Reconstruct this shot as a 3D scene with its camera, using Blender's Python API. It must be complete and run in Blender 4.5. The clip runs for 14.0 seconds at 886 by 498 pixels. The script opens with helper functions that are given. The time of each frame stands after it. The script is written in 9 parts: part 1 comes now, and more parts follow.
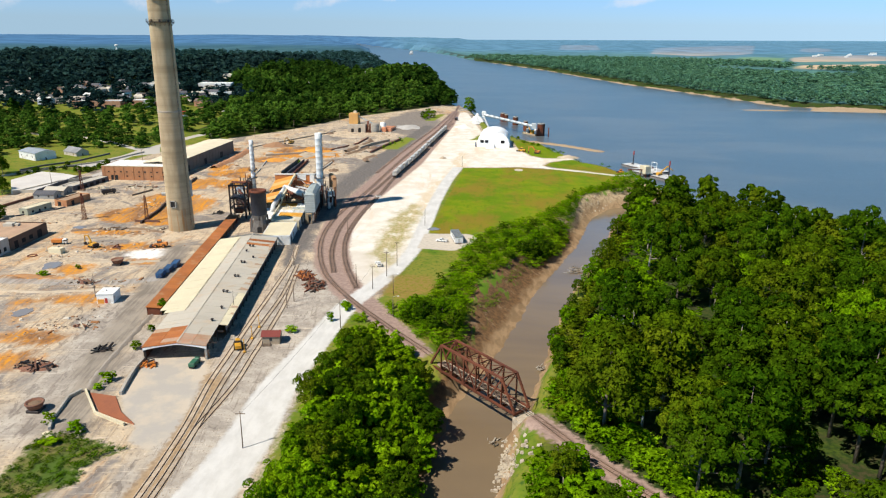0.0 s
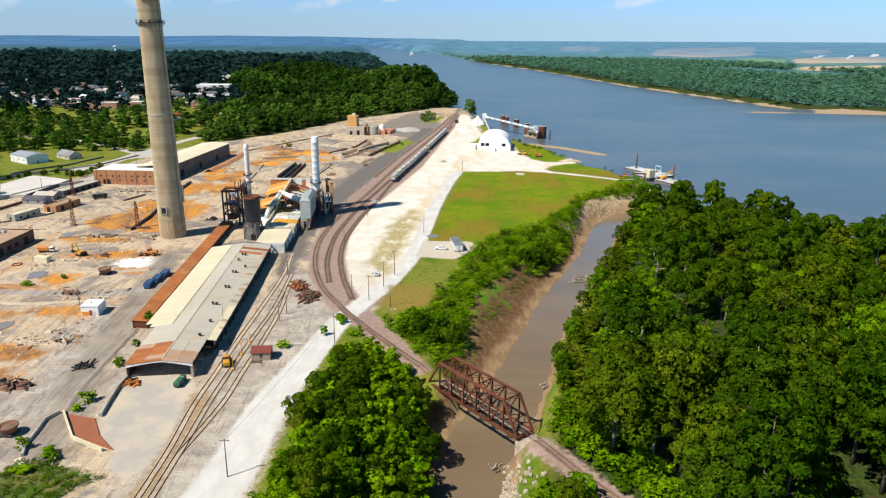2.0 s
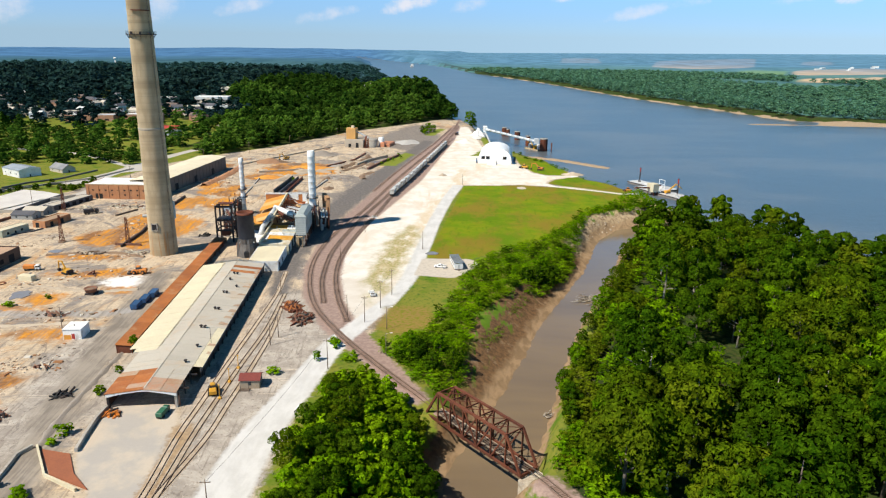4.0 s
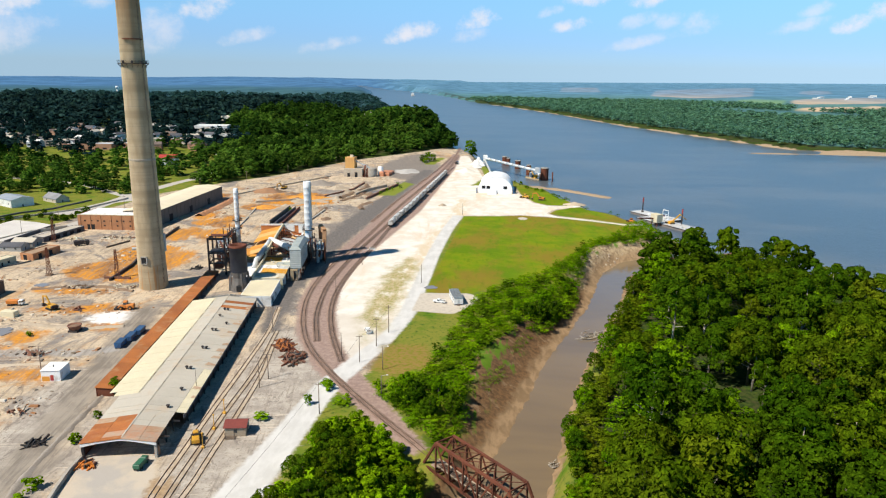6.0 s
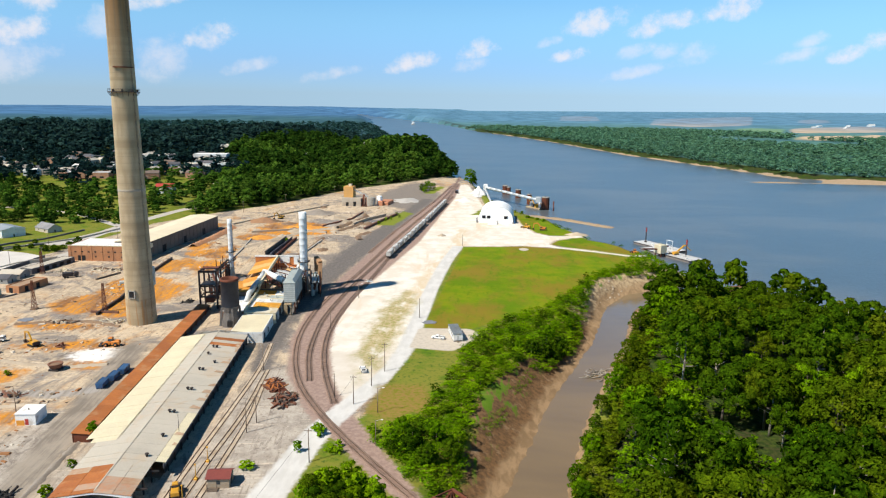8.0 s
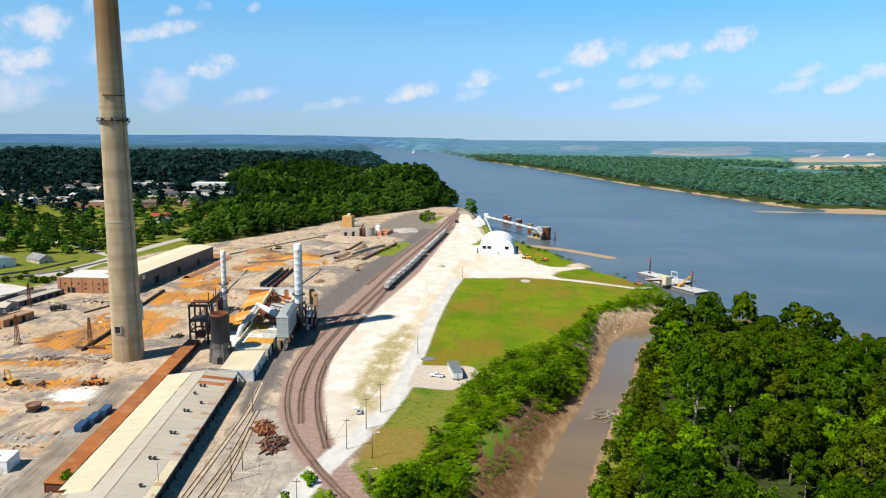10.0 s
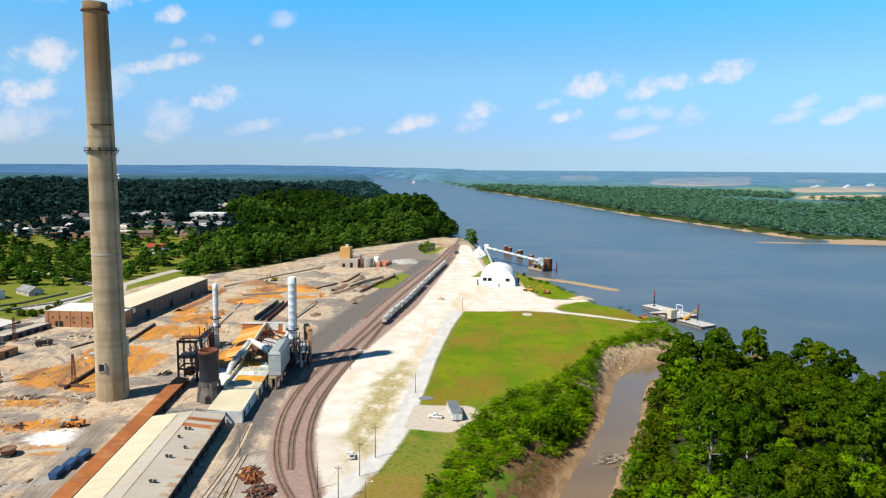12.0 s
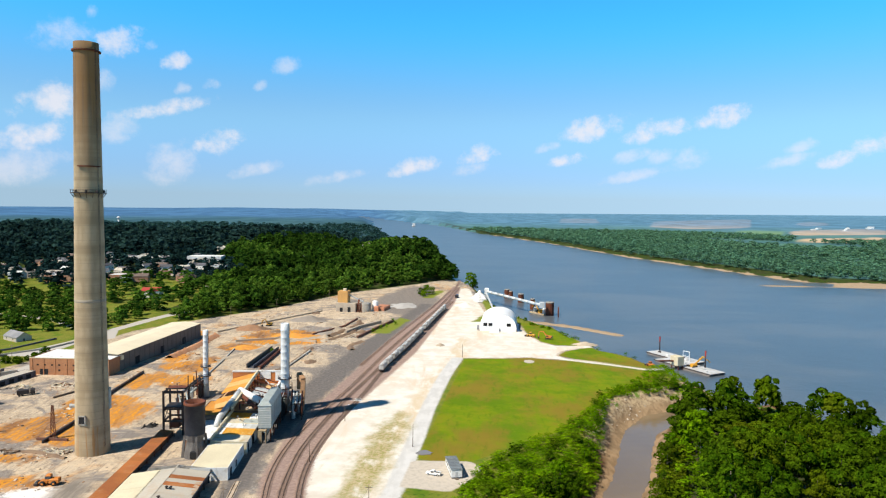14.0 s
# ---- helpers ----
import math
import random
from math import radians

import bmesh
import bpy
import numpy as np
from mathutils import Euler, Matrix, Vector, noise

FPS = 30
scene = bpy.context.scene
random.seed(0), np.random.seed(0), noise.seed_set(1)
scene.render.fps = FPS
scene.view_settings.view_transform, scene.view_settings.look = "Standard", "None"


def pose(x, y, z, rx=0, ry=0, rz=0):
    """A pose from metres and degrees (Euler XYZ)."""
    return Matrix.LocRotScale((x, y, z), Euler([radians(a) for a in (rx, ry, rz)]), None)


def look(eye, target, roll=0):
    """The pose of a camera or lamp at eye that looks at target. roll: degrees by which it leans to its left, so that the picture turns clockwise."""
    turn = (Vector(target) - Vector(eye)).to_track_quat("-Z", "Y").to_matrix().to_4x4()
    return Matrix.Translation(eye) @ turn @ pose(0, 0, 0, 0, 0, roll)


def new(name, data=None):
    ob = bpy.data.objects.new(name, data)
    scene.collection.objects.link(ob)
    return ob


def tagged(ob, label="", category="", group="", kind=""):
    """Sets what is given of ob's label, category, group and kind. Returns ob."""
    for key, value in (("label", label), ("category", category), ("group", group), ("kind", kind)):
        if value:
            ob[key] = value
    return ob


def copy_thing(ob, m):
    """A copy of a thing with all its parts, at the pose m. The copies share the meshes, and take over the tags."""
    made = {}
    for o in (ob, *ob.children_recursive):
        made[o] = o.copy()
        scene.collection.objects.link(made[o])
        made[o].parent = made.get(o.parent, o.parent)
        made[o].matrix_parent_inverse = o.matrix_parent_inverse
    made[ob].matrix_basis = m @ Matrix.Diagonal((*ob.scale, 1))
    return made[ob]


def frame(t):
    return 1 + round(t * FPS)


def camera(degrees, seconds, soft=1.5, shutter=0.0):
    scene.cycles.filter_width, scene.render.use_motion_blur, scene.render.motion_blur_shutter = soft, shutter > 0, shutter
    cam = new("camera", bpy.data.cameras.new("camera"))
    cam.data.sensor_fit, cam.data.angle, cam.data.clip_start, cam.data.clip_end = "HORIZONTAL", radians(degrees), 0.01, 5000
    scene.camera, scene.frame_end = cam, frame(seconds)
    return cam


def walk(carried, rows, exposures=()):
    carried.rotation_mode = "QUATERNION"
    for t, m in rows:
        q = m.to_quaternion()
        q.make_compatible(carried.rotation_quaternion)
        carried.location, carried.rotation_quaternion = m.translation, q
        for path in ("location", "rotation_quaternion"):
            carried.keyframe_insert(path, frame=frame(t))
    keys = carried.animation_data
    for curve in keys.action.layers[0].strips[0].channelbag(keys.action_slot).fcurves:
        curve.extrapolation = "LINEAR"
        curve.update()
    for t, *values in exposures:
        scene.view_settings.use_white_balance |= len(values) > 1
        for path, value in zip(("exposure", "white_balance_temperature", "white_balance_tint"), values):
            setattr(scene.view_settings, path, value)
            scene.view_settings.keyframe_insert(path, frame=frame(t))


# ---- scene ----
cam = camera(65.6, 14.0, soft=1.2)
# seconds, pitch, lean, yaw: a level flight at 5.9 m/s, 105 m over the plant's ground
TURNS = [
    (0.0, -17.53, 0.73, 2.45), (0.5, -17.52, 0.73, 2.46), (1.0, -17.53, 0.74, 2.48), (1.5, -17.52, 0.74, 2.48),
    (2.0, -17.44, 0.75, 2.49), (2.5, -17.36, 0.75, 2.49), (3.0, -17.21, 0.76, 2.51), (5.5, -14.88, 0.78, 2.59),
    (6.0, -14.26, 0.79, 2.61), (6.5, -13.65, 0.79, 2.62), (7.0, -13.09, 0.80, 2.63), (7.5, -12.53, 0.80, 2.64),
    (8.0, -11.97, 0.81, 2.66), (10.5, -9.03, 0.83, 2.75), (11.0, -8.44, 0.84, 2.77), (11.5, -7.83, 0.84, 2.78),
    (12.0, -7.15, 0.85, 2.79), (12.5, -6.25, 0.86, 2.81), (13.0, -5.37, 0.86, 2.82), (13.5, -4.48, 0.87, 2.83),
    (14.0, -3.61, 0.87, 2.86),
]


def aimed(t, pitch, lean, yaw):
    eye = Vector((0.45, -1.7 + 5.915 * t, 104.8))
    p, y = radians(pitch), radians(yaw)
    return look(eye, eye + Vector((-math.sin(y) * math.cos(p), math.cos(y) * math.cos(p), math.sin(p))), lean)


walk(cam, [(t, aimed(t, p, l, y)) for t, p, l, y in TURNS], exposures=[(0.0, 0.0), (14.0, 0.0)])

# ---------------------------------------------------------------- sky and sun
SUN_AZ, SUN_EL = math.atan2(-0.78, -0.595), radians(50.7)
world = bpy.data.worlds.new("sky")
scene.world = world
world.use_nodes = True
wt = world.node_tree
wt.nodes.clear()


def wn(kind, **inputs):
    n = wt.nodes.new(kind)
    for k, v in inputs.items():
        n.inputs[int(k[1:])].default_value = v
    return n


def wmath(op, a, b=None, c=None):
    n = wt.nodes.new("ShaderNodeMath")
    n.operation = op
    for i, s in enumerate((a, b, c)):
        if s is None:
            continue
        if isinstance(s, (int, float)):
            n.inputs[i].default_value = s
        else:
            wt.links.new(s, n.inputs[i])
    return n.outputs[0]


wc = wt.nodes.new("ShaderNodeTexCoord")
wsep = wt.nodes.new("ShaderNodeSeparateXYZ")
wt.links.new(wc.outputs["Generated"], wsep.inputs[0])
wcomb = wt.nodes.new("ShaderNodeCombineXYZ")
wt.links.new(wsep.outputs[0], wcomb.inputs[0])
wt.links.new(wsep.outputs[1], wcomb.inputs[1])
wt.links.new(wmath("MAXIMUM", wsep.outputs[2], 0.012), wcomb.inputs[2])
sky = wt.nodes.new("ShaderNodeTexSky")
sky.sky_type = "NISHITA"
sky.sun_disc = False
sky.sun_elevation = SUN_EL
sky.sun_rotation = SUN_AZ
sky.air_density = 1.0
sky.dust_density = 0.2
sky.ozone_density = 6.0
wt.links.new(wcomb.outputs[0], sky.inputs[0])
# small fair-weather clouds: azimuth, elevation, half width, half height in radians
CLOUDS = [
    (0.163, 0.109, 0.043, 0.021), (0.240, 0.105, 0.043, 0.016), (0.326, 0.121, 0.040, 0.017), (-0.490, 0.199, 0.033, 0.021), (-0.569, 0.120, 0.041, 0.024),
    (-0.592, 0.076, 0.038, 0.021), (-0.365, 0.079, 0.033, 0.022), (-0.419, 0.184, 0.022, 0.012), (-0.428, 0.124, 0.057, 0.012), (-0.094, 0.055, 0.040, 0.014),
    (0.470, 0.065, 0.024, 0.012), (0.507, 0.081, 0.031, 0.017), (-0.002, 0.072, 0.026, 0.016), (0.120, 0.065, 0.031, 0.010),
]
WISPS = [
    (-0.552, 0.204, 0.033, 0.022), (-0.519, 0.233, 0.008, 0.009), (-0.449, 0.201, 0.008, 0.008), (-0.374, 0.158, 0.012, 0.009), (-0.411, 0.150, 0.011, 0.009),
    (-0.505, 0.151, 0.013, 0.017), (-0.496, 0.090, 0.026, 0.022), (-0.429, 0.048, 0.033, 0.031), (-0.315, 0.045, 0.031, 0.010), (-0.273, 0.188, 0.022, 0.012),
    (-0.308, 0.161, 0.010, 0.009), (-0.202, 0.038, 0.045, 0.009), (0.211, 0.070, 0.028, 0.010), (0.252, 0.070, 0.021, 0.012), (0.290, 0.067, 0.024, 0.017),
    (0.424, 0.082, 0.019, 0.010), (0.411, 0.064, 0.031, 0.009), (-0.012, 0.052, 0.026, 0.010), (0.096, 0.084, 0.019, 0.008), (0.217, 0.045, 0.052, 0.009), (-0.604, 0.037, 0.052, 0.026),
]
waz = wmath("ARCTAN2", wsep.outputs[0], wsep.outputs[1])
wel = wmath("ARCSINE", wsep.outputs[2])
wv = wt.nodes.new("ShaderNodeCombineXYZ")
wt.links.new(waz, wv.inputs[0])
wt.links.new(wel, wv.inputs[1])


def wnoise(scale, detail, rough=0.55):
    n = wt.nodes.new("ShaderNodeTexNoise")
    n.inputs["Scale"].default_value = scale
    n.inputs["Detail"].default_value = detail
    n.inputs["Roughness"].default_value = rough
    wt.links.new(wv.outputs[0], n.inputs["Vector"])
    return n.outputs["Fac"]


wpuff = wmath("ADD", wmath("MULTIPLY_ADD", wnoise(42.0, 6.0, 0.66), 4.0, -2.0), wmath("MULTIPLY_ADD", wnoise(15.0, 3.0), 2.6, -1.3))


def cloud_cover(clouds, thin, thick, most):
    """How much of the blue a set of clouds hides; each leans up to the east and is flat below."""
    cover = None
    for az, el, w, h in clouds:
        side = wmath("SUBTRACT", waz, az)
        dx = wmath("MULTIPLY", side, 1 / w)
        dy = wmath("MULTIPLY", wmath("SUBTRACT", wmath("SUBTRACT", wel, el), wmath("MULTIPLY", side, 0.22)), 1 / h)
        dy = wmath("MAXIMUM", dy, wmath("MULTIPLY", dy, -1.35))
        m = wmath("SUBTRACT", 1.0, wmath("ADD", wmath("MULTIPLY", dx, dx), wmath("MULTIPLY", dy, dy)))
        cover = m if cover is None else wmath("MAXIMUM", cover, m)
    cover = wmath("MAXIMUM", cover, -2.0)
    n = wt.nodes.new("ShaderNodeMapRange")
    n.interpolation_type = "SMOOTHSTEP"
    wt.links.new(wmath("ADD", cover, wpuff), n.inputs[0])
    n.inputs[1].default_value, n.inputs[2].default_value = thin, thick
    n.inputs[3].default_value, n.inputs[4].default_value = 0.0, most
    return n.outputs[0]


veil = wmath("MAXIMUM", cloud_cover(CLOUDS, -0.3, 1.6, 0.74), cloud_cover(WISPS, -0.5, 1.8, 0.46))
cmix = wt.nodes.new("ShaderNodeMix")
cmix.data_type = "RGBA"
wt.links.new(veil, cmix.inputs[0])
# hazy at the horizon, clear and deep above
tint = wt.nodes.new("ShaderNodeMix")
tint.data_type, tint.blend_type = "RGBA", "MULTIPLY"
tint.inputs[0].default_value = 1.0
air = None
for lo, hi, colour in ((-1.0, -0.9, (0.72, 1.00, 1.52)), (0.03, 0.13, (1.04, 1.38, 1.50)), (0.12, 0.27, (0.46, 1.92, 2.23)), (0.27, 0.58, (0.18, 0.29, 0.38))):
    band = wt.nodes.new("ShaderNodeMapRange")
    band.interpolation_type = "SMOOTHSTEP"
    wt.links.new(wsep.outputs[2], band.inputs[0])
    band.inputs[1].default_value, band.inputs[2].default_value = lo, hi
    layer = wt.nodes.new("ShaderNodeMix")
    layer.data_type = "RGBA"
    wt.links.new(band.outputs[0], layer.inputs[0])
    if air is None:
        layer.inputs[6].default_value = (*colour, 1)
    else:
        wt.links.new(air, layer.inputs[6])
    layer.inputs[7].default_value = (*colour, 1)
    air = layer.outputs[2]
wt.links.new(air, tint.inputs[7])
wt.links.new(sky.outputs[0], tint.inputs[6])
wt.links.new(tint.outputs[2], cmix.inputs[6])
cmix.inputs[7].default_value = (9.4, 8.9, 9.1, 1)
wbg = wt.nodes.new("ShaderNodeBackground")
wbg.inputs[1].default_value = 0.1
wt.links.new(cmix.outputs[2], wbg.inputs[0])
wo = wt.nodes.new("ShaderNodeOutputWorld")
wt.links.new(wbg.outputs[0], wo.inputs[0])

sun = new("sun", bpy.data.lights.new("sun", "SUN"))
sun.data.energy = 6.4
sun.data.angle = radians(0.55)
sun.data.color = (1.0, 0.93, 0.81)
sun.matrix_basis = look((0, 0, 400), Vector((0, 0, 400)) + Vector((0.78, 0.595, -1.2)))


# ---------------------------------------------------------------- materials
class Nodes:
    """Shorthand for building one material's nodes."""

    def __init__(self, name, rough=0.8, metal=0.0, spec=0.3):
        self.m = bpy.data.materials.new(name)
        self.m.use_nodes = True
        self.t = self.m.node_tree
        self.b = self.t.nodes["Principled BSDF"]
        self.b.inputs["Roughness"].default_value = rough
        self.b.inputs["Metallic"].default_value = metal
        self.b.inputs["Specular IOR Level"].default_value = spec
        self.co = self.t.nodes.new("ShaderNodeTexCoord").outputs["Object"]

    def link(self, a, b):
        self.t.links.new(a, b)

    def put(self, sock, v):
        if isinstance(v, (int, float)):
            sock.default_value = v
        elif isinstance(v, (tuple, list)):
            sock.default_value = (*v, 1) if len(sock.default_value) == 4 and len(v) == 3 else v
        else:
            self.link(v, sock)

    def noise(self, scale, detail=3.0, rough=0.55, co=None, dist=0.0):
        n = self.t.nodes.new("ShaderNodeTexNoise")
        n.inputs["Scale"].default_value, n.inputs["Detail"].default_value = scale, detail
        n.inputs["Roughness"].default_value, n.inputs["Distortion"].default_value = rough, dist
        self.link(co or self.co, n.inputs["Vector"])
        return n.outputs["Fac"]

    def math(self, op, a, b=0.0, c=0.0):
        n = self.t.nodes.new("ShaderNodeMath")
        n.operation = op
        for s, v in zip(n.inputs, (a, b, c)):
            self.put(s, v)
        return n.outputs[0]

    def ramp(self, v, lo, hi, a=0.0, b=1.0):
        n = self.t.nodes.new("ShaderNodeMapRange")
        n.interpolation_type = "SMOOTHSTEP"
        for s, x in zip(n.inputs, (v, lo, hi, a, b)):
            self.put(s, x)
        return n.outputs[0]

    def mix(self, f, a, b, mode="MIX"):
        n = self.t.nodes.new("ShaderNodeMix")
        n.data_type, n.blend_type = "RGBA", mode
        self.put(n.inputs[0], f)
        self.put(n.inputs[6], a)
        self.put(n.inputs[7], b)
        return n.outputs[2]

    def scaled(self, xyz, co=None):
        n = self.t.nodes.new("ShaderNodeMapping")
        n.inputs["Scale"].default_value = xyz
        self.link(co or self.co, n.inputs["Vector"])
        return n.outputs[0]

    def attr(self, name):
        n = self.t.nodes.new("ShaderNodeAttribute")
        n.attribute_name = name
        return n

    def object_random(self):
        return self.t.nodes.new("ShaderNodeObjectInfo").outputs["Random"]

    def island_random(self):
        return self.t.nodes.new("ShaderNodeNewGeometry").outputs["Random Per Island"]

    def bump(self, height, strength, distance):
        n = self.t.nodes.new("ShaderNodeBump")
        n.inputs["Strength"].default_value, n.inputs["Distance"].default_value = strength, distance
        self.link(height, n.inputs["Height"])
        self.link(n.outputs[0], self.b.inputs["Normal"])

    def done(self, colour):
        self.put(self.b.inputs["Base Color"], colour)
        return self.m


def plain(name, a, b=None, rough=0.8, metal=0.0, spec=0.3, large=0.15, fine=2.5, vary=0.25, bump=0.0, grime=None):
    """Painted, cast or rusted surface: two tones mixed at two scales, with a small change from piece to piece."""
    n = Nodes(name, rough, metal, spec)
    b = b or tuple(c * 0.72 for c in a)
    f = n.math("MULTIPLY_ADD", n.noise(fine, 5), 0.5, n.math("MULTIPLY", n.noise(large, 3), 0.5))
    c = n.mix(n.ramp(f, 0.38, 0.64), a, b)
    if grime:
        c = n.mix(n.ramp(n.noise(large * 2.3, 5, 0.65, dist=0.4), 0.52, 0.68), c, grime)
    g = n.math("MULTIPLY_ADD", n.object_random(), vary, 1.0 - vary / 2)
    c = n.mix(1.0, c, g, "MULTIPLY")
    if bump:
        n.bump(n.noise(fine * 1.7, 4), 0.6, bump)
    return n.done(c)


def foliage(name, a, b, c, thin=0.10, grain=3.0):
    n = Nodes(name, 1.0, 0.0, 0.0)
    r = n.island_random()
    col = n.mix(n.ramp(r, 0.0, 1.0), a, b)
    col = n.mix(n.ramp(n.noise(0.07, 2), 0.42, 0.60), n.mix(1.0, col, (0.66, 0.72, 0.7), "MULTIPLY"), n.mix(0.6, col, c))
    col = n.mix(n.ramp(n.noise(0.8, 3, 0.6), 0.38, 0.64), n.mix(1.0, col, (0.64, 0.68, 0.62), "MULTIPLY"), n.mix(1.0, col, (1.06, 1.03, 0.95), "MULTIPLY"))
    col = n.mix(n.ramp(n.noise(grain, 2, 0.6), 0.40, 0.62), n.mix(1.0, col, (0.66, 0.70, 0.66), "MULTIPLY"), n.mix(1.0, col, (1.26, 1.22, 1.05), "MULTIPLY"))
    col = n.mix(1.0, col, n.mix(n.object_random(), (0.66, 0.74, 0.7), (1.20, 1.14, 1.0)), "MULTIPLY")
    tone = n.attr("tone").outputs["Fac"]
    col = n.mix(1.0, col, n.math("ADD", tone, 1.0), "MULTIPLY")
    m = n.done(col)
    tr = n.t.nodes.new("ShaderNodeBsdfTranslucent")
    n.link(col, tr.inputs[0])
    ms = n.t.nodes.new("ShaderNodeMixShader")
    ms.inputs[0].default_value = thin
    n.link(n.b.outputs[0], ms.inputs[1])
    n.link(tr.outputs[0], ms.inputs[2])
    out = n.t.nodes["Material Output"]
    n.link(ms.outputs[0], out.inputs["Surface"])
    return m


LEAF = foliage("leaves", (0.038, 0.090, 0.004), (0.082, 0.154, 0.006), (0.066, 0.108, 0.005), 0.05)
LEAF_YELLOW = foliage("yellowish_leaves", (0.074, 0.122, 0.005), (0.122, 0.182, 0.006), (0.106, 0.130, 0.008), 0.05)
LEAF_BRIGHT = foliage("bright_leaves", (0.112, 0.235, 0.004), (0.195, 0.360, 0.006), (0.165, 0.28, 0.006), 0.15)
LEAF_HILL = foliage("hillside_leaves", (0.056, 0.132, 0.018), (0.120, 0.222, 0.028), (0.086, 0.156, 0.030), grain=1.0)
LEAF_HEAD = foliage("headland_leaves", (0.034, 0.084, 0.014), (0.072, 0.142, 0.018), (0.052, 0.100, 0.018), grain=0.6)
# far-shore leaves: air haze mixed into the colour, paler and bluer
LEAF_FAR_HAZED = foliage("hazed_far_leaves", (0.165, 0.340, 0.270), (0.220, 0.420, 0.300), (0.170, 0.350, 0.320), 0.4, 0.2)
# ridge and town leaves: cloud shade and some blue haze put into the colour
LEAF_RIDGE_SHADED = foliage("cloud_shaded_leaves", (0.017, 0.042, 0.056), (0.032, 0.070, 0.074), (0.023, 0.054, 0.074), grain=0.5)
# leaves of the distant hills, their haze also put into the colour
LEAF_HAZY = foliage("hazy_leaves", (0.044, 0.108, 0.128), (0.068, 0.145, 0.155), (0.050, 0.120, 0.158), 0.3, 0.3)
BARK = plain("bark", (0.16, 0.13, 0.10), (0.07, 0.06, 0.05), 0.9)
PALE_BARK = plain("pale_bark", (0.38, 0.34, 0.28), (0.2, 0.17, 0.14), 0.9)
CONCRETE = plain("concrete", (0.42, 0.39, 0.34), (0.30, 0.27, 0.23), 0.85, bump=0.02, grime=(0.22, 0.19, 0.15))
STEEL_DARK = plain("dark_steel", (0.035, 0.033, 0.035), (0.06, 0.045, 0.04), 0.6, 0.3)
RUST = plain("rusted_steel", (0.17, 0.055, 0.028), (0.09, 0.030, 0.018), 0.8, 0.1, fine=4.0)
RUST_ROOF = plain("rusted_roofing", (0.43, 0.150, 0.038), (0.31, 0.105, 0.036), 0.75, 0.1, large=0.08, grime=(0.40, 0.19, 0.08))
GALV = plain("galvanised_sheet", (0.56, 0.57, 0.56), (0.45, 0.46, 0.45), 0.6, 0.1)
WHITE = plain("white_paint", (0.78, 0.78, 0.76), (0.66, 0.65, 0.62), 0.6, grime=(0.5, 0.47, 0.42))
CREAM = plain("cream_roofing", (0.66, 0.59, 0.41), (0.56, 0.49, 0.34), 0.7, large=0.09, vary=0.05)
GREYROOF = plain("weathered_grey_roofing", (0.49, 0.445, 0.37), (0.42, 0.38, 0.315), 0.8, large=0.05, vary=0.06, grime=(0.46, 0.38, 0.29))
DARKROOF = plain("dark_roofing", (0.10, 0.10, 0.11), (0.07, 0.07, 0.08), 0.7)
BRICK = plain("brickwork", (0.36, 0.20, 0.125), (0.27, 0.14, 0.09), 0.85, large=0.1, grime=(0.40, 0.28, 0.2))
BLACK = plain("dark_opening", (0.012, 0.012, 0.014), (0.02, 0.02, 0.02), 0.9)
RED = plain("red_paint", (0.42, 0.05, 0.04), (0.28, 0.04, 0.03), 0.6)
YELLOW = plain("yellow_machine_paint", (0.62, 0.33, 0.03), (0.5, 0.24, 0.03), 0.5)
ORANGE = plain("orange_paint", (0.60, 0.20, 0.03), (0.45, 0.15, 0.03), 0.6)
BLUE = plain("blue_paint", (0.03, 0.13, 0.30), (0.04, 0.07, 0.14), 0.5)
GREEN = plain("green_paint", (0.03, 0.14, 0.08), (0.03, 0.08, 0.05), 0.5)
RUBBER = plain("rubber", (0.02, 0.02, 0.02), (0.035, 0.033, 0.03), 0.9)
GLASS = plain("window_glass", (0.03, 0.04, 0.05), (0.02, 0.025, 0.03), 0.08, 0.0, 0.6)
WOOD = plain("weathered_timber", (0.20, 0.15, 0.11), (0.12, 0.09, 0.07), 0.9)
STONE = plain("pale_stone", (0.52, 0.45, 0.35), (0.36, 0.30, 0.23), 0.9, fine=1.2, grime=(0.26, 0.2, 0.15))
SAND = plain("orange_dust", (0.62, 0.28, 0.04), (0.49, 0.21, 0.05), 0.95, large=0.2)
DIRT = plain("brown_dirt", (0.24, 0.16, 0.10), (0.15, 0.10, 0.07), 0.95)
BLUEGREY = plain("blue_grey_sheeting", (0.40, 0.44, 0.42), (0.32, 0.355, 0.345), 0.65, 0.0, large=0.3)


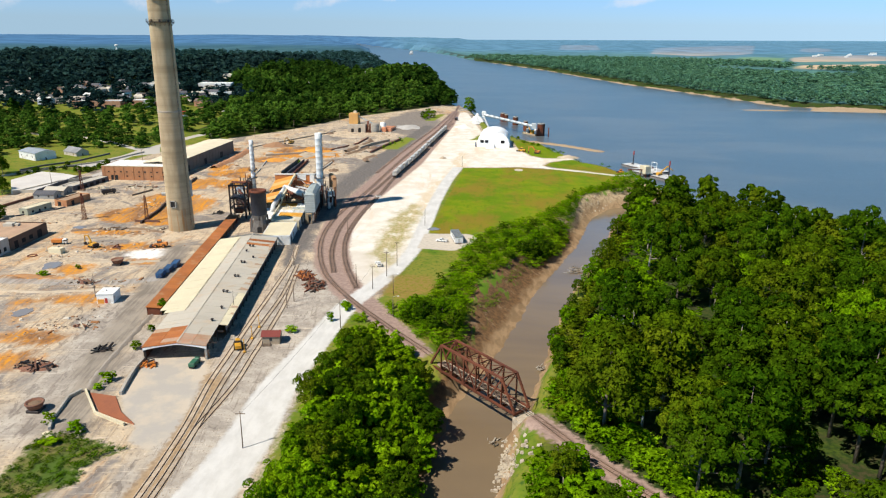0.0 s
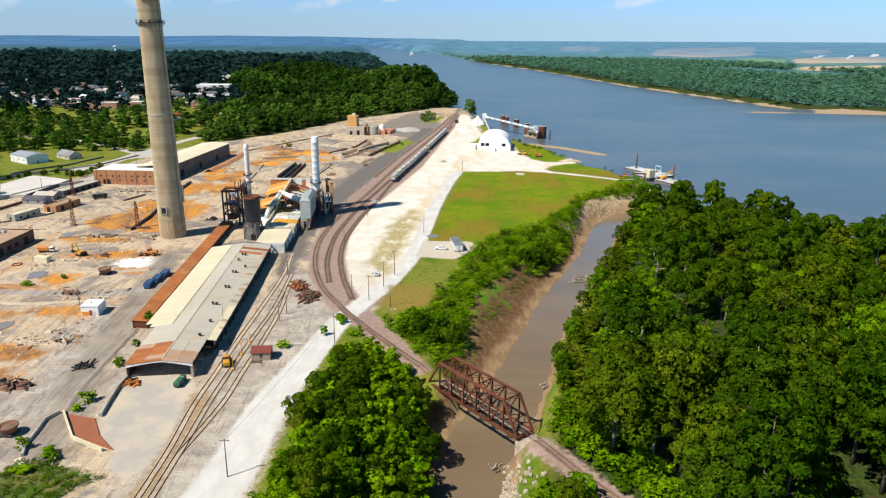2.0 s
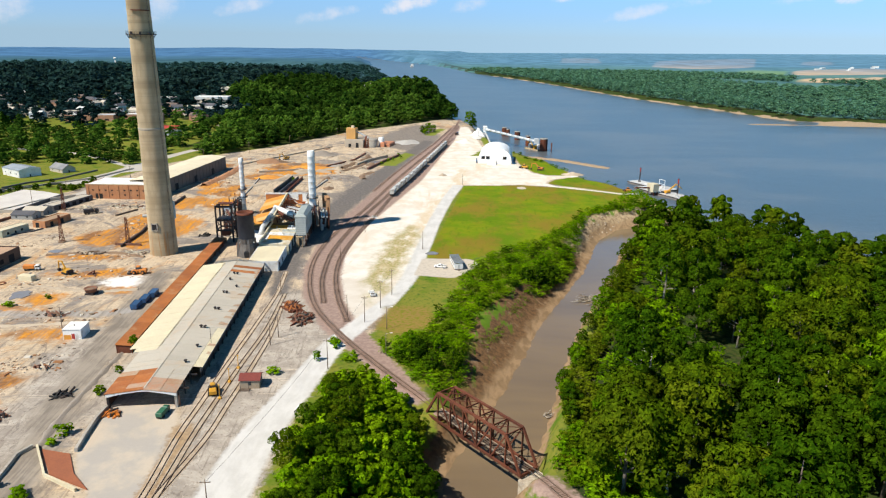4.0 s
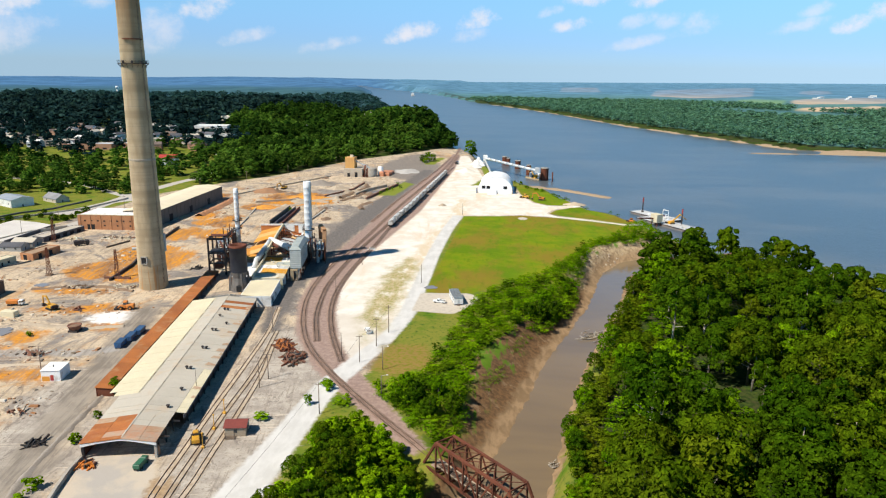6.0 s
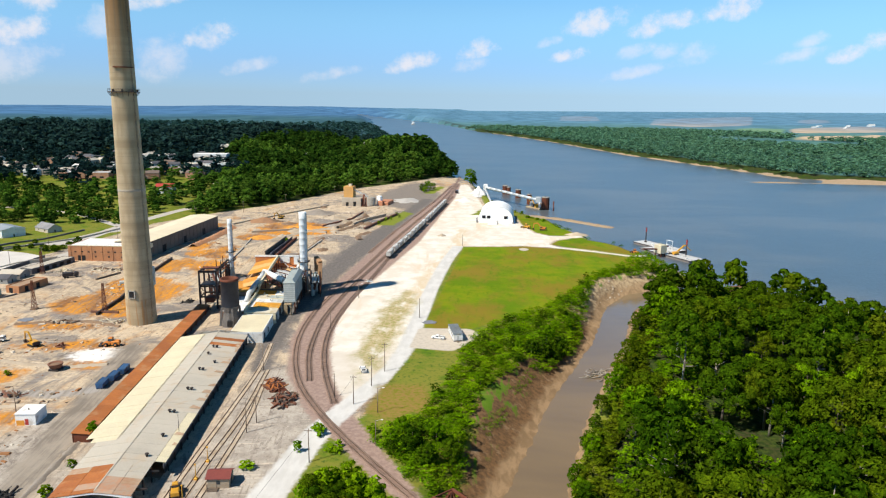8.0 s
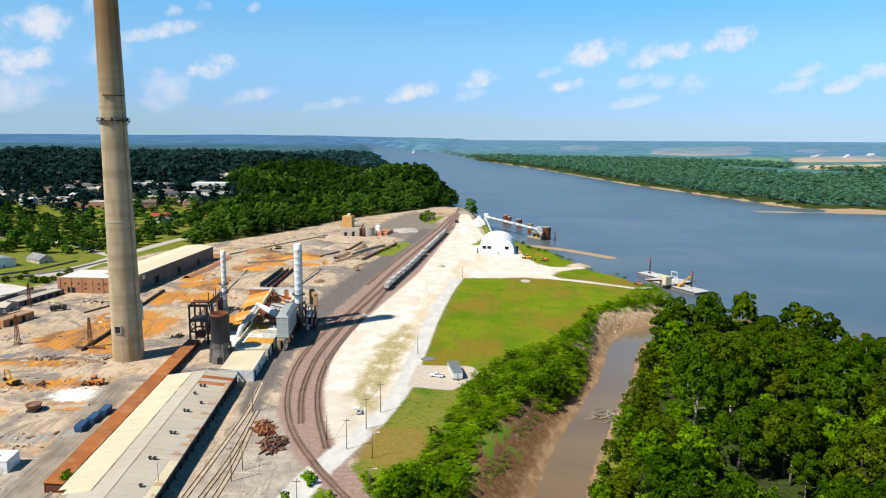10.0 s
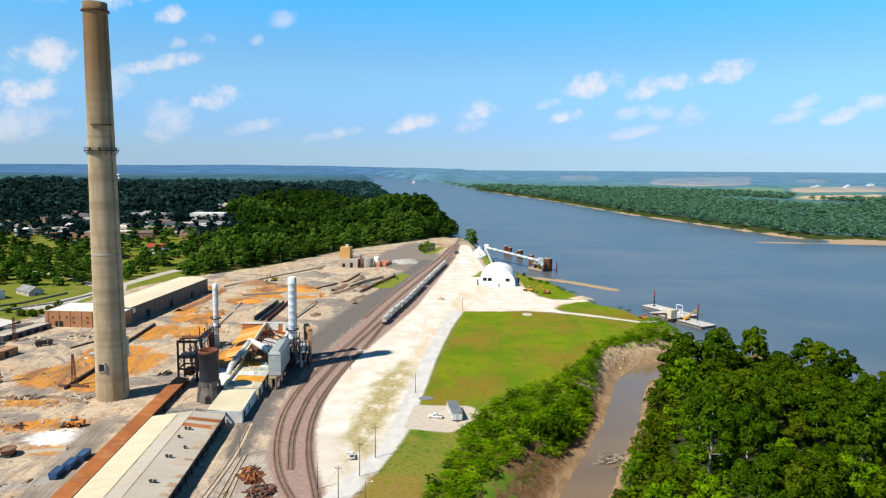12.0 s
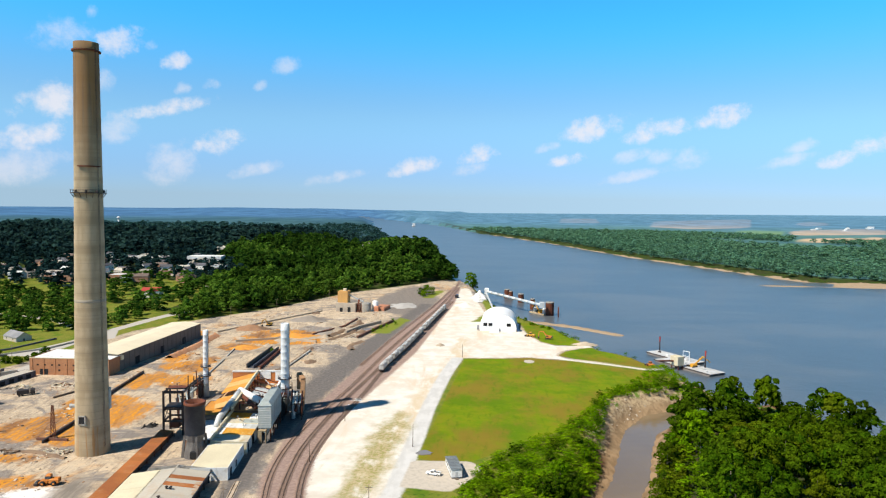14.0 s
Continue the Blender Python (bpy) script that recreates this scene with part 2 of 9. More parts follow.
# ---------------------------------------------------------------- helpers for shapes
class Shape:
    """Vertices and faces of one mesh in the making."""

    def __init__(self):
        self.v, self.f = [], []

    def add(self, verts, faces):
        o = len(self.v)
        self.v += [tuple(p) for p in verts]
        self.f += [tuple(i + o for i in f) for f in faces]
        return self

    def box(self, x0, y0, z0, x1, y1, z1):
        return self.add([(x, y, z) for z in (z0, z1) for y in (y0, y1) for x in (x0, x1)],
                        [(0, 2, 3, 1), (4, 5, 7, 6), (0, 1, 5, 4), (2, 6, 7, 3), (0, 4, 6, 2), (1, 3, 7, 5)])

    def block(self, x, y, z, w, d, h, c=0.0, turn=0.0):
        """A box standing on z, with its upper edges drawn in by c, turned about its own axis."""
        s, k = math.sin(turn), math.cos(turn)
        q = []
        for zz, e in ((z, 0), (z + h - c, 0), (z + h, c)):
            for a, b in ((-1, -1), (1, -1), (1, 1), (-1, 1)):
                px, py = a * (w / 2 - e), b * (d / 2 - e)
                q.append((x + px * k - py * s, y + px * s + py * k, zz))
        f = [(3, 2, 1, 0), (8, 9, 10, 11)]
        for r in (0, 4):
            f += [(r + i, r + (i + 1) % 4, r + 4 + (i + 1) % 4, r + 4 + i) for i in range(4)]
        return self.add(q, f)

    def beam(self, p, q, w, h=None):
        p, q = Vector(p), Vector(q)
        h = h or w
        d = (q - p).normalized()
        up = Vector((0, 0, 1)) if abs(d.z) < 0.95 else Vector((0, 1, 0))
        s = d.cross(up).normalized()
        u = s.cross(d).normalized()
        ring = [s * (w / 2) * a + u * (h / 2) * b for a, b in ((-1, -1), (1, -1), (1, 1), (-1, 1))]
        return self.add([p + r for r in ring] + [q + r for r in ring],
                        [(0, 1, 2, 3), (7, 6, 5, 4)] + [(i, 4 + i, 4 + (i + 1) % 4, (i + 1) % 4) for i in range(4)])

    def tube(self, p, q, r, r2=None, n=12, caps=True):
        p, q = Vector(p), Vector(q)
        r2 = r if r2 is None else r2
        d = (q - p).normalized()
        up = Vector((0, 0, 1)) if abs(d.z) < 0.95 else Vector((0, 1, 0))
        s = d.cross(up).normalized()
        u = s.cross(d).normalized()
        dirs = [s * math.cos(2 * math.pi * i / n) + u * math.sin(2 * math.pi * i / n) for i in range(n)]
        f = [(i, n + i, n + (i + 1) % n, (i + 1) % n) for i in range(n)]
        if caps:
            f += [tuple(range(n)), tuple(range(2 * n - 1, n - 1, -1))]
        return self.add([p + e * r for e in dirs] + [q + e * r2 for e in dirs], f)

    def lathe(self, profile, n=32, x=0.0, y=0.0, close=False):
        v = [(x + r * math.cos(2 * math.pi * i / n), y + r * math.sin(2 * math.pi * i / n), z) for r, z in profile for i in range(n)]
        f = [(k * n + i, k * n + (i + 1) % n, (k + 1) * n + (i + 1) % n, (k + 1) * n + i) for k in range(len(profile) - 1) for i in range(n)]
        if close:
            f += [tuple(range(n - 1, -1, -1)), tuple((len(profile) - 1) * n + i for i in range(n))]
        return self.add(v, f)

    def prism(self, poly, z0, z1):
        n = len(poly)
        return self.add([(x, y, z0) for x, y in poly] + [(x, y, z1) for x, y in poly],
                        [tuple(range(n - 1, -1, -1)), tuple(range(n, 2 * n))] + [(i, (i + 1) % n, n + (i + 1) % n, n + i) for i in range(n)])

    def slab(self, a, b, c, d, t):
        """A four-cornered plate of thickness t under the corners a to d."""
        low = [(p[0], p[1], p[2] - t) for p in (a, b, c, d)]
        return self.add(low + [a, b, c, d], [(3, 2, 1, 0), (4, 5, 6, 7)] + [(i, (i + 1) % 4, 4 + (i + 1) % 4, 4 + i) for i in range(4)])

    def heap(self, x, y, z, rx, ry, h, rng, n=18, rings=5, rough=0.25):
        """A loose pile with an uneven outline."""
        v = [(x, y, z + h)]
        amp = [1 + rough * rng.uniform(-1, 1) for _ in range(n)]
        for k in range(1, rings + 1):
            t = k / rings
            for i in range(n):
                a = 2 * math.pi * i / n
                m = t * amp[i] * (1 + 0.12 * rng.uniform(-1, 1))
                v.append((x + rx * m * math.cos(a), y + ry * m * math.sin(a), z + (h * (1 - t) ** 1.2 * (1 + rough * rng.uniform(-1, 1)) if k < rings else -0.3)))
        f = [(0, 1 + i, 1 + (i + 1) % n) for i in range(n)]
        for k in range(rings - 1):
            f += [(1 + k * n + i, 1 + (k + 1) * n + i, 1 + (k + 1) * n + (i + 1) % n, 1 + k * n + (i + 1) % n) for i in range(n)]
        return self.add(v, f)

    def mesh(self, name, material, smooth=False):
        me = bpy.data.meshes.new(name)
        me.from_pydata(self.v, [], self.f)
        me.materials.append(material)
        if smooth:
            me.polygons.foreach_set("use_smooth", [True] * len(me.polygons))
        me.update()
        return me


def part(name, shape, material, parent, label="", smooth=False):
    ob = new(name, shape.mesh(name, material, smooth) if isinstance(shape, Shape) else shape)
    ob.parent = parent
    return tagged(ob, label)


def thing(name, m, label, category, group=""):
    ob = new(name)
    ob.empty_display_size = 0.5
    ob.matrix_basis = m
    return tagged(ob, label, category, group)


def solo(name, shape, material, label, category, group="", m=None, smooth=False, kind=""):
    ob = new(name, shape.mesh(name, material, smooth))
    if m is not None:
        ob.matrix_basis = m
    return tagged(ob, label, category, group, kind)


def leaves(name, verts, material, tone=None):
    """One mesh of loose three-cornered leaf clumps from an array of corners."""
    k = len(verts) // 3
    me = bpy.data.meshes.new(name)
    me.vertices.add(len(verts))
    me.vertices.foreach_set("co", np.asarray(verts, np.float32).ravel())
    me.loops.add(len(verts))
    me.loops.foreach_set("vertex_index", np.arange(len(verts), dtype=np.int32))
    me.polygons.add(k)
    me.polygons.foreach_set("loop_start", np.arange(0, 3 * k, 3, dtype=np.int32))
    me.update(calc_edges=True)
    me.materials.append(material)
    if tone is not None:
        me.attributes.new("tone", "FLOAT", "POINT").data.foreach_set("value", np.asarray(tone, np.float32))
    return me


def smoothed(points, step=3.0):
    """A smooth line through a few points (Catmull-Rom), in even small steps."""
    p = [np.array(q, float) for q in points]
    p = [2 * p[0] - p[1], *p, 2 * p[-1] - p[-2]]
    out = []
    for a, b, c, d in zip(p, p[1:], p[2:], p[3:]):
        n = max(2, int(np.linalg.norm(c - b) / step))
        for t in np.arange(n) / n:
            out.append(0.5 * (2 * b + (c - a) * t + (2 * a - 5 * b + 4 * c - d) * t ** 2 + (3 * b - a - 3 * c + d) * t ** 3))
    out.append(p[-2])
    return np.array(out)


def to_line(x, y, pts):
    """Distance to an open line, and the share of the way along it in numbers of its points."""
    best, where = np.full(x.shape, 1e9), np.zeros(x.shape)
    for i, (a, b) in enumerate(zip(pts, pts[1:])):
        dx, dy = b[0] - a[0], b[1] - a[1]
        t = np.clip(((x - a[0]) * dx + (y - a[1]) * dy) / (dx * dx + dy * dy), 0, 1)
        d = np.hypot(x - a[0] - t * dx, y - a[1] - t * dy)
        near = d < best
        best, where = np.where(near, d, best), np.where(near, i + t, where)
    return best, where


def inside(x, y, poly):
    """Metres to a closed outline, above nought inside it."""
    d, _ = to_line(x, y, [*poly, poly[0]])
    odd = np.zeros(x.shape, bool)
    for a, b in zip(poly, [*poly[1:], poly[0]]):
        if a[1] != b[1]:
            odd ^= ((a[1] > y) != (b[1] > y)) & (x < (b[0] - a[0]) * (y - a[1]) / (b[1] - a[1]) + a[0])
    return np.where(odd, d, -d)


def step(v, lo, hi):
    t = np.clip((v - lo) / (hi - lo), 0, 1)
    return t * t * (3 - 2 * t)


# ---------------------------------------------------------------- the lie of the land
EYE_Z, BEND = 104.8, 2200.0
RIVER_Z, CREEK_Z = -9.0, -8.8
RIVER = [(-24, 1110), (6, 985), (26, 850), (45, 765), (66, 712), (80, 690), (92, 640), (104, 600), (122, 575), (138, 540), (140, 512), (150, 500),
         (182, 470), (220, 402), (252, 338), (310, 250), (420, 90), (560, -200), (900, -1500), (3500, -1500), (2000, 330), (1250, 780),
         (800, 1050), (652, 1140), (520, 1190), (440, 1420), (346, 1700), (214, 2290), (-29, 3100), (-243, 4260), (-560, 5600), (-1500, 9500),
         (-2100, 9500), (-800, 5000), (-430, 2900), (-170, 1720)]
CREEK = [(-60, -600, 9.0), (-30, -250, 9.0), (-6, 40, 9.0), (-4, 110, 9.5), (-2, 146, 9.5), (7, 185, 9.5), (18.8, 222, 8.2), (26, 248, 7.0), (35, 279, 6.4), (46.5, 313, 6.4), (57, 342, 5.6),
         (68.5, 370, 6.0), (77.5, 405, 6.6), (85.5, 429, 6.8), (99.5, 449, 8.2), (117, 460, 9.5), (142, 476, 11.0), (172, 496, 15.0)]
ROAD = smoothed([(-90, 40), (-64, 120), (-58.5, 152), (-57.8, 185), (-53.2, 218), (-49, 248), (-43, 268), (-35, 293), (-29.5, 320), (-27.5, 345), (-25.5, 385), (-23.5, 430), (-18, 500), (-12, 548)], 8.0)
PLANT = [(-36, 262), (-47, 240), (-50, 200), (-50, 120), (-70, 20), (-420, 20), (-440, 250), (-345, 330), (-305, 420), (-290, 500), (-275, 620),
         (-240, 690), (-205, 745), (-150, 880), (-75, 962), (-25, 1060), (-8, 1000), (4, 860), (14, 740), (40, 690), (44, 640), (112, 540), (66, 552), (-8, 550), (-24, 430), (-28, 320)]
GRAVEL = [(-45, 272), (-54, 293), (-62, 326), (-67, 368), (-66, 408), (-56, 474), (-43, 563), (-32, 709), (-24, 814), (-20, 960), (-10, 960),
          (0, 850), (10, 745), (4, 712), (40, 664), (50, 612), (62, 600), (88, 604), (91, 599), (76, 592), (64, 582), (57, 566), (68, 552), (38, 558), (-9, 550), (-16, 508), (-23, 427),
          (-26, 359), (-28, 325), (-34, 294), (-40, 266)]
STRIP = [(-43, 290), (-48, 320), (-49, 360), (-45, 402), (-36, 424), (-30, 400), (-34, 350), (-36, 310)]
BALLAST = [(-44, 270), (-53, 293), (-61, 326), (-66, 368), (-65, 408), (-55, 474), (-42, 563), (-31, 709), (-23, 814), (-19, 965), (-30, 970),
           (-42, 800), (-62, 640), (-74, 520), (-81, 440), (-84, 380), (-81, 335), (-72, 297), (-57, 264), (-34, 232), (-16, 208), (-11, 212)]
FIELD = [(-23, 360), (-7, 547), (38, 556), (67, 548), (116, 520), (110, 494), (88, 480), (73, 465), (61, 428), (45, 402), (25, 387), (8, 366), (-6, 352)]
PAD = [(-27, 330), (-25, 357), (-1, 358), (4, 352), (-1, 337), (-8, 327)]
ASPHALT = [(-70, 640), (-86, 600), (-98, 540), (-102, 470), (-103, 430), (-96, 400), (-84, 430), (-72, 520), (-58, 640), (-38, 830), (-60, 960), (-90, 930), (-112, 830), (-100, 760), (-70, 720)]
APRON = [(-106, 201), (-87, 202.5), (-82, 190), (-81.3, 176.3), (-79, 168.5), (-78.2, 156.9), (-82.5, 149.5), (-89.7, 153.5), (-90.7, 160.3), (-98, 167.5), (-103, 176.5)]
BARE = [(-36, 264), (-34, 288), (-18, 290), (-12, 278), (-16, 266), (-28, 260)]
WEEDS = [(-114, 154), (-105.6, 155.7), (-87.6, 149.2), (-91, 147), (-95.6, 140.6), (-92.4, 136.3), (-99.8, 129), (-103, 118), (-116, 118), (-113, 133), (-113.5, 145)]
VERGE = [(40, 705), (60, 690), (76, 655), (98, 604), (118, 570), (126, 546), (116, 535), (92, 546), (70, 556), (59, 566), (66, 581), (78, 591), (93, 598), (90, 606), (62, 602), (52, 614), (43, 650)]
# open fields on the far plain
TILLED = [[(1020, 4220), (1560, 6300), (3145, 8215), (1650, 4340), (1190, 3900)], [(1362, 3175), (1690, 3880), (2612, 4620), (1910, 3400)], [(1090, 2475), (1243, 2815), (1740, 3100), (1450, 2595)],
          [(2130, 4835), (2737, 6135), (3400, 7007), (2465, 5020)], [(2000, 3350), (2700, 4500), (4200, 5200), (3300, 3600)], [(600, 5200), (900, 7600), (1300, 7800), (900, 5200)]]
PASTURE = [(1180, 3300), (1400, 3850), (1640, 3850), (1350, 3200)]
# orange residue on the plant's floor: place, half axes along x and y
STAINS = [(-142, 612, 24, 14), (-166, 565, 13, 9), (-173, 496, 9, 6), (-198, 382, 20, 18), (-200, 425, 12, 12), (-178, 372, 16, 12), (-184, 424, 10, 12), (-192, 470, 10, 20), (-170, 405, 9, 20), (-150, 600, 34, 24), (-185, 506, 14, 12), (-173, 470, 12, 14), (-199, 530, 8, 14), (-154, 622, 26, 18), (-172, 567, 14, 12), (-192, 408, 16, 30), (-160, 250, 10, 5), (-156, 214, 12, 5), (-150, 196, 10, 6), (-181, 285, 9, 7), (-165, 322, 18, 5),
          (-220, 614, 10, 10), (-176, 524, 9, 9), (-182, 380, 10, 20), (-195, 344, 16, 5), (-192, 273, 14, 4), (-165, 470, 10, 14), (-178, 318, 14, 4),
          (-177, 246, 4, 3), (-150, 300, 10, 4)]


def creek_bank(x, y):
    """Metres from the creek's edge; below nought in its water."""
    d, k = to_line(x, y, [c[:2] for c in CREEK])
    w = np.interp(k, range(len(CREEK)), [c[2] for c in CREEK])
    return d - w


def west_bank(x, y):
    """True on the works' side of the creek."""
    return x < np.interp(y, [c[1] for c in CREEK], [c[0] for c in CREEK])


def hills(x, y):
    back = step(y + 0.15 * x, 1080, 1480) * step(-x, 40, 330)
    nose = 40 * np.exp(-(((x + 120) / 95) ** 2 + ((y - 1180) / 150) ** 2)) * step(-x, 10, 90)
    wavy = 8 * np.sin(x / 190 + 1) * np.sin(y / 240) + 5 * np.sin(x / 83 + y / 120)
    town = 7 * step(-x, 260, 420) * step(y, 620, 900)
    far = 58 * step(np.hypot(x, y), 4200, 7600) * step(-x, 500, 2200) * (0.72 + 0.26 * np.sin(x / 900 + 0.5) + 0.12 * np.sin(x / 370 + y / 900))
    ridge = 13 * step(y + 0.15 * x, 1120, 1400) * step(-x, 150, 420)
    far = far + 34 * np.exp(-((np.arctan2(x, y) + 0.60) / 0.045) ** 2) * step(np.hypot(x, y), 5200, 7600)
    return back * (11 + 0.6 * wavy) + ridge + 0.85 * nose + town + far


def ripple(x, y):
    return 0.5 * np.sin(x / 7.3 + 1.7 * np.sin(y / 19.0)) * np.sin(y / 9.1 + np.sin(x / 13.0)) + 0.5 * np.sin(x / 3.1 + y / 4.7) * np.sin(y / 2.9)


def land(x, y):
    """Height of the ground."""
    x, y = np.asarray(x, float), np.asarray(y, float)
    z = hills(x, y) * 1.0
    rv = inside(x, y, RIVER)
    far_side = (y > 1040 - 0.35 * (x - 800)) & (x > -700) & (x > -0.33 * (y - 2200) + 214 - 700)
    z = np.where((x > 140) | (y > 1140) & (x > -0.3 * (y - 1140)), z - 3.0, z)
    slope = np.where(y > 1050, 30.0, 17.0) + 3 * ripple(x / 2, y / 2)
    z = np.where(rv > 0, -13.0, -9.3 + (z + 9.3) * step(-rv, 0, slope))
    sd, sk = to_line(x, y, [(50, 762), (68, 752), (92, 737), (128, 700)])
    z = np.maximum(z, -7.9 - np.clip(sd - 3.5, 0, 20) * 0.35 - 0.25 * np.clip(sk - 2, 0, 1))
    sd, _ = to_line(x, y, [(418, 1128), (520, 1150), (650, 1132)])
    z = np.maximum(z, -7.9 - np.clip(sd - 5, 0, 30) * 0.25)
    cb = creek_bank(x, y)
    left = west_bank(x, y)
    wide = np.where(left, np.where(y > 395, 16.0, 24.0), np.where(y > 300, 11.0, 7.0)) + 3.0 * ripple(x, y)
    z = np.minimum(z, np.where(cb < 0, -11.0 + 2.1 * step(cb, -3.0, 0), -8.9 + 8.9 * step(cb + 0.6 * ripple(x, y), 0, wide) ** 1.2) + np.where(cb > wide, 99, 0))
    rough = np.clip(1 - inside(x, y, GRAVEL) / 3, 0, 1) * (np.hypot(x, y) < 1500)
    z = z + np.where((rv < -4) & (cb > 3), 0.12 * ripple(x, y) * rough, 0.1 * ripple(x, y) * (cb > 0))
    # the railway's bank across the low ground by the creek
    rd, _ = to_line(x, y, [(-60, 290), (-34, 238), (-10.5, 208.2)])
    z = np.maximum(z, np.where(cb > 6.5, -0.2 - np.clip(rd - 3.2, 0, 30) * 0.6, -99))
    rd, _ = to_line(x, y, [(20, 171.5), (31, 156), (60, 118), (90, 60)])
    z = np.maximum(z, -0.2 - np.clip(rd - 3.2, 0, 30) * np.where(cb < 9, 1.6, 0.62))
    return z


def bent(x, y, z):
    """Draws the far distance in, along the line of sight, so that the horizon lies within 5 km."""
    x, y, z = (np.asarray(a, float) for a in (x, y, z))
    d = np.maximum(np.hypot(x, y - 40), 1.0)
    r = np.where(d < BEND, d, BEND + 2500 * (1 - np.exp(-(np.maximum(d, BEND) - BEND) / 2500)))
    k = r / d
    # the far plain falls away with the earth's curve, most towards the west
    fall = np.clip(0.0028 - 0.0096 * np.arctan2(x, y - 40), -0.003, 0.0105) * step(d, 2400, 6800)
    return x * k, 40 + (y - 40) * k, EYE_Z + (z - EYE_Z) * k - fall * r


def steps_out(lo, hi, fine, far_lo, far_hi, grow=1.085):
    mid = list(np.arange(lo, hi + 0.1, fine))
    up, s = [], fine
    while (up or [hi])[-1] < far_hi:
        s *= grow
        up.append((up or [hi])[-1] + s)
    down, s = [], fine
    while (down or [lo])[-1] > far_lo:
        s *= grow
        down.append((down or [lo])[-1] - s)
    return np.array(down[::-1] + mid + up)


def sheet(name, xs, ys, height, material, attributes=None):
    gx, gy = np.meshgrid(xs, ys)
    x, y = gx.ravel(), gy.ravel()
    z = height(x, y)
    me = bpy.data.meshes.new(name)
    w, h = len(xs), len(ys)
    i = (np.arange(h - 1)[:, None] * w + np.arange(w - 1)[None]).ravel()
    f = np.stack([i, i + 1, i + w + 1, i + w], 1)
    me.vertices.add(w * h)
    me.vertices.foreach_set("co", np.stack(bent(x, y, z), 1).astype(np.float32).ravel())
    me.loops.add(4 * len(i))
    me.loops.foreach_set("vertex_index", f.astype(np.int32).ravel())
    me.polygons.add(len(i))
    me.polygons.foreach_set("loop_start", np.arange(0, 4 * len(i), 4, dtype=np.int32))
    me.polygons.foreach_set("use_smooth", np.ones(len(i), bool))
    me.update(calc_edges=True)
    me.materials.append(material)
    a = me.attributes.new("place", "FLOAT_VECTOR", "POINT")
    a.data.foreach_set("vector", np.stack([x, y, z], 1).astype(np.float32).ravel())
    for key, values in (attributes(x, y) if attributes else {}).items():
        a = me.attributes.new(key, "FLOAT", "POINT")
        a.data.foreach_set("value", np.clip(values, -40, 40).astype(np.float32))
    return new(name, me)


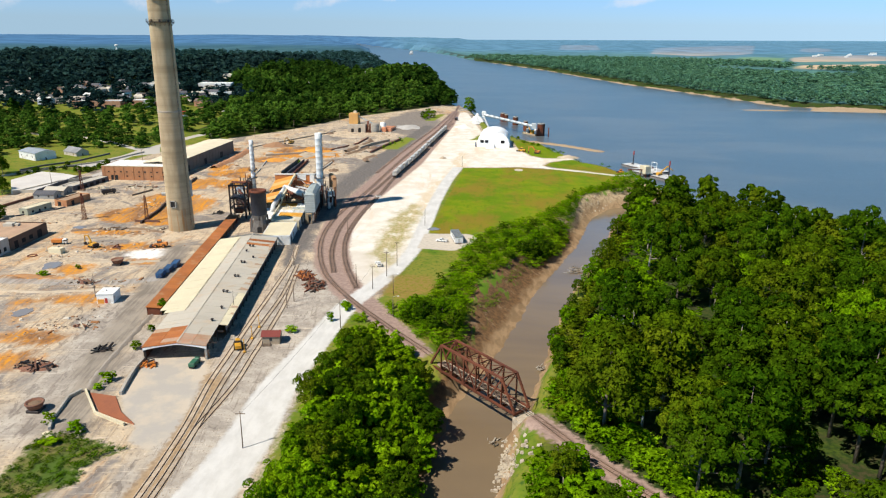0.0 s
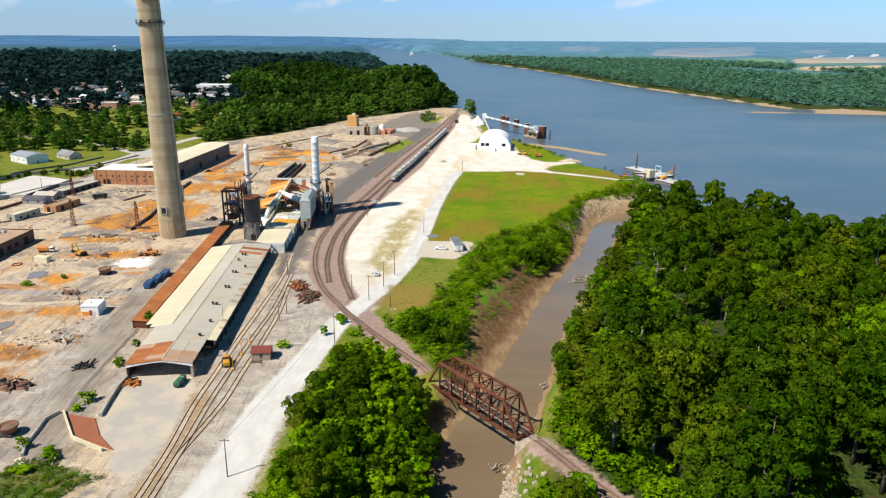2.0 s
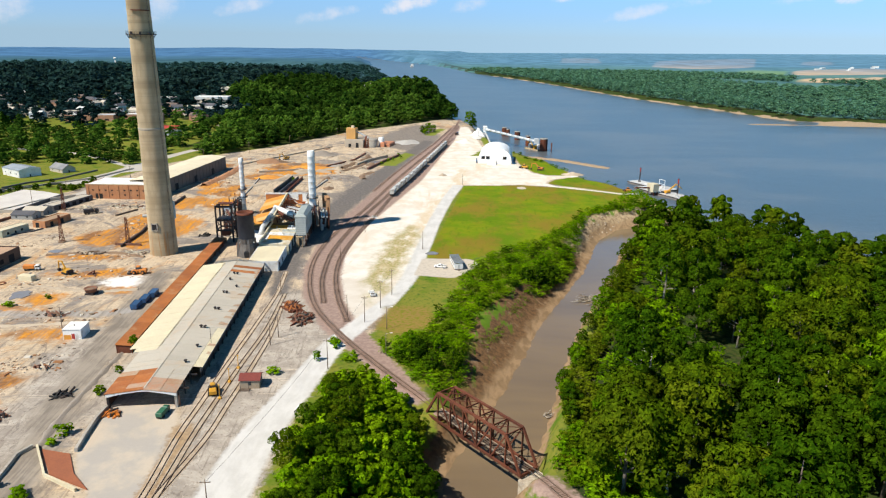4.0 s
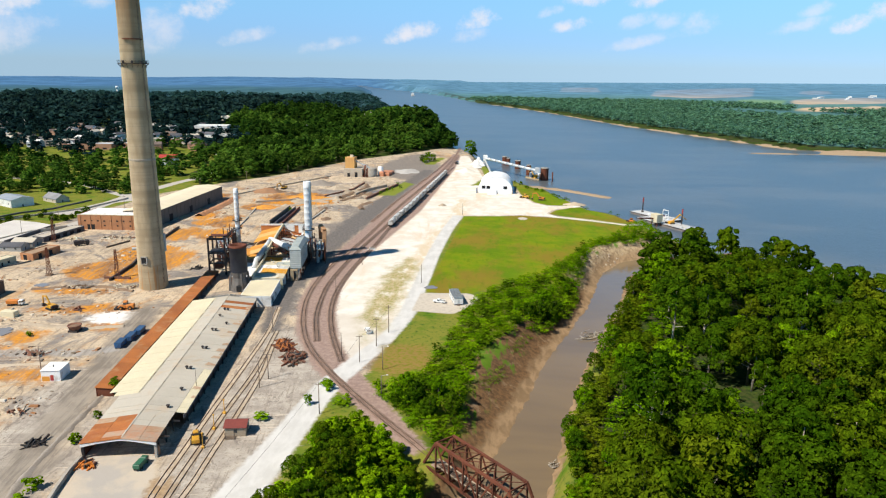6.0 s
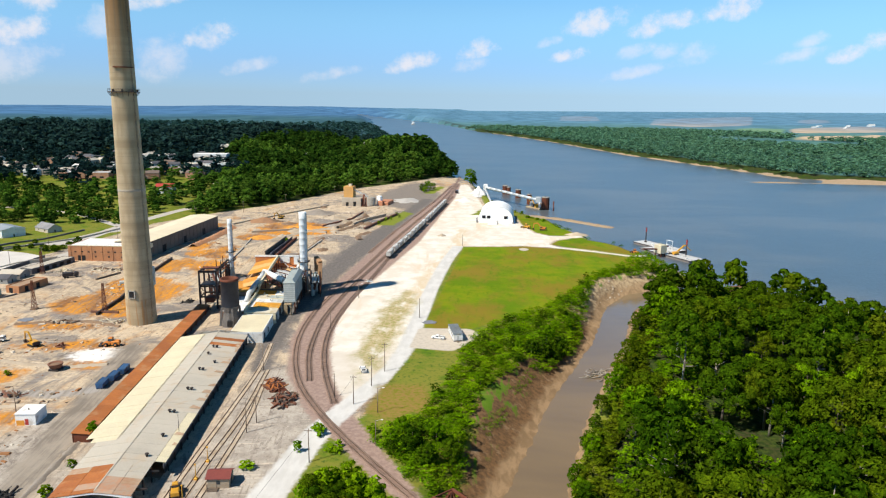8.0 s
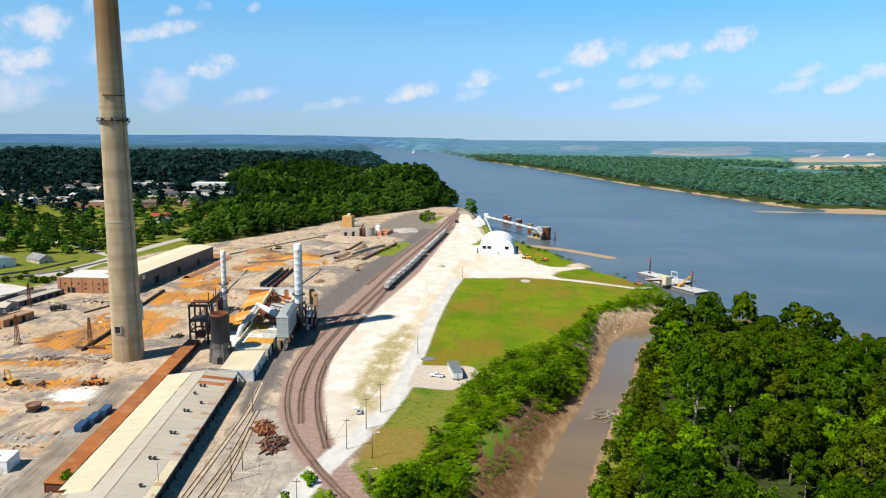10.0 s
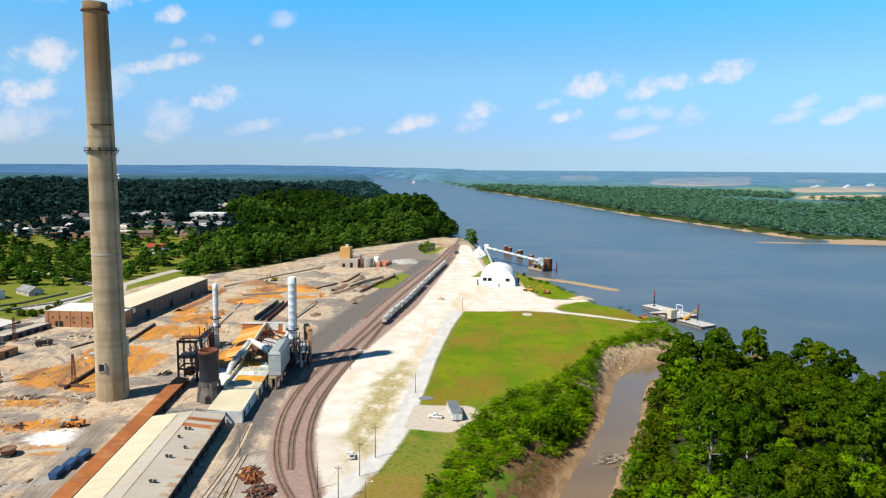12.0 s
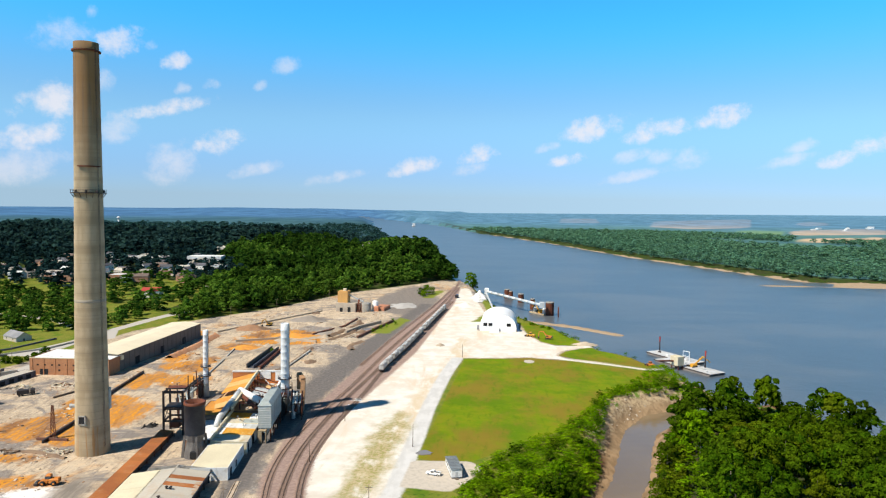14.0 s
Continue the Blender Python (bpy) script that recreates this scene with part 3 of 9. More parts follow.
def ground_zones(x, y):
    road, _ = to_line(x, y, ROAD)
    rv = inside(x, y, RIVER)
    stain = np.full(x.shape, -40.0)
    for sx, sy, rx, ry in STAINS:
        stain = np.maximum(stain, (1 - np.hypot((x - sx) / rx, (y - sy) / ry)) * min(rx, ry))
    lane, _ = to_line(x, y, [(60, 555), (92, 541), (112, 530), (126, 534)])
    street = np.minimum(-inside(x, y, [(-316, 519), (-290, 523), (-292, 571), (-275, 588), (-290, 622), (-303, 565)]), np.minimum(to_line(x, y, [(-282, 432), (-279, 470), (-277, 506), (-296, 535), (-296, 600), (-287, 676), (-274, 740), (-290, 850), (-380, 960)])[0] - 5,
                        to_line(x, y, [(-296, 600), (-370, 660), (-480, 690), (-640, 700)])[0] - 3.5))
    return {
        "plant": inside(x, y, PLANT), "gravel": np.maximum(inside(x, y, GRAVEL), 2.2 - lane), "road": np.interp(y, [150, 195, 218, 262, 300, 345], [7.0, 5.8, 5.0, 4.4, 3.6, 4.0]) - road,
        "strip": inside(x, y, STRIP), "ballast": np.maximum(inside(x, y, BALLAST), 3.9 - to_line(x, y, [(20, 171.5), (31, 156), (60, 118), (90, 60)])[0]), "field": np.maximum(inside(x, y, FIELD), inside(x, y, VERGE)),
        "haul": 6.0 - to_line(x, y, [(-100, 130), (-119, 192), (-129, 237), (-138, 285), (-146, 322)])[0],
        "lane": 3.2 - to_line(x, y, [(-230, 262), (-202, 268), (-172, 269), (-147, 271), (-138, 276)])[0],
        "cinder": np.interp(y, [290, 340, 420, 520, 700], [3.5, 6.0, 8.0, 9.0, 7.0]) - to_line(x, y, [(-84, 300), (-91, 350), (-92, 420), (-86, 500), (-78, 580), (-66, 690), (-52, 800)])[0],
        "tan": 6.0 - to_line(x, y, [(-42, 330), (-39, 374), (-32, 418), (-22, 490), (-13, 545), (-10, 620)])[0],
        "pale": np.maximum(np.maximum(inside(x, y, [(-82, 100), (-84, 200), (-86, 310), (-70, 300), (-44, 264), (-48, 200), (-54, 100)]), inside(x, y, [(-112, 180), (-117, 200), (-121, 262), (-108, 250), (-104, 200)])),
                           inside(x, y, [(-130, 150), (-140, 210), (-150, 262), (-128, 250), (-118, 196), (-110, 165), (-104, 150)])),
        "soil": 3.0 - to_line(x, y, [(-76.5, 100), (-76.6, 130), (-75.6, 150), (-77.0, 178), (-80, 190)])[0],
        "dull": np.minimum(324 - y, 40) / 2,
        "pad": np.maximum(inside(x, y, PAD), 5.0 - np.hypot((x - 37) * 1.4, y - 545)), "asphalt": inside(x, y, ASPHALT), "apron": inside(x, y, APRON), "bare": inside(x, y, BARE), "weeds": inside(x, y, WEEDS),
        "stain": stain, "mud": np.where(y < 520, np.where(west_bank(x, y), np.interp(y, [150, 215, 235, 250, 284, 318, 350, 365, 385, 402], [9, 11, 14, 18, 24, 21, 10, 7, 12, 17]), np.interp(y, [165, 240, 280, 320, 350, 380, 420], [2.5, 2.0, 3.5, 5, 11, 15, 16])) - creek_bank(x, y), -40.0),
        "wet": np.where(y < 520, -creek_bank(x, y), -40.0), "beach": np.maximum(np.where((y > 505) & (y < 2700) & ((y < 1090) | (x > np.interp(y, [1090, 1720, 2900, 5000, 9500], [60, 20, -250, -660, -1750]))), rv - 5 * step(y, 1300, 2200) - 12 * (x < 60), np.minimum(rv, 0) - 30), np.maximum(14 - to_line(x, y, [(418, 1128), (520, 1150), (650, 1132)])[0], 12 - to_line(x, y, [(50, 762), (68, 752), (92, 737), (128, 700)])[0])),
        "street": -street, "farm": np.where((rv < 0) & (y > 1040 - 0.35 * (x - 800)) & (x > -0.30 * (y - 1140) - 60), np.minimum(-rv - 60, (y + 0.5 * x - 1500) / 3) / 8, np.where(x < 0, (np.hypot(x, y) - 1720) / 12, -40.0)),
        "tilled": np.max([inside(x, y, p) for p in TILLED], axis=0) / 25, "pasture": inside(x, y, PASTURE) / 25,
        "greens": np.maximum(np.maximum(inside(x, y, [(-90, 632), (-70, 634), (-60, 700), (-70, 716)]), inside(x, y, [(-62, 850), (-50, 850), (-38, 920), (-46, 930)])), inside(x, y, [(-3, 700), (12, 760), (6, 900), (-8, 1000), (0, 1010), (20, 860), (34, 780), (16, 700)])),
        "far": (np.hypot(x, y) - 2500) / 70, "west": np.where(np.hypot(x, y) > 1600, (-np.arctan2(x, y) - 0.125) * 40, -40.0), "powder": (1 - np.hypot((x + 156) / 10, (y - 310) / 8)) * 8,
        "palebank": np.where(west_bank(x, y), (y - 392) / 2, -40.0),
        "wood": np.where((x > 0) & (y < 900), inside(x, y, [(24, 168), (36, 222), (62, 290), (88, 380), (132, 470), (205, 395), (420, 60), (420, 0), (20, 0), (14, 110)]), np.where((x < -300) & (y < 930), -40.0, (y - 720) / 9)),
    }


def ground_material():
    n = Nodes("ground", 0.95, 0.0, 0.06)
    co = n.attr("place").outputs["Vector"]
    n.co = co
    big, mid, fine, grit = n.noise(0.012, 4), n.noise(0.09, 5, 0.6), n.noise(0.6, 5, 0.62), n.noise(3.0, 3, 0.6)

    def edge(key, soft=1.0, ragged=3.0, nz=None):
        v = n.math("ADD", n.attr(key).outputs["Fac"], n.math("MULTIPLY_ADD", nz or fine, ragged * 2, -ragged))
        return n.ramp(v, -soft, soft)

    # rough grass and weeds
    c = n.mix(n.ramp(mid, 0.32, 0.56), (0.092, 0.160, 0.012), (0.185, 0.190, 0.030))
    c = n.mix(n.ramp(fine, 0.5, 0.72), c, (0.045, 0.095, 0.015))
    c = n.mix(edge("wood", 4, 4), c, n.mix(n.ramp(fine, 0.36, 0.64), (0.022, 0.042, 0.010), n.mix(n.ramp(mid, 0.4, 0.6), (0.055, 0.085, 0.012), (0.060, 0.052, 0.025))))
    # woodland and farmland beyond the river, haze mixed into the greens
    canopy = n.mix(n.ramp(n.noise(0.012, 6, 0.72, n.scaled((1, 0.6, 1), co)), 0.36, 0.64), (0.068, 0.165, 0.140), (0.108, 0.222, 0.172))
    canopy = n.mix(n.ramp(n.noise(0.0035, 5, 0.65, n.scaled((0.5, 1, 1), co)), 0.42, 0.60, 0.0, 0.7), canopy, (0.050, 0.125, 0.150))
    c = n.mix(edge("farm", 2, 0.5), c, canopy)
    crop = n.mix(n.ramp(n.noise(0.004, 3, 0.6, n.scaled((1, 0.3, 1), co)), 0.42, 0.58), (0.52, 0.385, 0.25), (0.42, 0.33, 0.215))
    c = n.mix(edge("tilled", 0.6, 0.4), c, crop)
    c = n.mix(edge("pasture", 0.6, 0.4), c, (0.16, 0.27, 0.10))
    # the plant's floor: old slabs, dust, residue
    p = n.mix(n.ramp(mid, 0.36, 0.64), (0.55, 0.44, 0.315), (0.41, 0.33, 0.245))
    p = n.mix(n.ramp(fine, 0.44, 0.72), p, (0.64, 0.50, 0.335))
    p = n.mix(n.ramp(n.noise(0.035, 5, 0.65, co, 0.8), 0.50, 0.61), p, (0.25, 0.22, 0.195))
    p = n.mix(n.ramp(n.noise(0.028, 6, 0.7, n.scaled((1, 0.5, 1), co), 1.2), 0.53, 0.68), p, (0.50, 0.28, 0.115))
    slab = n.t.nodes.new("ShaderNodeTexBrick")
    slab.inputs["Scale"].default_value = 1.0
    slab.inputs["Mortar Size"].default_value, slab.inputs["Brick Width"].default_value, slab.inputs["Row Height"].default_value = 0.25, 14.0, 9.0
    slab.inputs["Color1"].default_value, slab.inputs["Color2"].default_value, slab.inputs["Mortar"].default_value = (1, 1, 1, 1), (0.86, 0.86, 0.86, 1), (0.72, 0.7, 0.68, 1)
    turn = n.t.nodes.new("ShaderNodeMapping")
    turn.inputs["Rotation"].default_value = (0, 0, radians(-6.5))
    n.link(co, turn.inputs["Vector"])
    n.link(turn.outputs[0], slab.inputs["Vector"])
    p = n.mix(n.ramp(n.noise(0.02, 3), 0.40, 0.6), p, n.mix(1.0, p, slab.outputs["Color"], "MULTIPLY"))
    p = n.mix(edge("pale", 5, 9, n.noise(0.08, 5, 0.6, co)), p, n.mix(n.ramp(n.noise(0.14, 5, 0.65, co, 0.5), 0.36, 0.64), (0.45, 0.40, 0.34), (0.31, 0.27, 0.23)))
    # wheel marks, scraped streaks, cracks and spots
    streak = n.noise(0.5, 5, 0.7, n.scaled((1.6, 0.10, 1), turn.outputs[0]), 0.4)
    p = n.mix(n.ramp(streak, 0.53, 0.64, 0.0, 0.62), p, (0.22, 0.18, 0.15))
    p = n.mix(n.ramp(n.noise(0.4, 5, 0.7, n.scaled((0.10, 1.5, 1), turn.outputs[0]), 0.5), 0.58, 0.66, 0.0, 0.6), p, (0.66, 0.56, 0.44))
    p = n.mix(n.ramp(n.noise(1.1, 4, 0.65, co), 0.57, 0.66, 0.0, 0.75), p, (0.17, 0.13, 0.10))
    p = n.mix(n.ramp(n.noise(0.16, 5, 0.7, n.scaled((1, 0.5, 1), turn.outputs[0]), 1.5), 0.56, 0.62, 0.0, 0.5), p, (0.13, 0.105, 0.09))
    p = n.mix(n.ramp(n.noise(0.75, 4, 0.6, n.scaled((1, 1, 1), turn.outputs[0]), 2.0), 0.62, 0.70, 0.0, 0.6), p, (0.68, 0.60, 0.50))
    c = n.mix(edge("plant", 1.5, 4), c, p)
    c = n.mix(n.math("MULTIPLY", edge("stain", 2.5, 10, n.noise(0.11, 6, 0.68, n.scaled((1, 0.6, 1), co), 1.0)), 0.96), c, n.mix(n.ramp(n.noise(0.07, 5, 0.65, n.scaled((1, 0.4, 1), turn.outputs[0]), 0.8), 0.45, 0.63), n.mix(n.ramp(fine, 0.42, 0.66), (0.64, 0.265, 0.018), (0.45, 0.185, 0.03)), n.mix(n.ramp(fine, 0.4, 0.62), (0.30, 0.125, 0.035), (0.16, 0.085, 0.045))))
    c = n.mix(n.math("MULTIPLY", edge("stain", 4.0, 11, n.noise(0.11, 6, 0.68, n.scaled((1, 0.6, 1), co), 1.0)), n.ramp(streak, 0.46, 0.60, 0.0, 0.75)), c, (0.30, 0.20, 0.13))
    c = n.mix(n.math("MULTIPLY", edge("powder", 2.5, 9, n.noise(0.3, 6, 0.7, co, 0.6)), 0.85), c, (0.80, 0.77, 0.74))
    c = n.mix(edge("asphalt", 6, 16, n.noise(0.07, 6, 0.65, n.scaled((1, 0.5, 1), co), 0.8)), c, n.mix(n.ramp(fine, 0.35, 0.7), (0.17, 0.148, 0.132), (0.29, 0.25, 0.21)))
    c = n.mix(edge("apron", 0.8, 1.0), c, n.mix(n.ramp(mid, 0.4, 0.6), (0.50, 0.43, 0.345), (0.40, 0.365, 0.325)))
    # crushed limestone
    g = n.mix(n.ramp(mid, 0.35, 0.62), (0.72, 0.685, 0.62), (0.62, 0.56, 0.475))
    g = n.mix(n.ramp(n.noise(0.05, 5, 0.65, n.scaled((1.0, 0.25, 1), co), 0.6), 0.52, 0.66), g, (0.62, 0.51, 0.39))
    g = n.mix(n.ramp(grit, 0.5, 0.8), g, (0.70, 0.62, 0.5))
    g = n.mix(n.math("MULTIPLY", edge("tan", 4, 5, mid), n.ramp(n.noise(0.22, 5, 0.65, n.scaled((1, 0.3, 1), co), 0.6), 0.36, 0.6, 0.0, 0.75)), g, (0.58, 0.46, 0.30))
    g = n.mix(n.math("MULTIPLY", edge("dull", 6, 8, mid), 0.5), g, (0.54, 0.48, 0.41))
    c = n.mix(edge("haul", 3.0, 7, n.noise(0.13, 5, 0.65, n.scaled((1, 0.4, 1), co), 0.6)), c, n.mix(n.ramp(n.math("MULTIPLY_ADD", streak, 0.5, n.math("MULTIPLY", mid, 0.5)), 0.40, 0.60), (0.32, 0.275, 0.225), (0.20, 0.172, 0.143)))
    c = n.mix(n.math("MULTIPLY", edge("lane", 1.2, 3.0, n.noise(0.2, 5, 0.65, co, 0.6)), 0.8), c, n.mix(n.ramp(streak, 0.42, 0.58), (0.36, 0.34, 0.32), (0.24, 0.22, 0.20)))
    c = n.mix(n.math("MULTIPLY", edge("soil", 1.0, 2.5), 0.85), c, n.mix(n.ramp(fine, 0.38, 0.64), (0.40, 0.27, 0.145), (0.27, 0.185, 0.11)))
    c = n.mix(edge("gravel", 1.3, 2.2), c, g)
    c = n.mix(edge("ballast", 1.2, 3), c, n.mix(n.ramp(fine, 0.36, 0.66), (0.265, 0.185, 0.155), (0.35, 0.255, 0.215)))
    c = n.mix(edge("cinder", 2.5, 6, n.noise(0.16, 5, 0.65, n.scaled((1, 0.4, 1), co), 0.5)), c, n.mix(n.ramp(fine, 0.35, 0.7), (0.125, 0.112, 0.105), (0.19, 0.17, 0.155)))
    c = n.mix(edge("road", 0.9, 1.2), c, n.mix(n.ramp(n.noise(0.25, 4, 0.6, n.scaled((1, 0.4, 1), co)), 0.35, 0.65), (0.60, 0.585, 0.56), (0.52, 0.505, 0.48)))
    c = n.mix(n.math("MULTIPLY", edge("strip", 4, 7, mid), n.ramp(n.noise(0.16, 5, 0.6, n.scaled((1, 0.5, 1), co)), 0.30, 0.54, 0.0, 0.85)), c, n.mix(n.ramp(fine, 0.4, 0.6), (0.42, 0.33, 0.18), (0.25, 0.24, 0.055)))
    # mown grass
    f = n.mix(n.ramp(mid, 0.36, 0.62), (0.125, 0.205, 0.004), (0.175, 0.210, 0.006))
    f = n.mix(n.ramp(n.noise(0.035, 5, 0.65, co), 0.44, 0.62, 0.0, 0.8), f, (0.085, 0.165, 0.004))
    f = n.mix(n.ramp(n.noise(0.020, 6, 0.68, n.scaled((1, 0.5, 1), co)), 0.43, 0.60, 0.0, 0.8), f, (0.215, 0.140, 0.022))
    f = n.mix(n.ramp(n.noise(0.30, 4, 0.7, n.scaled((1, 0.25, 1), co)), 0.52, 0.72, 0.0, 0.6), f, (0.075, 0.140, 0.004))
    f = n.mix(n.ramp(fine, 0.55, 0.8, 0.0, 0.7), f, (0.19, 0.215, 0.012))
    c = n.mix(edge("field", 0.7, 0.8), c, f)
    c = n.mix(n.math("MULTIPLY", edge("bare", 3.0, 5, n.noise(0.12, 5, 0.6, co)), 0.85), c, n.mix(n.ramp(fine, 0.4, 0.65), (0.27, 0.165, 0.055), (0.17, 0.17, 0.015)))
    c = n.mix(edge("weeds", 1.0, 4), c, n.mix(n.ramp(mid, 0.4, 0.6), (0.07, 0.115, 0.02), (0.16, 0.145, 0.05)))
    c = n.mix(edge("greens", 2.0, 5, mid), c, n.mix(n.ramp(fine, 0.4, 0.65), (0.15, 0.215, 0.02), (0.235, 0.215, 0.045)))
    c = n.mix(edge("pad", 0.6, 0.6), c, n.mix(n.ramp(fine, 0.4, 0.7), (0.52, 0.46, 0.38), (0.43, 0.38, 0.32)))
    c = n.mix(edge("street", 0.6, 0.5), c, (0.44, 0.41, 0.37))
    # creek and river margins
    mv = n.math("ADD", n.attr("mud").outputs["Fac"], n.math("MULTIPLY_ADD", n.noise(0.16, 5, 0.62, co), 13.0, -6.5))
    mud = n.mix(n.ramp(fine, 0.35, 0.66), (0.195, 0.112, 0.054), (0.110, 0.066, 0.036))
    mud = n.mix(n.ramp(n.noise(0.2, 5, 0.7, co), 0.54, 0.70), mud, (0.27, 0.18, 0.105))
    mud = n.mix(edge("palebank", 4, 6), mud, n.mix(n.ramp(n.noise(0.5, 5, 0.7, co), 0.42, 0.62), (0.47, 0.36, 0.22), (0.27, 0.19, 0.115)))
    wet = n.math("ADD", n.attr("wet").outputs["Fac"], n.math("MULTIPLY_ADD", mid, 9.0, 2.0))
    mud = n.mix(n.ramp(wet, -2.0, 1.0, 0.0, 0.85), mud, n.mix(n.ramp(n.noise(0.25, 4, 0.6, n.scaled((1, 0.4, 1), co), 0.5), 0.4, 0.62), (0.33, 0.225, 0.13), (0.215, 0.145, 0.082)))
    mud = n.mix(n.math("MULTIPLY", n.ramp(wet, -3.0, -6.0), n.ramp(n.noise(0.11, 4, 0.6, n.scaled((1.6, 0.4, 1), turn.outputs[0])), 0.52, 0.60, 0.0, 0.85)), mud, (0.085, 0.19, 0.010))
    c = n.mix(n.ramp(mv, -1.5, 1.0), c, mud)
    bv = n.math("ADD", n.attr("beach").outputs["Fac"], n.math("MULTIPLY_ADD", mid, 22.0, 2.0))
    c = n.mix(n.ramp(bv, -2, 2), c, n.mix(n.ramp(fine, 0.4, 0.7), (0.38, 0.285, 0.19), (0.28, 0.20, 0.125)))
    # blue haze painted over the land from about 2.8 km outwards
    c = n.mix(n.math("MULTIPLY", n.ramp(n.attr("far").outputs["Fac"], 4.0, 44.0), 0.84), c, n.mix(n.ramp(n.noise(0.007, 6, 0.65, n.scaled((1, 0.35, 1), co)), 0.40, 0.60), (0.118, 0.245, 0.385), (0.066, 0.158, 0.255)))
    # wooded hills far to the west, painted bluer with distance for haze
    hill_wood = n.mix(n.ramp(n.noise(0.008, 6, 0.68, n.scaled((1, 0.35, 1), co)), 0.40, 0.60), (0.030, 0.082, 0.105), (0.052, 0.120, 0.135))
    hill_haze = n.mix(n.ramp(n.noise(0.007, 6, 0.65, n.scaled((1, 0.35, 1), co)), 0.40, 0.60), (0.075, 0.180, 0.330), (0.050, 0.125, 0.245))
    c = n.mix(n.ramp(n.attr("west").outputs["Fac"], -1.5, 1.5), c, n.mix(n.ramp(n.attr("far").outputs["Fac"], 2.0, 46.0), hill_wood, hill_haze))
    n.bump(n.math("MULTIPLY_ADD", fine, 0.6, n.math("MULTIPLY", mid, 0.4)), 0.35, 0.35)
    return n.done(c)


GX = steps_out(-330, 230, 2.5, -9000, 9000)
GY = steps_out(95, 660, 2.5, -1400, 14000)
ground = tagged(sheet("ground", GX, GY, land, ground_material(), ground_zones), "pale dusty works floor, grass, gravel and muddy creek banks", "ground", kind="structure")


def water_material(name, deep, silt, rough, swell=0.12):
    n = Nodes(name, rough, 0.0, 0.5)
    n.b.inputs["IOR"].default_value = 1.33
    co = n.attr("place").outputs["Vector"]
    n.co = co
    c = n.mix(n.ramp(n.noise(0.01, 5, 0.65, n.scaled((0.5, 1.2, 1), co), 0.5), 0.4, 0.62), deep, silt)
    n.bump(n.math("ADD", n.noise(0.5, 4, 0.6, n.scaled((1, 0.6, 1), co)), n.noise(0.03, 3, 0.6, co)), 0.6, swell)
    return n.done(c)


RX = steps_out(-60, 700, 40, -5000, 9000)
RY = steps_out(300, 1500, 40, -1400, 12000)
river = tagged(sheet("river_water", RX, RY, lambda x, y: np.full(x.shape, RIVER_Z), water_material("river", (0.074, 0.094, 0.112), (0.110, 0.120, 0.126), 0.30, 0.37)),
               "wide calm blue-grey river under a bright sky", "river", kind="structure")
creek = tagged(sheet("creek_water", np.arange(-80, 136, 5.0), np.arange(-620, 500, 5.0), lambda x, y: np.full(x.shape, CREEK_Z),
                     water_material("creek", (0.20, 0.145, 0.085), (0.155, 0.115, 0.075), 0.12)), "still brown muddy creek between bare banks", "creek", kind="structure")


def gz(x, y):
    return float(land(np.array([x]), np.array([y]))[0])


def at(x, y, turn=0.0, z=None):
    return pose(x, y, gz(x, y) if z is None else z, 0, 0, turn)


# ---------------------------------------------------------------- the great chimney
def chimney_concrete():
    n = Nodes("chimney_concrete", 0.85)
    n.b.inputs["Diffuse Roughness"].default_value = 1.0
    sep = n.t.nodes.new("ShaderNodeSeparateXYZ")
    n.link(n.co, sep.inputs[0])
    z = sep.outputs[2]
    tall = n.scaled((0.5, 0.5, 0.02))
    c = n.mix(n.ramp(n.noise(0.35, 4, 0.6, n.scaled((1, 1, 0.25))), 0.36, 0.64), (0.46, 0.35, 0.215), (0.55, 0.435, 0.28))
    band = n.t.nodes.new("ShaderNodeTexNoise")
    band.noise_dimensions = "1D"
    band.inputs["Scale"].default_value, band.inputs["Detail"].default_value = 0.16, 4
    n.link(z, band.inputs["W"])
    c = n.mix(n.ramp(band.outputs["Fac"], 0.40, 0.72, 0.0, 0.75), c, (0.38, 0.285, 0.17))
    # casting lifts show as fine lines
    lift = n.math("FRACT", n.math("DIVIDE", z, 3.05))
    c = n.mix(n.math("MULTIPLY", n.math("LESS_THAN", lift, 0.05), 0.35), c, (0.24, 0.2, 0.15))
    # rust-brown soot toward the mouth, streaks at the foot
    c = n.mix(n.math("MULTIPLY", n.ramp(n.math("ADD", z, n.math("MULTIPLY", n.noise(1.0, 4, 0.6, tall), 34.0)), 122, 172), 0.85), c, n.mix(n.ramp(n.noise(0.8, 4, 0.6, tall), 0.42, 0.6), (0.36, 0.185, 0.065), (0.22, 0.125, 0.06)))
    foot = n.math("MULTIPLY", n.ramp(z, 13.5, 11.0), n.ramp(n.noise(1.4, 4, 0.6, tall), 0.50, 0.60))
    c = n.mix(n.math("MULTIPLY", foot, 0.75), c, (0.45, 0.22, 0.07))
    n.bump(n.noise(1.2, 4), 0.4, 0.05)
    return n.done(c)


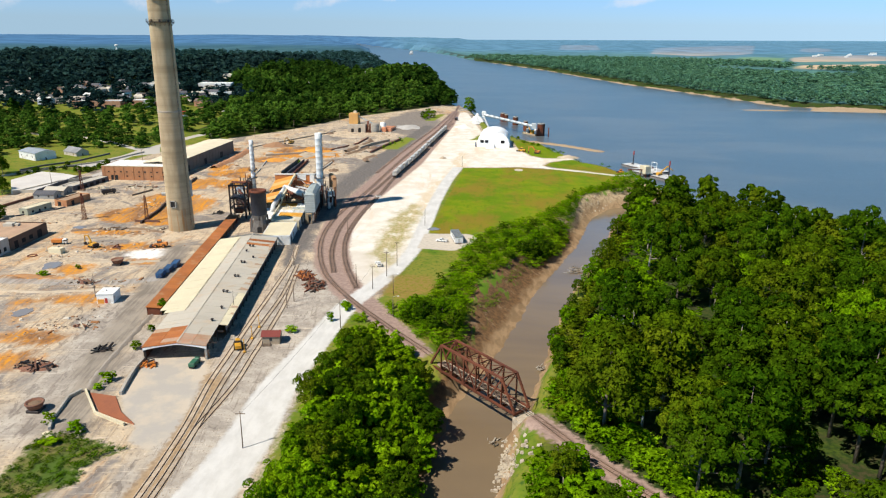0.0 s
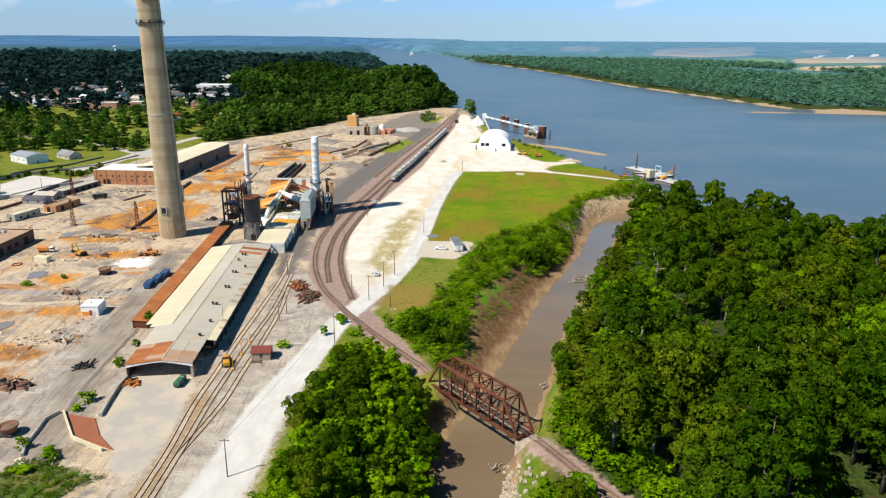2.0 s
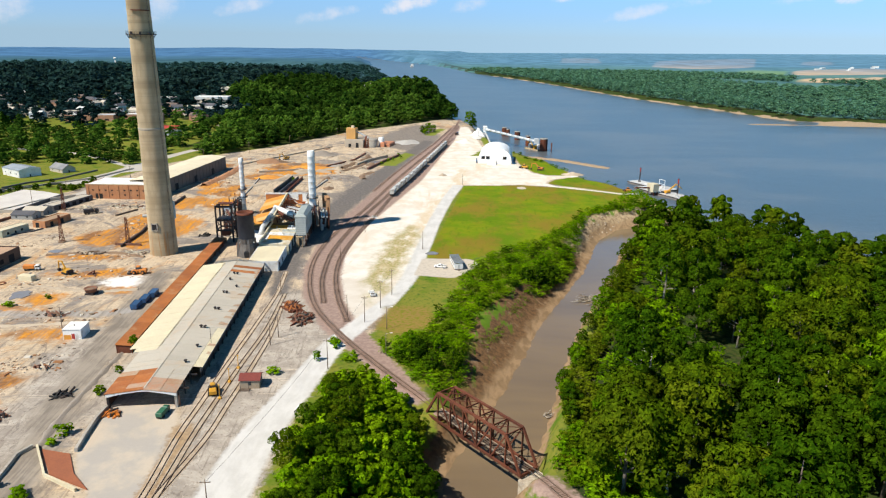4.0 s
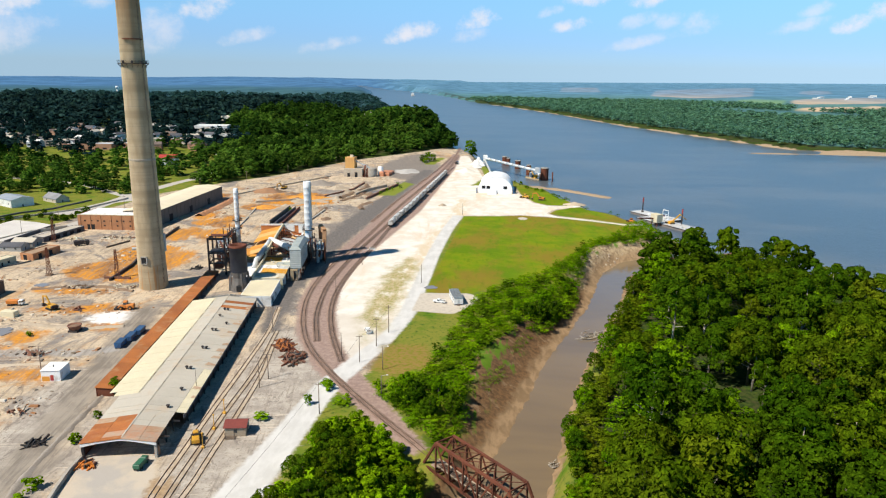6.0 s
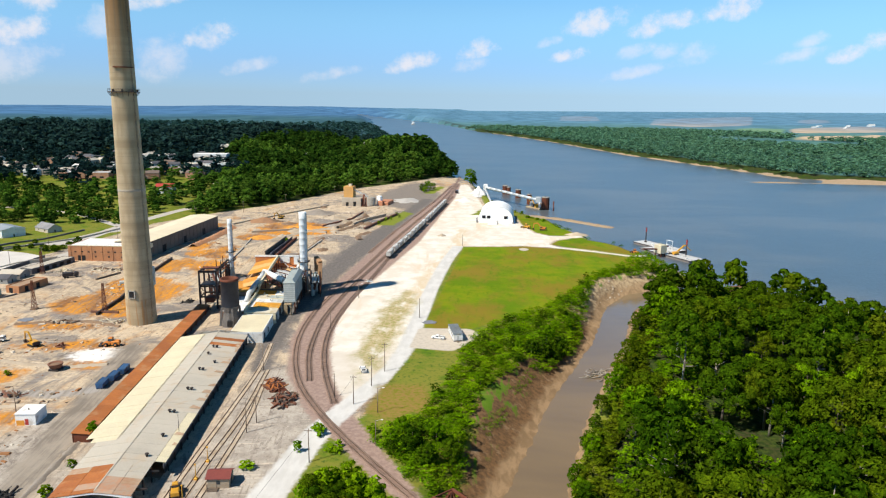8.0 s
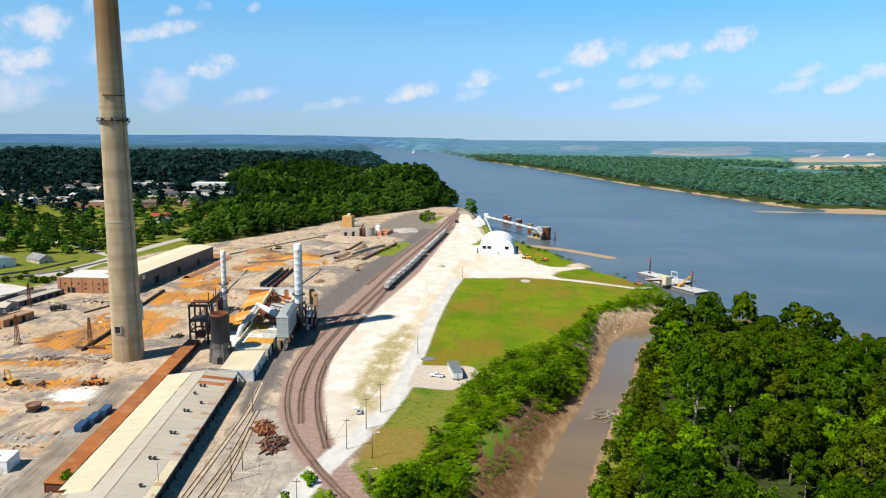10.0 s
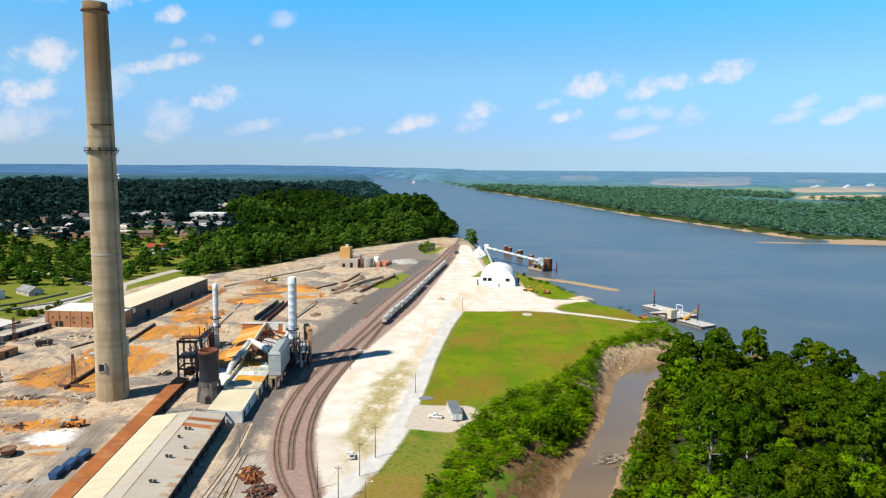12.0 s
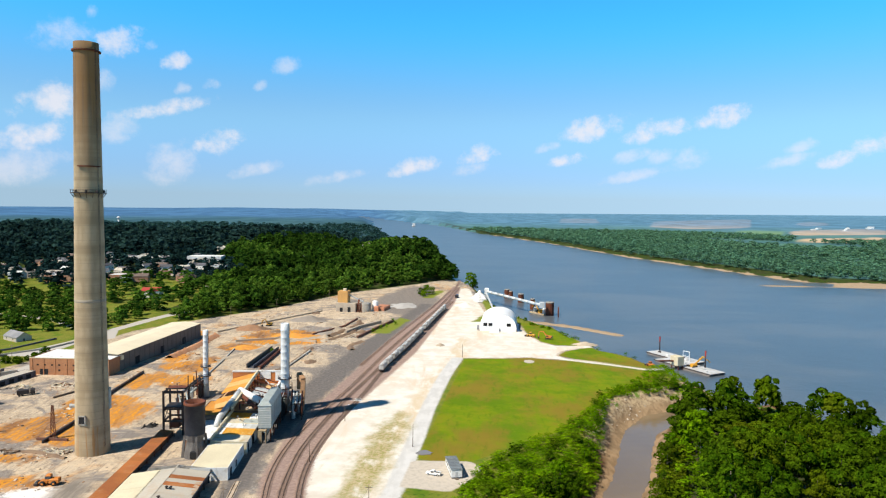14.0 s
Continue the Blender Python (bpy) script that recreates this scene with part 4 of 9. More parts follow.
def chimney():
    c = thing("chimney", at(-158.5, 355, 0, 0), "tall tapering concrete chimney with steel galleries and rust-brown mouth", "chimney")
    H = 168.0
    rad = lambda z: 6.75 - 2.1 * (z / H) ** 0.9
    body = Shape()
    zs = [0.0] + [3.05 * k for k in range(1, 55)] + [H]
    outer = [(rad(z) + (0.04 if i % 2 else 0.0), z) for i, z in enumerate(zs)]
    body.lathe(outer + [(rad(H) - 0.45, H), (rad(H) - 0.6, H - 9)], 56)
    body.v[0:56] = [(x, y, -0.5) for x, y, z in body.v[0:56]]
    part("shaft", body, chimney_concrete(), c, "board-marked beige concrete shaft", True)
    for z, wide, deep in ((164.4, 0.75, 0.5), (107.6, 1.35, 0.35)):
        g = Shape()
        r = rad(z)
        g.lathe([(r - 0.1, z), (r + wide, z), (r + wide, z + deep), (r - 0.1, z + deep)], 48)
        deck = part("gallery", g, RUST if z > 150 else STEEL_DARK, c, "rusty steel ring gallery")
        if z < 150:
            for h in (0.6, 1.15):
                rail = Shape()
                pts = [((r + wide) * math.cos(a), (r + wide) * math.sin(a), z + deep + h) for a in np.linspace(0, 2 * math.pi, 33)]
                for p, q in zip(pts, pts[1:]):
                    rail.beam(p, q, 0.07)
                part("handrail", rail, STEEL_DARK, deck)
            for k in range(16):
                a = 2 * math.pi * k / 16
                u = Vector((math.cos(a), math.sin(a), 0))
                part("baluster", Shape().beam(u * (r + wide) + Vector((0, 0, z)), u * (r + wide) + Vector((0, 0, z + 1.6)), 0.08), STEEL_DARK, deck)
                part("bracket", Shape().beam(u * (r + wide - 0.1) + Vector((0, 0, z)), u * (r - 0.1) + Vector((0, 0, z - 1.9)), 0.14), STEEL_DARK, deck)
    # lights and boxes on the gallery, half platform above, ladder
    for a in (-1.9, -1.2, -0.5, 0.9, 2.6):
        u = Vector((math.cos(a), math.sin(a), 0)) * (rad(110) + 0.7)
        part("beacon", Shape().block(u.x, u.y, 107.95, 0.7, 0.7, 1.0, 0.1), STEEL_DARK, c)
    half = Shape()
    r = rad(122)
    arc = [(-1.75 + k * 0.14) for k in range(12)]
    half.prism([((r + 0.9) * math.cos(a), (r + 0.9) * math.sin(a)) for a in arc] + [((r - 0.2) * math.cos(a), (r - 0.2) * math.sin(a)) for a in arc[::-1]], 118.2, 118.7)
    part("half_platform", half, RUST, c, "rusty steel half platform")
    ladder = Shape()
    for da in (-0.04, 0.04):
        a = -0.35 + da
        ladder.beam((rad(0) * math.cos(a) * 1.03, rad(0) * math.sin(a) * 1.03, 3), (rad(166) * math.cos(a) * 1.05, rad(166) * math.sin(a) * 1.05, 166), 0.07)
    for z in np.arange(4, 165, 1.2):
        k = rad(z) * 1.045
        ladder.beam((k * math.cos(-0.39), k * math.sin(-0.39), z), (k * math.cos(-0.31), k * math.sin(-0.31), z), 0.05)
    part("ladder", ladder, STEEL_DARK, c)
    # flue opening low on the shaft with its frame, and a pipe stub
    a = -1.62
    u, s = Vector((math.cos(a), math.sin(a), 0)), Vector((-math.sin(a), math.cos(a), 0))
    r = rad(15)
    hole = Shape()
    p = u * (r - 0.6) - s * 0.2
    hole.beam(p + Vector((0, 0, 15.2)), p + u * 1.0 + Vector((0, 0, 15.2)), 2.5, 3.0)
    part("flue_opening", hole, BLACK, c, "dark square flue opening")
    fr = Shape()
    q = u * (r - 0.2) - s * 0.2
    for dx, dz, w, h in ((-1.45, 0, 0.4, 3.8), (1.45, 0, 0.4, 3.8), (0, 1.7, 3.3, 0.4), (0, -1.7, 3.3, 0.4)):
        fr.beam(q + s * dx + Vector((0, 0, 15.2 + dz)), q + u * 0.7 + s * dx + Vector((0, 0, 15.2 + dz)), w, h)
    part("opening_frame", fr, CONCRETE, c)
    w = Vector((math.cos(-2.75), math.sin(-2.75), 0))
    part("pipe_stub", Shape().tube(w * (rad(20) - 0.3) + Vector((0, 0, 20)), w * (rad(20) + 2.0) + Vector((0, 0, 20)), 0.8, n=14), GALV, c)
    part("duct_riser", Shape().block(rad(24) * 0.99, 1.8, 18, 1.1, 1.4, 9, 0.1), BLUEGREY, c)
    part("collar", Shape().lathe([(rad(64) + 0.02, 63.2), (rad(64) + 0.10, 63.3), (rad(64) + 0.10, 64.2), (rad(64) + 0.02, 64.4)], 56), plain("collar_concrete", (0.36, 0.31, 0.24), (0.30, 0.255, 0.195), 0.95), c, "", True)
    return c


chimney()

# ---------------------------------------------------------------- the long furnace hall and its gallery
TILT_DEG = 6.5


def yard(x, y, z=0.0, turn=0.0):
    """A pose on the plant's own grid from a place in the world."""
    return pose(x, y, z, 0, 0, TILT_DEG + turn)


def long_hall():
    # own axes: x to the side, y along; front right corner of the eaves at the origin
    h = thing("train_shed", yard(-82.9, 197.1), "long open-ended shed with weathered grey, cream and rusty roofing", "shed")
    W, L, E, R = 23.3, 133.6, 4.8, 6.3
    mid = -W * 0.52
    rng = random.Random(5)
    bay = 3.107
    n = int(L / bay)
    sheets = {}
    pitch = (R - E) / (W + mid)
    skew = lambda x: -0.012 * x
    PALE_RUST = plain("bleached_rusty_sheet", (0.46, 0.24, 0.14), (0.40, 0.30, 0.22), 0.8, large=0.2, fine=1.2)
    EDGE_RUST = plain("rust_washed_sheet", (0.40, 0.235, 0.14), (0.44, 0.34, 0.24), 0.8, large=0.3, fine=1.4)
    for k in range(n):
        y0, y1 = k * bay, k * bay + bay - 0.06
        lift = rng.uniform(0, 0.06)
        wide = 4.8 * step(k, 10, 12)
        strips = [(mid, 0.35, GREYROOF), (-W - 0.35, mid, GREYROOF)]
        if k > 10:
            strips = [(mid, 0.35, GREYROOF), (-18.0, mid, GREYROOF), (-W - wide, -17.4, CREAM)]
        if k in (n - 3, n - 5):
            strips[0] = (mid, 0.35, RUST_ROOF)
        if k * bay > 21 and k * bay < 51:
            strips = [(mid, -2.6, GREYROOF), (-2.5, 0.35, CREAM)] + strips[1:]
        if k * bay < 21:
            strips = [(mid, -2.7, GREYROOF)] + strips[1:]
        if k < 6:
            # short rusted sheets of different age over the open end
            strips = [(-W - 0.35, -18.1, RUST_ROOF), (-18.0, mid, PALE_RUST if k == 2 else RUST_ROOF), (mid, -7.5, PALE_RUST if k < 4 else GREYROOF), (-7.4, -2.7, PALE_RUST if k in (1, 2) else EDGE_RUST if k < 4 else GREYROOF)]
            if k > 4:
                strips[0] = (-W - 0.35, -18.1, EDGE_RUST)
        if k == 0:
            continue
        if k == 1:
            y0 = 4.2
        for xa, xb, m in strips:
            za = R - pitch * abs(xa - mid) if xa < mid else E - 0.05 + (R - E) * xa / mid
            zb = E - 0.05 + (R - E) * xb / mid if xb > mid else R - pitch * abs(xb - mid)
            sa, sb = (skew(xa), skew(xb)) if k == 1 else (0.0, 0.0)
            part("roof_sheet", Shape().slab((xa, y0 + sa, za + lift), (xb, y0 + sb, zb + lift), (xb, y1, zb + lift), (xa, y1, za + lift), 0.12), m, h)
    # rust creeping in from the eaves
    for k in range(9, n, 1):
        if rng.random() < (0.22 if k < 24 else 0.6):
            wdt = rng.uniform(0.5, 3.2)
            z1 = E + (R - E) * (wdt / -mid)
            part("rust_patch", Shape().slab((-wdt, k * bay + 0.2, z1 + 0.09), (0.4, k * bay + 0.2, E + 0.09), (0.4, k * bay + rng.uniform(1.2, 2.8), E + 0.09), (-wdt * 0.8, k * bay + rng.uniform(1.6, 2.9), z1 + 0.07), 0.02), EDGE_RUST, h)
    part("ridge_cap", Shape().beam((mid, 5, R + 0.08), (mid, L, R + 0.08), 0.4, 0.03), GREYROOF, h)
    part("wall", Shape().box(-W, 6, 0, -W + 0.3, L, E - 0.9), RUST, h, "rusty sheeted side wall")
    part("rear_wall", Shape().add([(-W, L, 0), (0, L, 0), (0, L, E), (mid, L, R - 0.2), (-W, L, E)], [(0, 1, 2, 3, 4)]).add([(-W, L - 0.3, 0), (0, L - 0.3, 0), (0, L - 0.3, E), (mid, L - 0.3, R - 0.2), (-W, L - 0.3, E)], [(4, 3, 2, 1, 0)]), CONCRETE, h)
    # dark wall added to shade the inside and blacken the open side
    part("lower_side_wall", Shape().box(-1.1, 24, -0.2, -0.85, L - 1, E - 1.6), STEEL_DARK, h, "dark sheet added to keep the shed's inside shaded")
    part("upper_side_band", Shape().box(-0.25, 21, E - 1.5, 0.0, L, E - 0.3), DARKROOF, h, "dark sheeting above the open side")
    for k in range(0, 43, 2):
        y = 0.3 + k * bay
        if k < 2:
            continue
        cx = -3.1 if y < 21 else -0.55
        part("column", Shape().box(cx, y, 0, cx + 0.4, y + 0.4, E - 0.3), STEEL_DARK, h)
    arch = []
    for i in range(13):
        x = -2.7 - (W - 2.7) * i / 12
        top = R - 0.2 - pitch * abs(x - mid) if x < mid else E - 0.2 + (R - E) * x / mid
        arch.append((x, 4.3 + skew(x), top, top - 0.45 - 0.55 * abs(2 * i / 12 - 1) ** 3))
    rings = len(arch)
    fas = Shape().add([q for x, y, top, low in arch for q in ((x, y, low), (x, y, top), (x, y + 0.25, top), (x, y + 0.25, low))],
                      [(4 * i + j, 4 * i + (j + 1) % 4, 4 * i + 4 + (j + 1) % 4, 4 * i + 4 + j) for i in range(rings - 1) for j in range(4)] + [(3, 2, 1, 0), (4 * rings - 4, 4 * rings - 3, 4 * rings - 2, 4 * rings - 1)])
    part("fascia", fas, WHITE, h, "low arched pale fascia over the open end")
    for x in (-W + 0.4, -3.1):
        part("portal_post", Shape().block(x, 5.0 + skew(x), 0, 0.7, 0.7, E - 0.6), CONCRETE if x > -4 else STEEL_DARK, h)
    part("door_jamb", Shape().block(-3.2, 6.2, 0, 1.4, 0.9, 3.0, 0.1), BRICK, h)
    part("inner_floor", Shape().box(-W + 0.6, 15, -0.1, -1.2, L - 1, 0.06), DIRT, h, "dark dirty shed floor")
    for k in range(1, 14):
        part("roof_truss", Shape().beam((-W + 0.4, k * 9.0, E - 0.7), (-0.4, k * 9.0, E - 0.7), 0.3, 0.5), STEEL_DARK, h)
    # roof vents in rows
    for x, y in ((-8, 52), (-6.6, 52), (-7.5, 70), (-6.2, 70), (-8.5, 88), (-7.2, 88), (-9.5, 112), (-8.1, 112), (-5, 36), (-5.5, 24), (-9.5, 104), (-5, 96)):
        z = E + (R - E) * (x / mid)
        v = Shape().tube((x, y, z - 0.2), (x, y, z + 0.7), 0.35, n=10)
        v.lathe([(0.62, z + 0.7), (0.62, z + 0.85), (0.05, z + 1.15)], 10, x, y)
        part("roof_vent", v, STEEL_DARK, h)
    part("mast", Shape().tube((-1.5, 40, E), (-1.5, 40, E + 6), 0.09, 0.05, n=6), STEEL_DARK, h)
    return h


def gallery():
    g = thing("conveyor_gallery", yard(-117.3, 236.6), "long low conveyor gallery with rust-red sheet roof", "conveyor gallery")
    L, W = 140.0, 5.7
    n = 34
    for k in range(n):
        y0, y1 = L * k / n, L * (k + 1) / n - 0.05
        part("roof_sheet", Shape().slab((-W, y0, 3.4), (0, y0, 2.9), (0, y1, 2.9), (-W, y1, 3.4), 0.12), RUST_ROOF, g)
    # dark sheet added where the open side is only in shade
    part("side_wall", Shape().box(-0.55, 0.2, 0.6, -0.3, L, 2.8), STEEL_DARK, g, "dark sheet in place of the open side's shade")
    part("back_wall", Shape().box(-W + 0.3, 0.2, 0, -W + 0.5, L, 3.2), RUST, g)
    for k in range(0, n + 1, 2):
        part("prop", Shape().box(-0.2, L * k / n, 0, 0.05, L * k / n + 0.3, 2.8), RUST, g)
    part("end_wall", Shape().box(-W + 0.6, 0.3, 0, -0.6, 0.5, 2.8), RUST, g, "rusty end sheeting")
    return g


long_hall()
gallery()


def flat_block(name, m, w, d, h, wall, roof, label, category, parapet=0.5, openings=(), hip=0.0):
    """A flat-roofed building: four walls, roof, parapet and a few openings (side, along, z, w, h)."""
    b = thing(name, m, label, category)
    t = 0.3
    part("wall", Shape().box(0, 0, -0.3, w, t, h), wall, b)
    part("wall", Shape().box(0, d - t, -0.3, w, d, h), wall, b)
    part("wall", Shape().box(0, t, -0.3, t, d - t, h), wall, b)
    part("wall", Shape().box(w - t, t, -0.3, w, d - t, h), wall, b)
    z = h - parapet
    part("roof", Shape().slab((t, t, z), (w - t, t, z + hip * 0), (w - t, d - t, z + hip), (t, d - t, z + hip), 0.25), roof, b)
    for side, a, z0, ww, hh in openings:
        if side == "f":
            s = Shape().box(a, -0.05, z0, a + ww, 0.12, z0 + hh)
        elif side == "r":
            s = Shape().box(w - 0.12, a, z0, w + 0.05, a + ww, z0 + hh)
        elif side == "l":
            s = Shape().box(-0.05, a, z0, 0.12, a + ww, z0 + hh)
        else:
            s = Shape().box(a, d - 0.12, z0, a + ww, d + 0.05, z0 + hh)
        part("opening", s, BLACK, b)
    return b


# ---------------------------------------------------------------- smelter block behind the hall
BROWN_WALL = plain("brown_sheeting", (0.22, 0.14, 0.09), (0.16, 0.10, 0.07), 0.85)
flat_block("cream_roofed_building", yard(-106.0, 328.5), 14.2, 26.4, 5.0, WHITE, CREAM, "low building with cream sheet roof and pale walls", "building", 0.1,
           [("r", 3, 0, 3, 3.4), ("r", 12, 0.5, 2, 2.6)])


def furnace_building():
    """Hall under one nearly flat roof of many sheets."""
    b = thing("furnace_building", yard(-108.9, 356), "low furnace hall with flat pale roof and ochre dust", "building")
    W, L, lo, hi = 14.9, 39.0, 5.2, 5.9
    z = lambda x: hi - (hi - lo) * x / W
    part("side_wall", Shape().box(W - 0.3, 0.3, -0.3, W, L, lo - 0.1), WHITE, b, "pale rendered side wall")
    part("left_wall", Shape().box(0, 0.3, -0.3, 0.3, L, hi - 0.2), BROWN_WALL, b)
    for y in (0.0, L - 0.3):
        part("gable", Shape().add([(x, y + e, zz) for e in (0, 0.3) for x, zz in ((0, -0.3), (W, -0.3), (W, lo - 0.1), (0, hi - 0.1))],
                                  [(0, 1, 2, 3), (7, 6, 5, 4), (0, 4, 5, 1), (1, 5, 6, 2), (2, 6, 7, 3), (3, 7, 4, 0)]), CREAM, b)
    ochre = plain("ochre_dust", (0.66, 0.31, 0.020), (0.52, 0.24, 0.03), 0.95, large=0.3, fine=1.2, grime=(0.60, 0.42, 0.16))
    dusty = plain("dusty_pale_sheet", (0.60, 0.55, 0.43), (0.52, 0.46, 0.35), 0.8, large=0.12, grime=(0.50, 0.37, 0.18))
    # fields of roofing, each of three or four sheets side by side
    # the blue-grey field is galvanised sheet given its colour in shade
    fields = ((0, 7.4, 0.0, 1.0, dusty, 0.0), (7.6, 16.4, 0.0, 0.16, WHITE, 0.0), (7.6, 16.4, 0.17, 1.0, ochre, 0.05), (16.6, 23.6, 0.0, 0.62, WHITE, 0.0), (16.6, 23.6, 0.63, 1.0, GALV, 0.02),
              (23.8, 30.0, 0.0, 0.5, dusty, 0.0), (23.8, 30.0, 0.51, 1.0, BLUEGREY, 0.03), (30.2, L, 0.0, 0.6, ochre, 0.0), (30.2, L, 0.61, 1.0, WHITE, 0.03))
    for y0, y1, a, c, m, up in fields:
        bays = max(1, round((c - a) * 5))
        for k in range(bays):
            xa, xc = (a + (c - a) * k / bays) * (W + 0.3), (a + (c - a) * (k + 1) / bays) * (W + 0.3) - 0.05
            part("roof_sheet", Shape().slab((xa, y0, z(xa) + up), (xc, y0, z(xc) + up), (xc, y1, z(xc) + up), (xa, y1, z(xa) + up), 0.18), m, b)
    # low parapet ribs between the roof fields, and the cream spine along the left
    for y in (7.5, 16.5, 23.7, 30.1):
        part("roof_rib", Shape().beam((0.2, y, z(0.2) + 0.15), (W, y, z(W) + 0.15), 0.35, 0.3), CREAM, b)
    part("spine_wall", Shape().beam((0.2, 0.5, hi + 0.5), (0.2, L, hi + 1.4), 0.5, 1.3), CREAM, b, "cream spine wall")
    part("eaves_board", Shape().box(W + 0.02, 0, lo - 0.4, W + 0.3, L, lo - 0.05), DARKROOF, b)
    for y, w, h in ((1.5, 3.0, 3.8), (10, 4.5, 4.2), (20, 4.0, 4.0), (29, 4.0, 4.0)):
        part("opening", Shape().box(W - 0.1, y, 0.0, W + 0.05, y + w, h), BLACK, b)
    for x, y in ((6, 27), (11, 26), (9, 20), (4, 31), (12, 33)):
        part("roof_vent", Shape().tube((x, y, 5.3), (x, y, 6.6), 0.3, n=9).tube((x, y, 6.6), (x, y, 6.9), 0.5, 0.15, n=9), GALV, b)


furnace_building()
OBRICK = plain("orange_brick", (0.55, 0.20, 0.06), (0.44, 0.16, 0.06), 0.85)


def furnace_ruin():
    f = thing("furnace_ruin", yard(-112.2, 353), "half-demolished furnace hall with orange brick end wall and dusty roof", "building")
    part("end_wall", Shape().box(-9, 94.5, -0.3, 17, 95.3, 12.2), OBRICK, f, "orange brick end wall")
    part("wall_cap", Shape().box(-9.2, 94.2, 12.2, 17.2, 95.6, 13.0), WHITE, f, "white wall cap")
    part("white_panel", Shape().box(5.5, 94.2, 8.5, 11.5, 94.48, 12.2), WHITE, f)
    part("white_panel", Shape().box(14, 94.2, 7.5, 17, 94.48, 12.2), WHITE, f)
    part("side_wall", Shape().box(16.4, 43, -0.3, 17.0, 94.4, 7.0), CREAM, f)
    part("side_cap", Shape().box(16.1, 43, 7.0, 17.3, 94.1, 7.5), WHITE, f)
    part("left_wall", Shape().box(-9, 43, -0.3, -8.4, 94.4, 6.2), BROWN_WALL, f)
    part("front_wall", Shape().box(-8.3, 42.3, -0.3, 16.3, 42.9, 6.2), BROWN_WALL, f)
    part("floor_slab", Shape().box(-8.3, 43, 5.4, 16.3, 94.4, 5.8), plain("ochre_slab", (0.56, 0.36, 0.15), (0.44, 0.34, 0.24), 0.9, large=0.15), f)
    for k in range(6):
        y0, y1 = 44 + 8.2 * k, 44 + 8.2 * k + 8.0
        if k in (2,):
            continue
        za, zb = 8.4 + (y0 - 44) * 0.06, 8.4 + (y1 - 44) * 0.06
        part("roof_sheet", Shape().slab((-8.6, y0, za - 2.4), (3.8, y0, za + 1.0), (3.8, y1, zb + 1.0), (-8.6, y1, zb - 2.4), 0.2), SAND if k % 4 else plain("dusty_tan_sheet", (0.58, 0.36, 0.14), (0.5, 0.27, 0.08), 0.9), f)
    part("ridge_wall", Shape().beam((4.3, 36, 9.6), (4.6, 94, 12.6), 0.8, 1.8), CREAM, f, "cream ridge wall")
    part("pale_roof_sheet", Shape().slab((7, 62, 8.2), (16, 62, 7.4), (16, 76, 7.8), (7, 76, 8.8), 0.2), GALV, f)
    for k in range(7):
        part("column", Shape().box(5.4, 46 + 7 * k, 5.6, 6.0, 46.6 + 7 * k, 9.5 + k * 0.4), RUST, f)
        part("cross_beam", Shape().beam((5.7, 46.3 + 7 * k, 9.2 + k * 0.4), (16.5, 46.3 + 7 * k, 7.6), 0.3, 0.45), RUST, f)


furnace_ruin()
flat_block("dust_roofed_annex", yard(-127, 385), 14, 24, 7.0, BROWN_WALL, SAND, "low annex with an orange dusty roof", "building", 0.2, [("l", 3, 0, 3, 4), ("l", 14, 0, 3, 4)])
flat_block("white_annex", yard(-121.5, 358), 11.8, 33, 5.0, BRICK, WHITE, "low annex with a white roof beside the drum", "building", 0.1, [("f", 2, 0.3, 3, 3.4)])


def smelter_details():
    s = thing("smelter_roof_works", yard(-112.2, 353, 6.2), "fat galvanised ducts and pipework over the furnace roof", "duct")
    part("main_duct", Shape().tube((1.2, 26, 2.0), (2.4, 46, 4.0), 1.4, n=16), GALV, s, "fat galvanised duct", True)
    part("main_duct", Shape().tube((2.4, 46, 4.0), (2.6, 60, 4.6), 1.4, n=16), GALV, s, "", True)
    part("duct_elbow", Shape().tube((1.2, 27, 2.4), (0.4, 23.5, -1.5), 1.3, n=16), GALV, s, "", True)
    part("cross_duct", Shape().tube((2.4, 62, 4.8), (16.6, 43, 4.4), 1.6, n=16), WHITE, s, "fat white duct", True)
    part("cross_duct", Shape().tube((5.0, 55, 4.0), (15.0, 38, 3.0), 0.9, n=14), RUST, s, "", True)
    for x, y in ((1.4, 30), (2.2, 42), (8, 54), (14, 46)):
        part("duct_saddle", Shape().block(x, y, 0, 1.2, 1.2, 3.2, 0.1), STEEL_DARK, s)
    rng = random.Random(31)
    for k in range(26):
        x, y = rng.uniform(6, 16), rng.uniform(44, 93)
        h = rng.uniform(0.8, 3.2)
        part("roof_equipment", Shape().block(x, y, 0.0 if y < 42 else -2.3, rng.uniform(0.8, 2.6), rng.uniform(0.8, 3.0), h, 0.1, rng.uniform(0, 1.5)), rng.choice([RUST, STEEL_DARK, GALV, SAND, CONCRETE, WHITE]), s)
    for k in range(10):
        x, y = rng.uniform(7, 14), rng.uniform(36, 90)
        part("roof_pipe", Shape().tube((x, y, 1.0), (x + rng.uniform(-6, 6), y + rng.uniform(-6, 6), rng.uniform(1, 4)), rng.uniform(0.2, 0.5), n=9), rng.choice([RUST, GALV, STEEL_DARK]), s)


smelter_details()


SCORCHED = plain("scorched_concrete", (0.16, 0.145, 0.13), (0.09, 0.08, 0.075), 0.85, large=0.3)


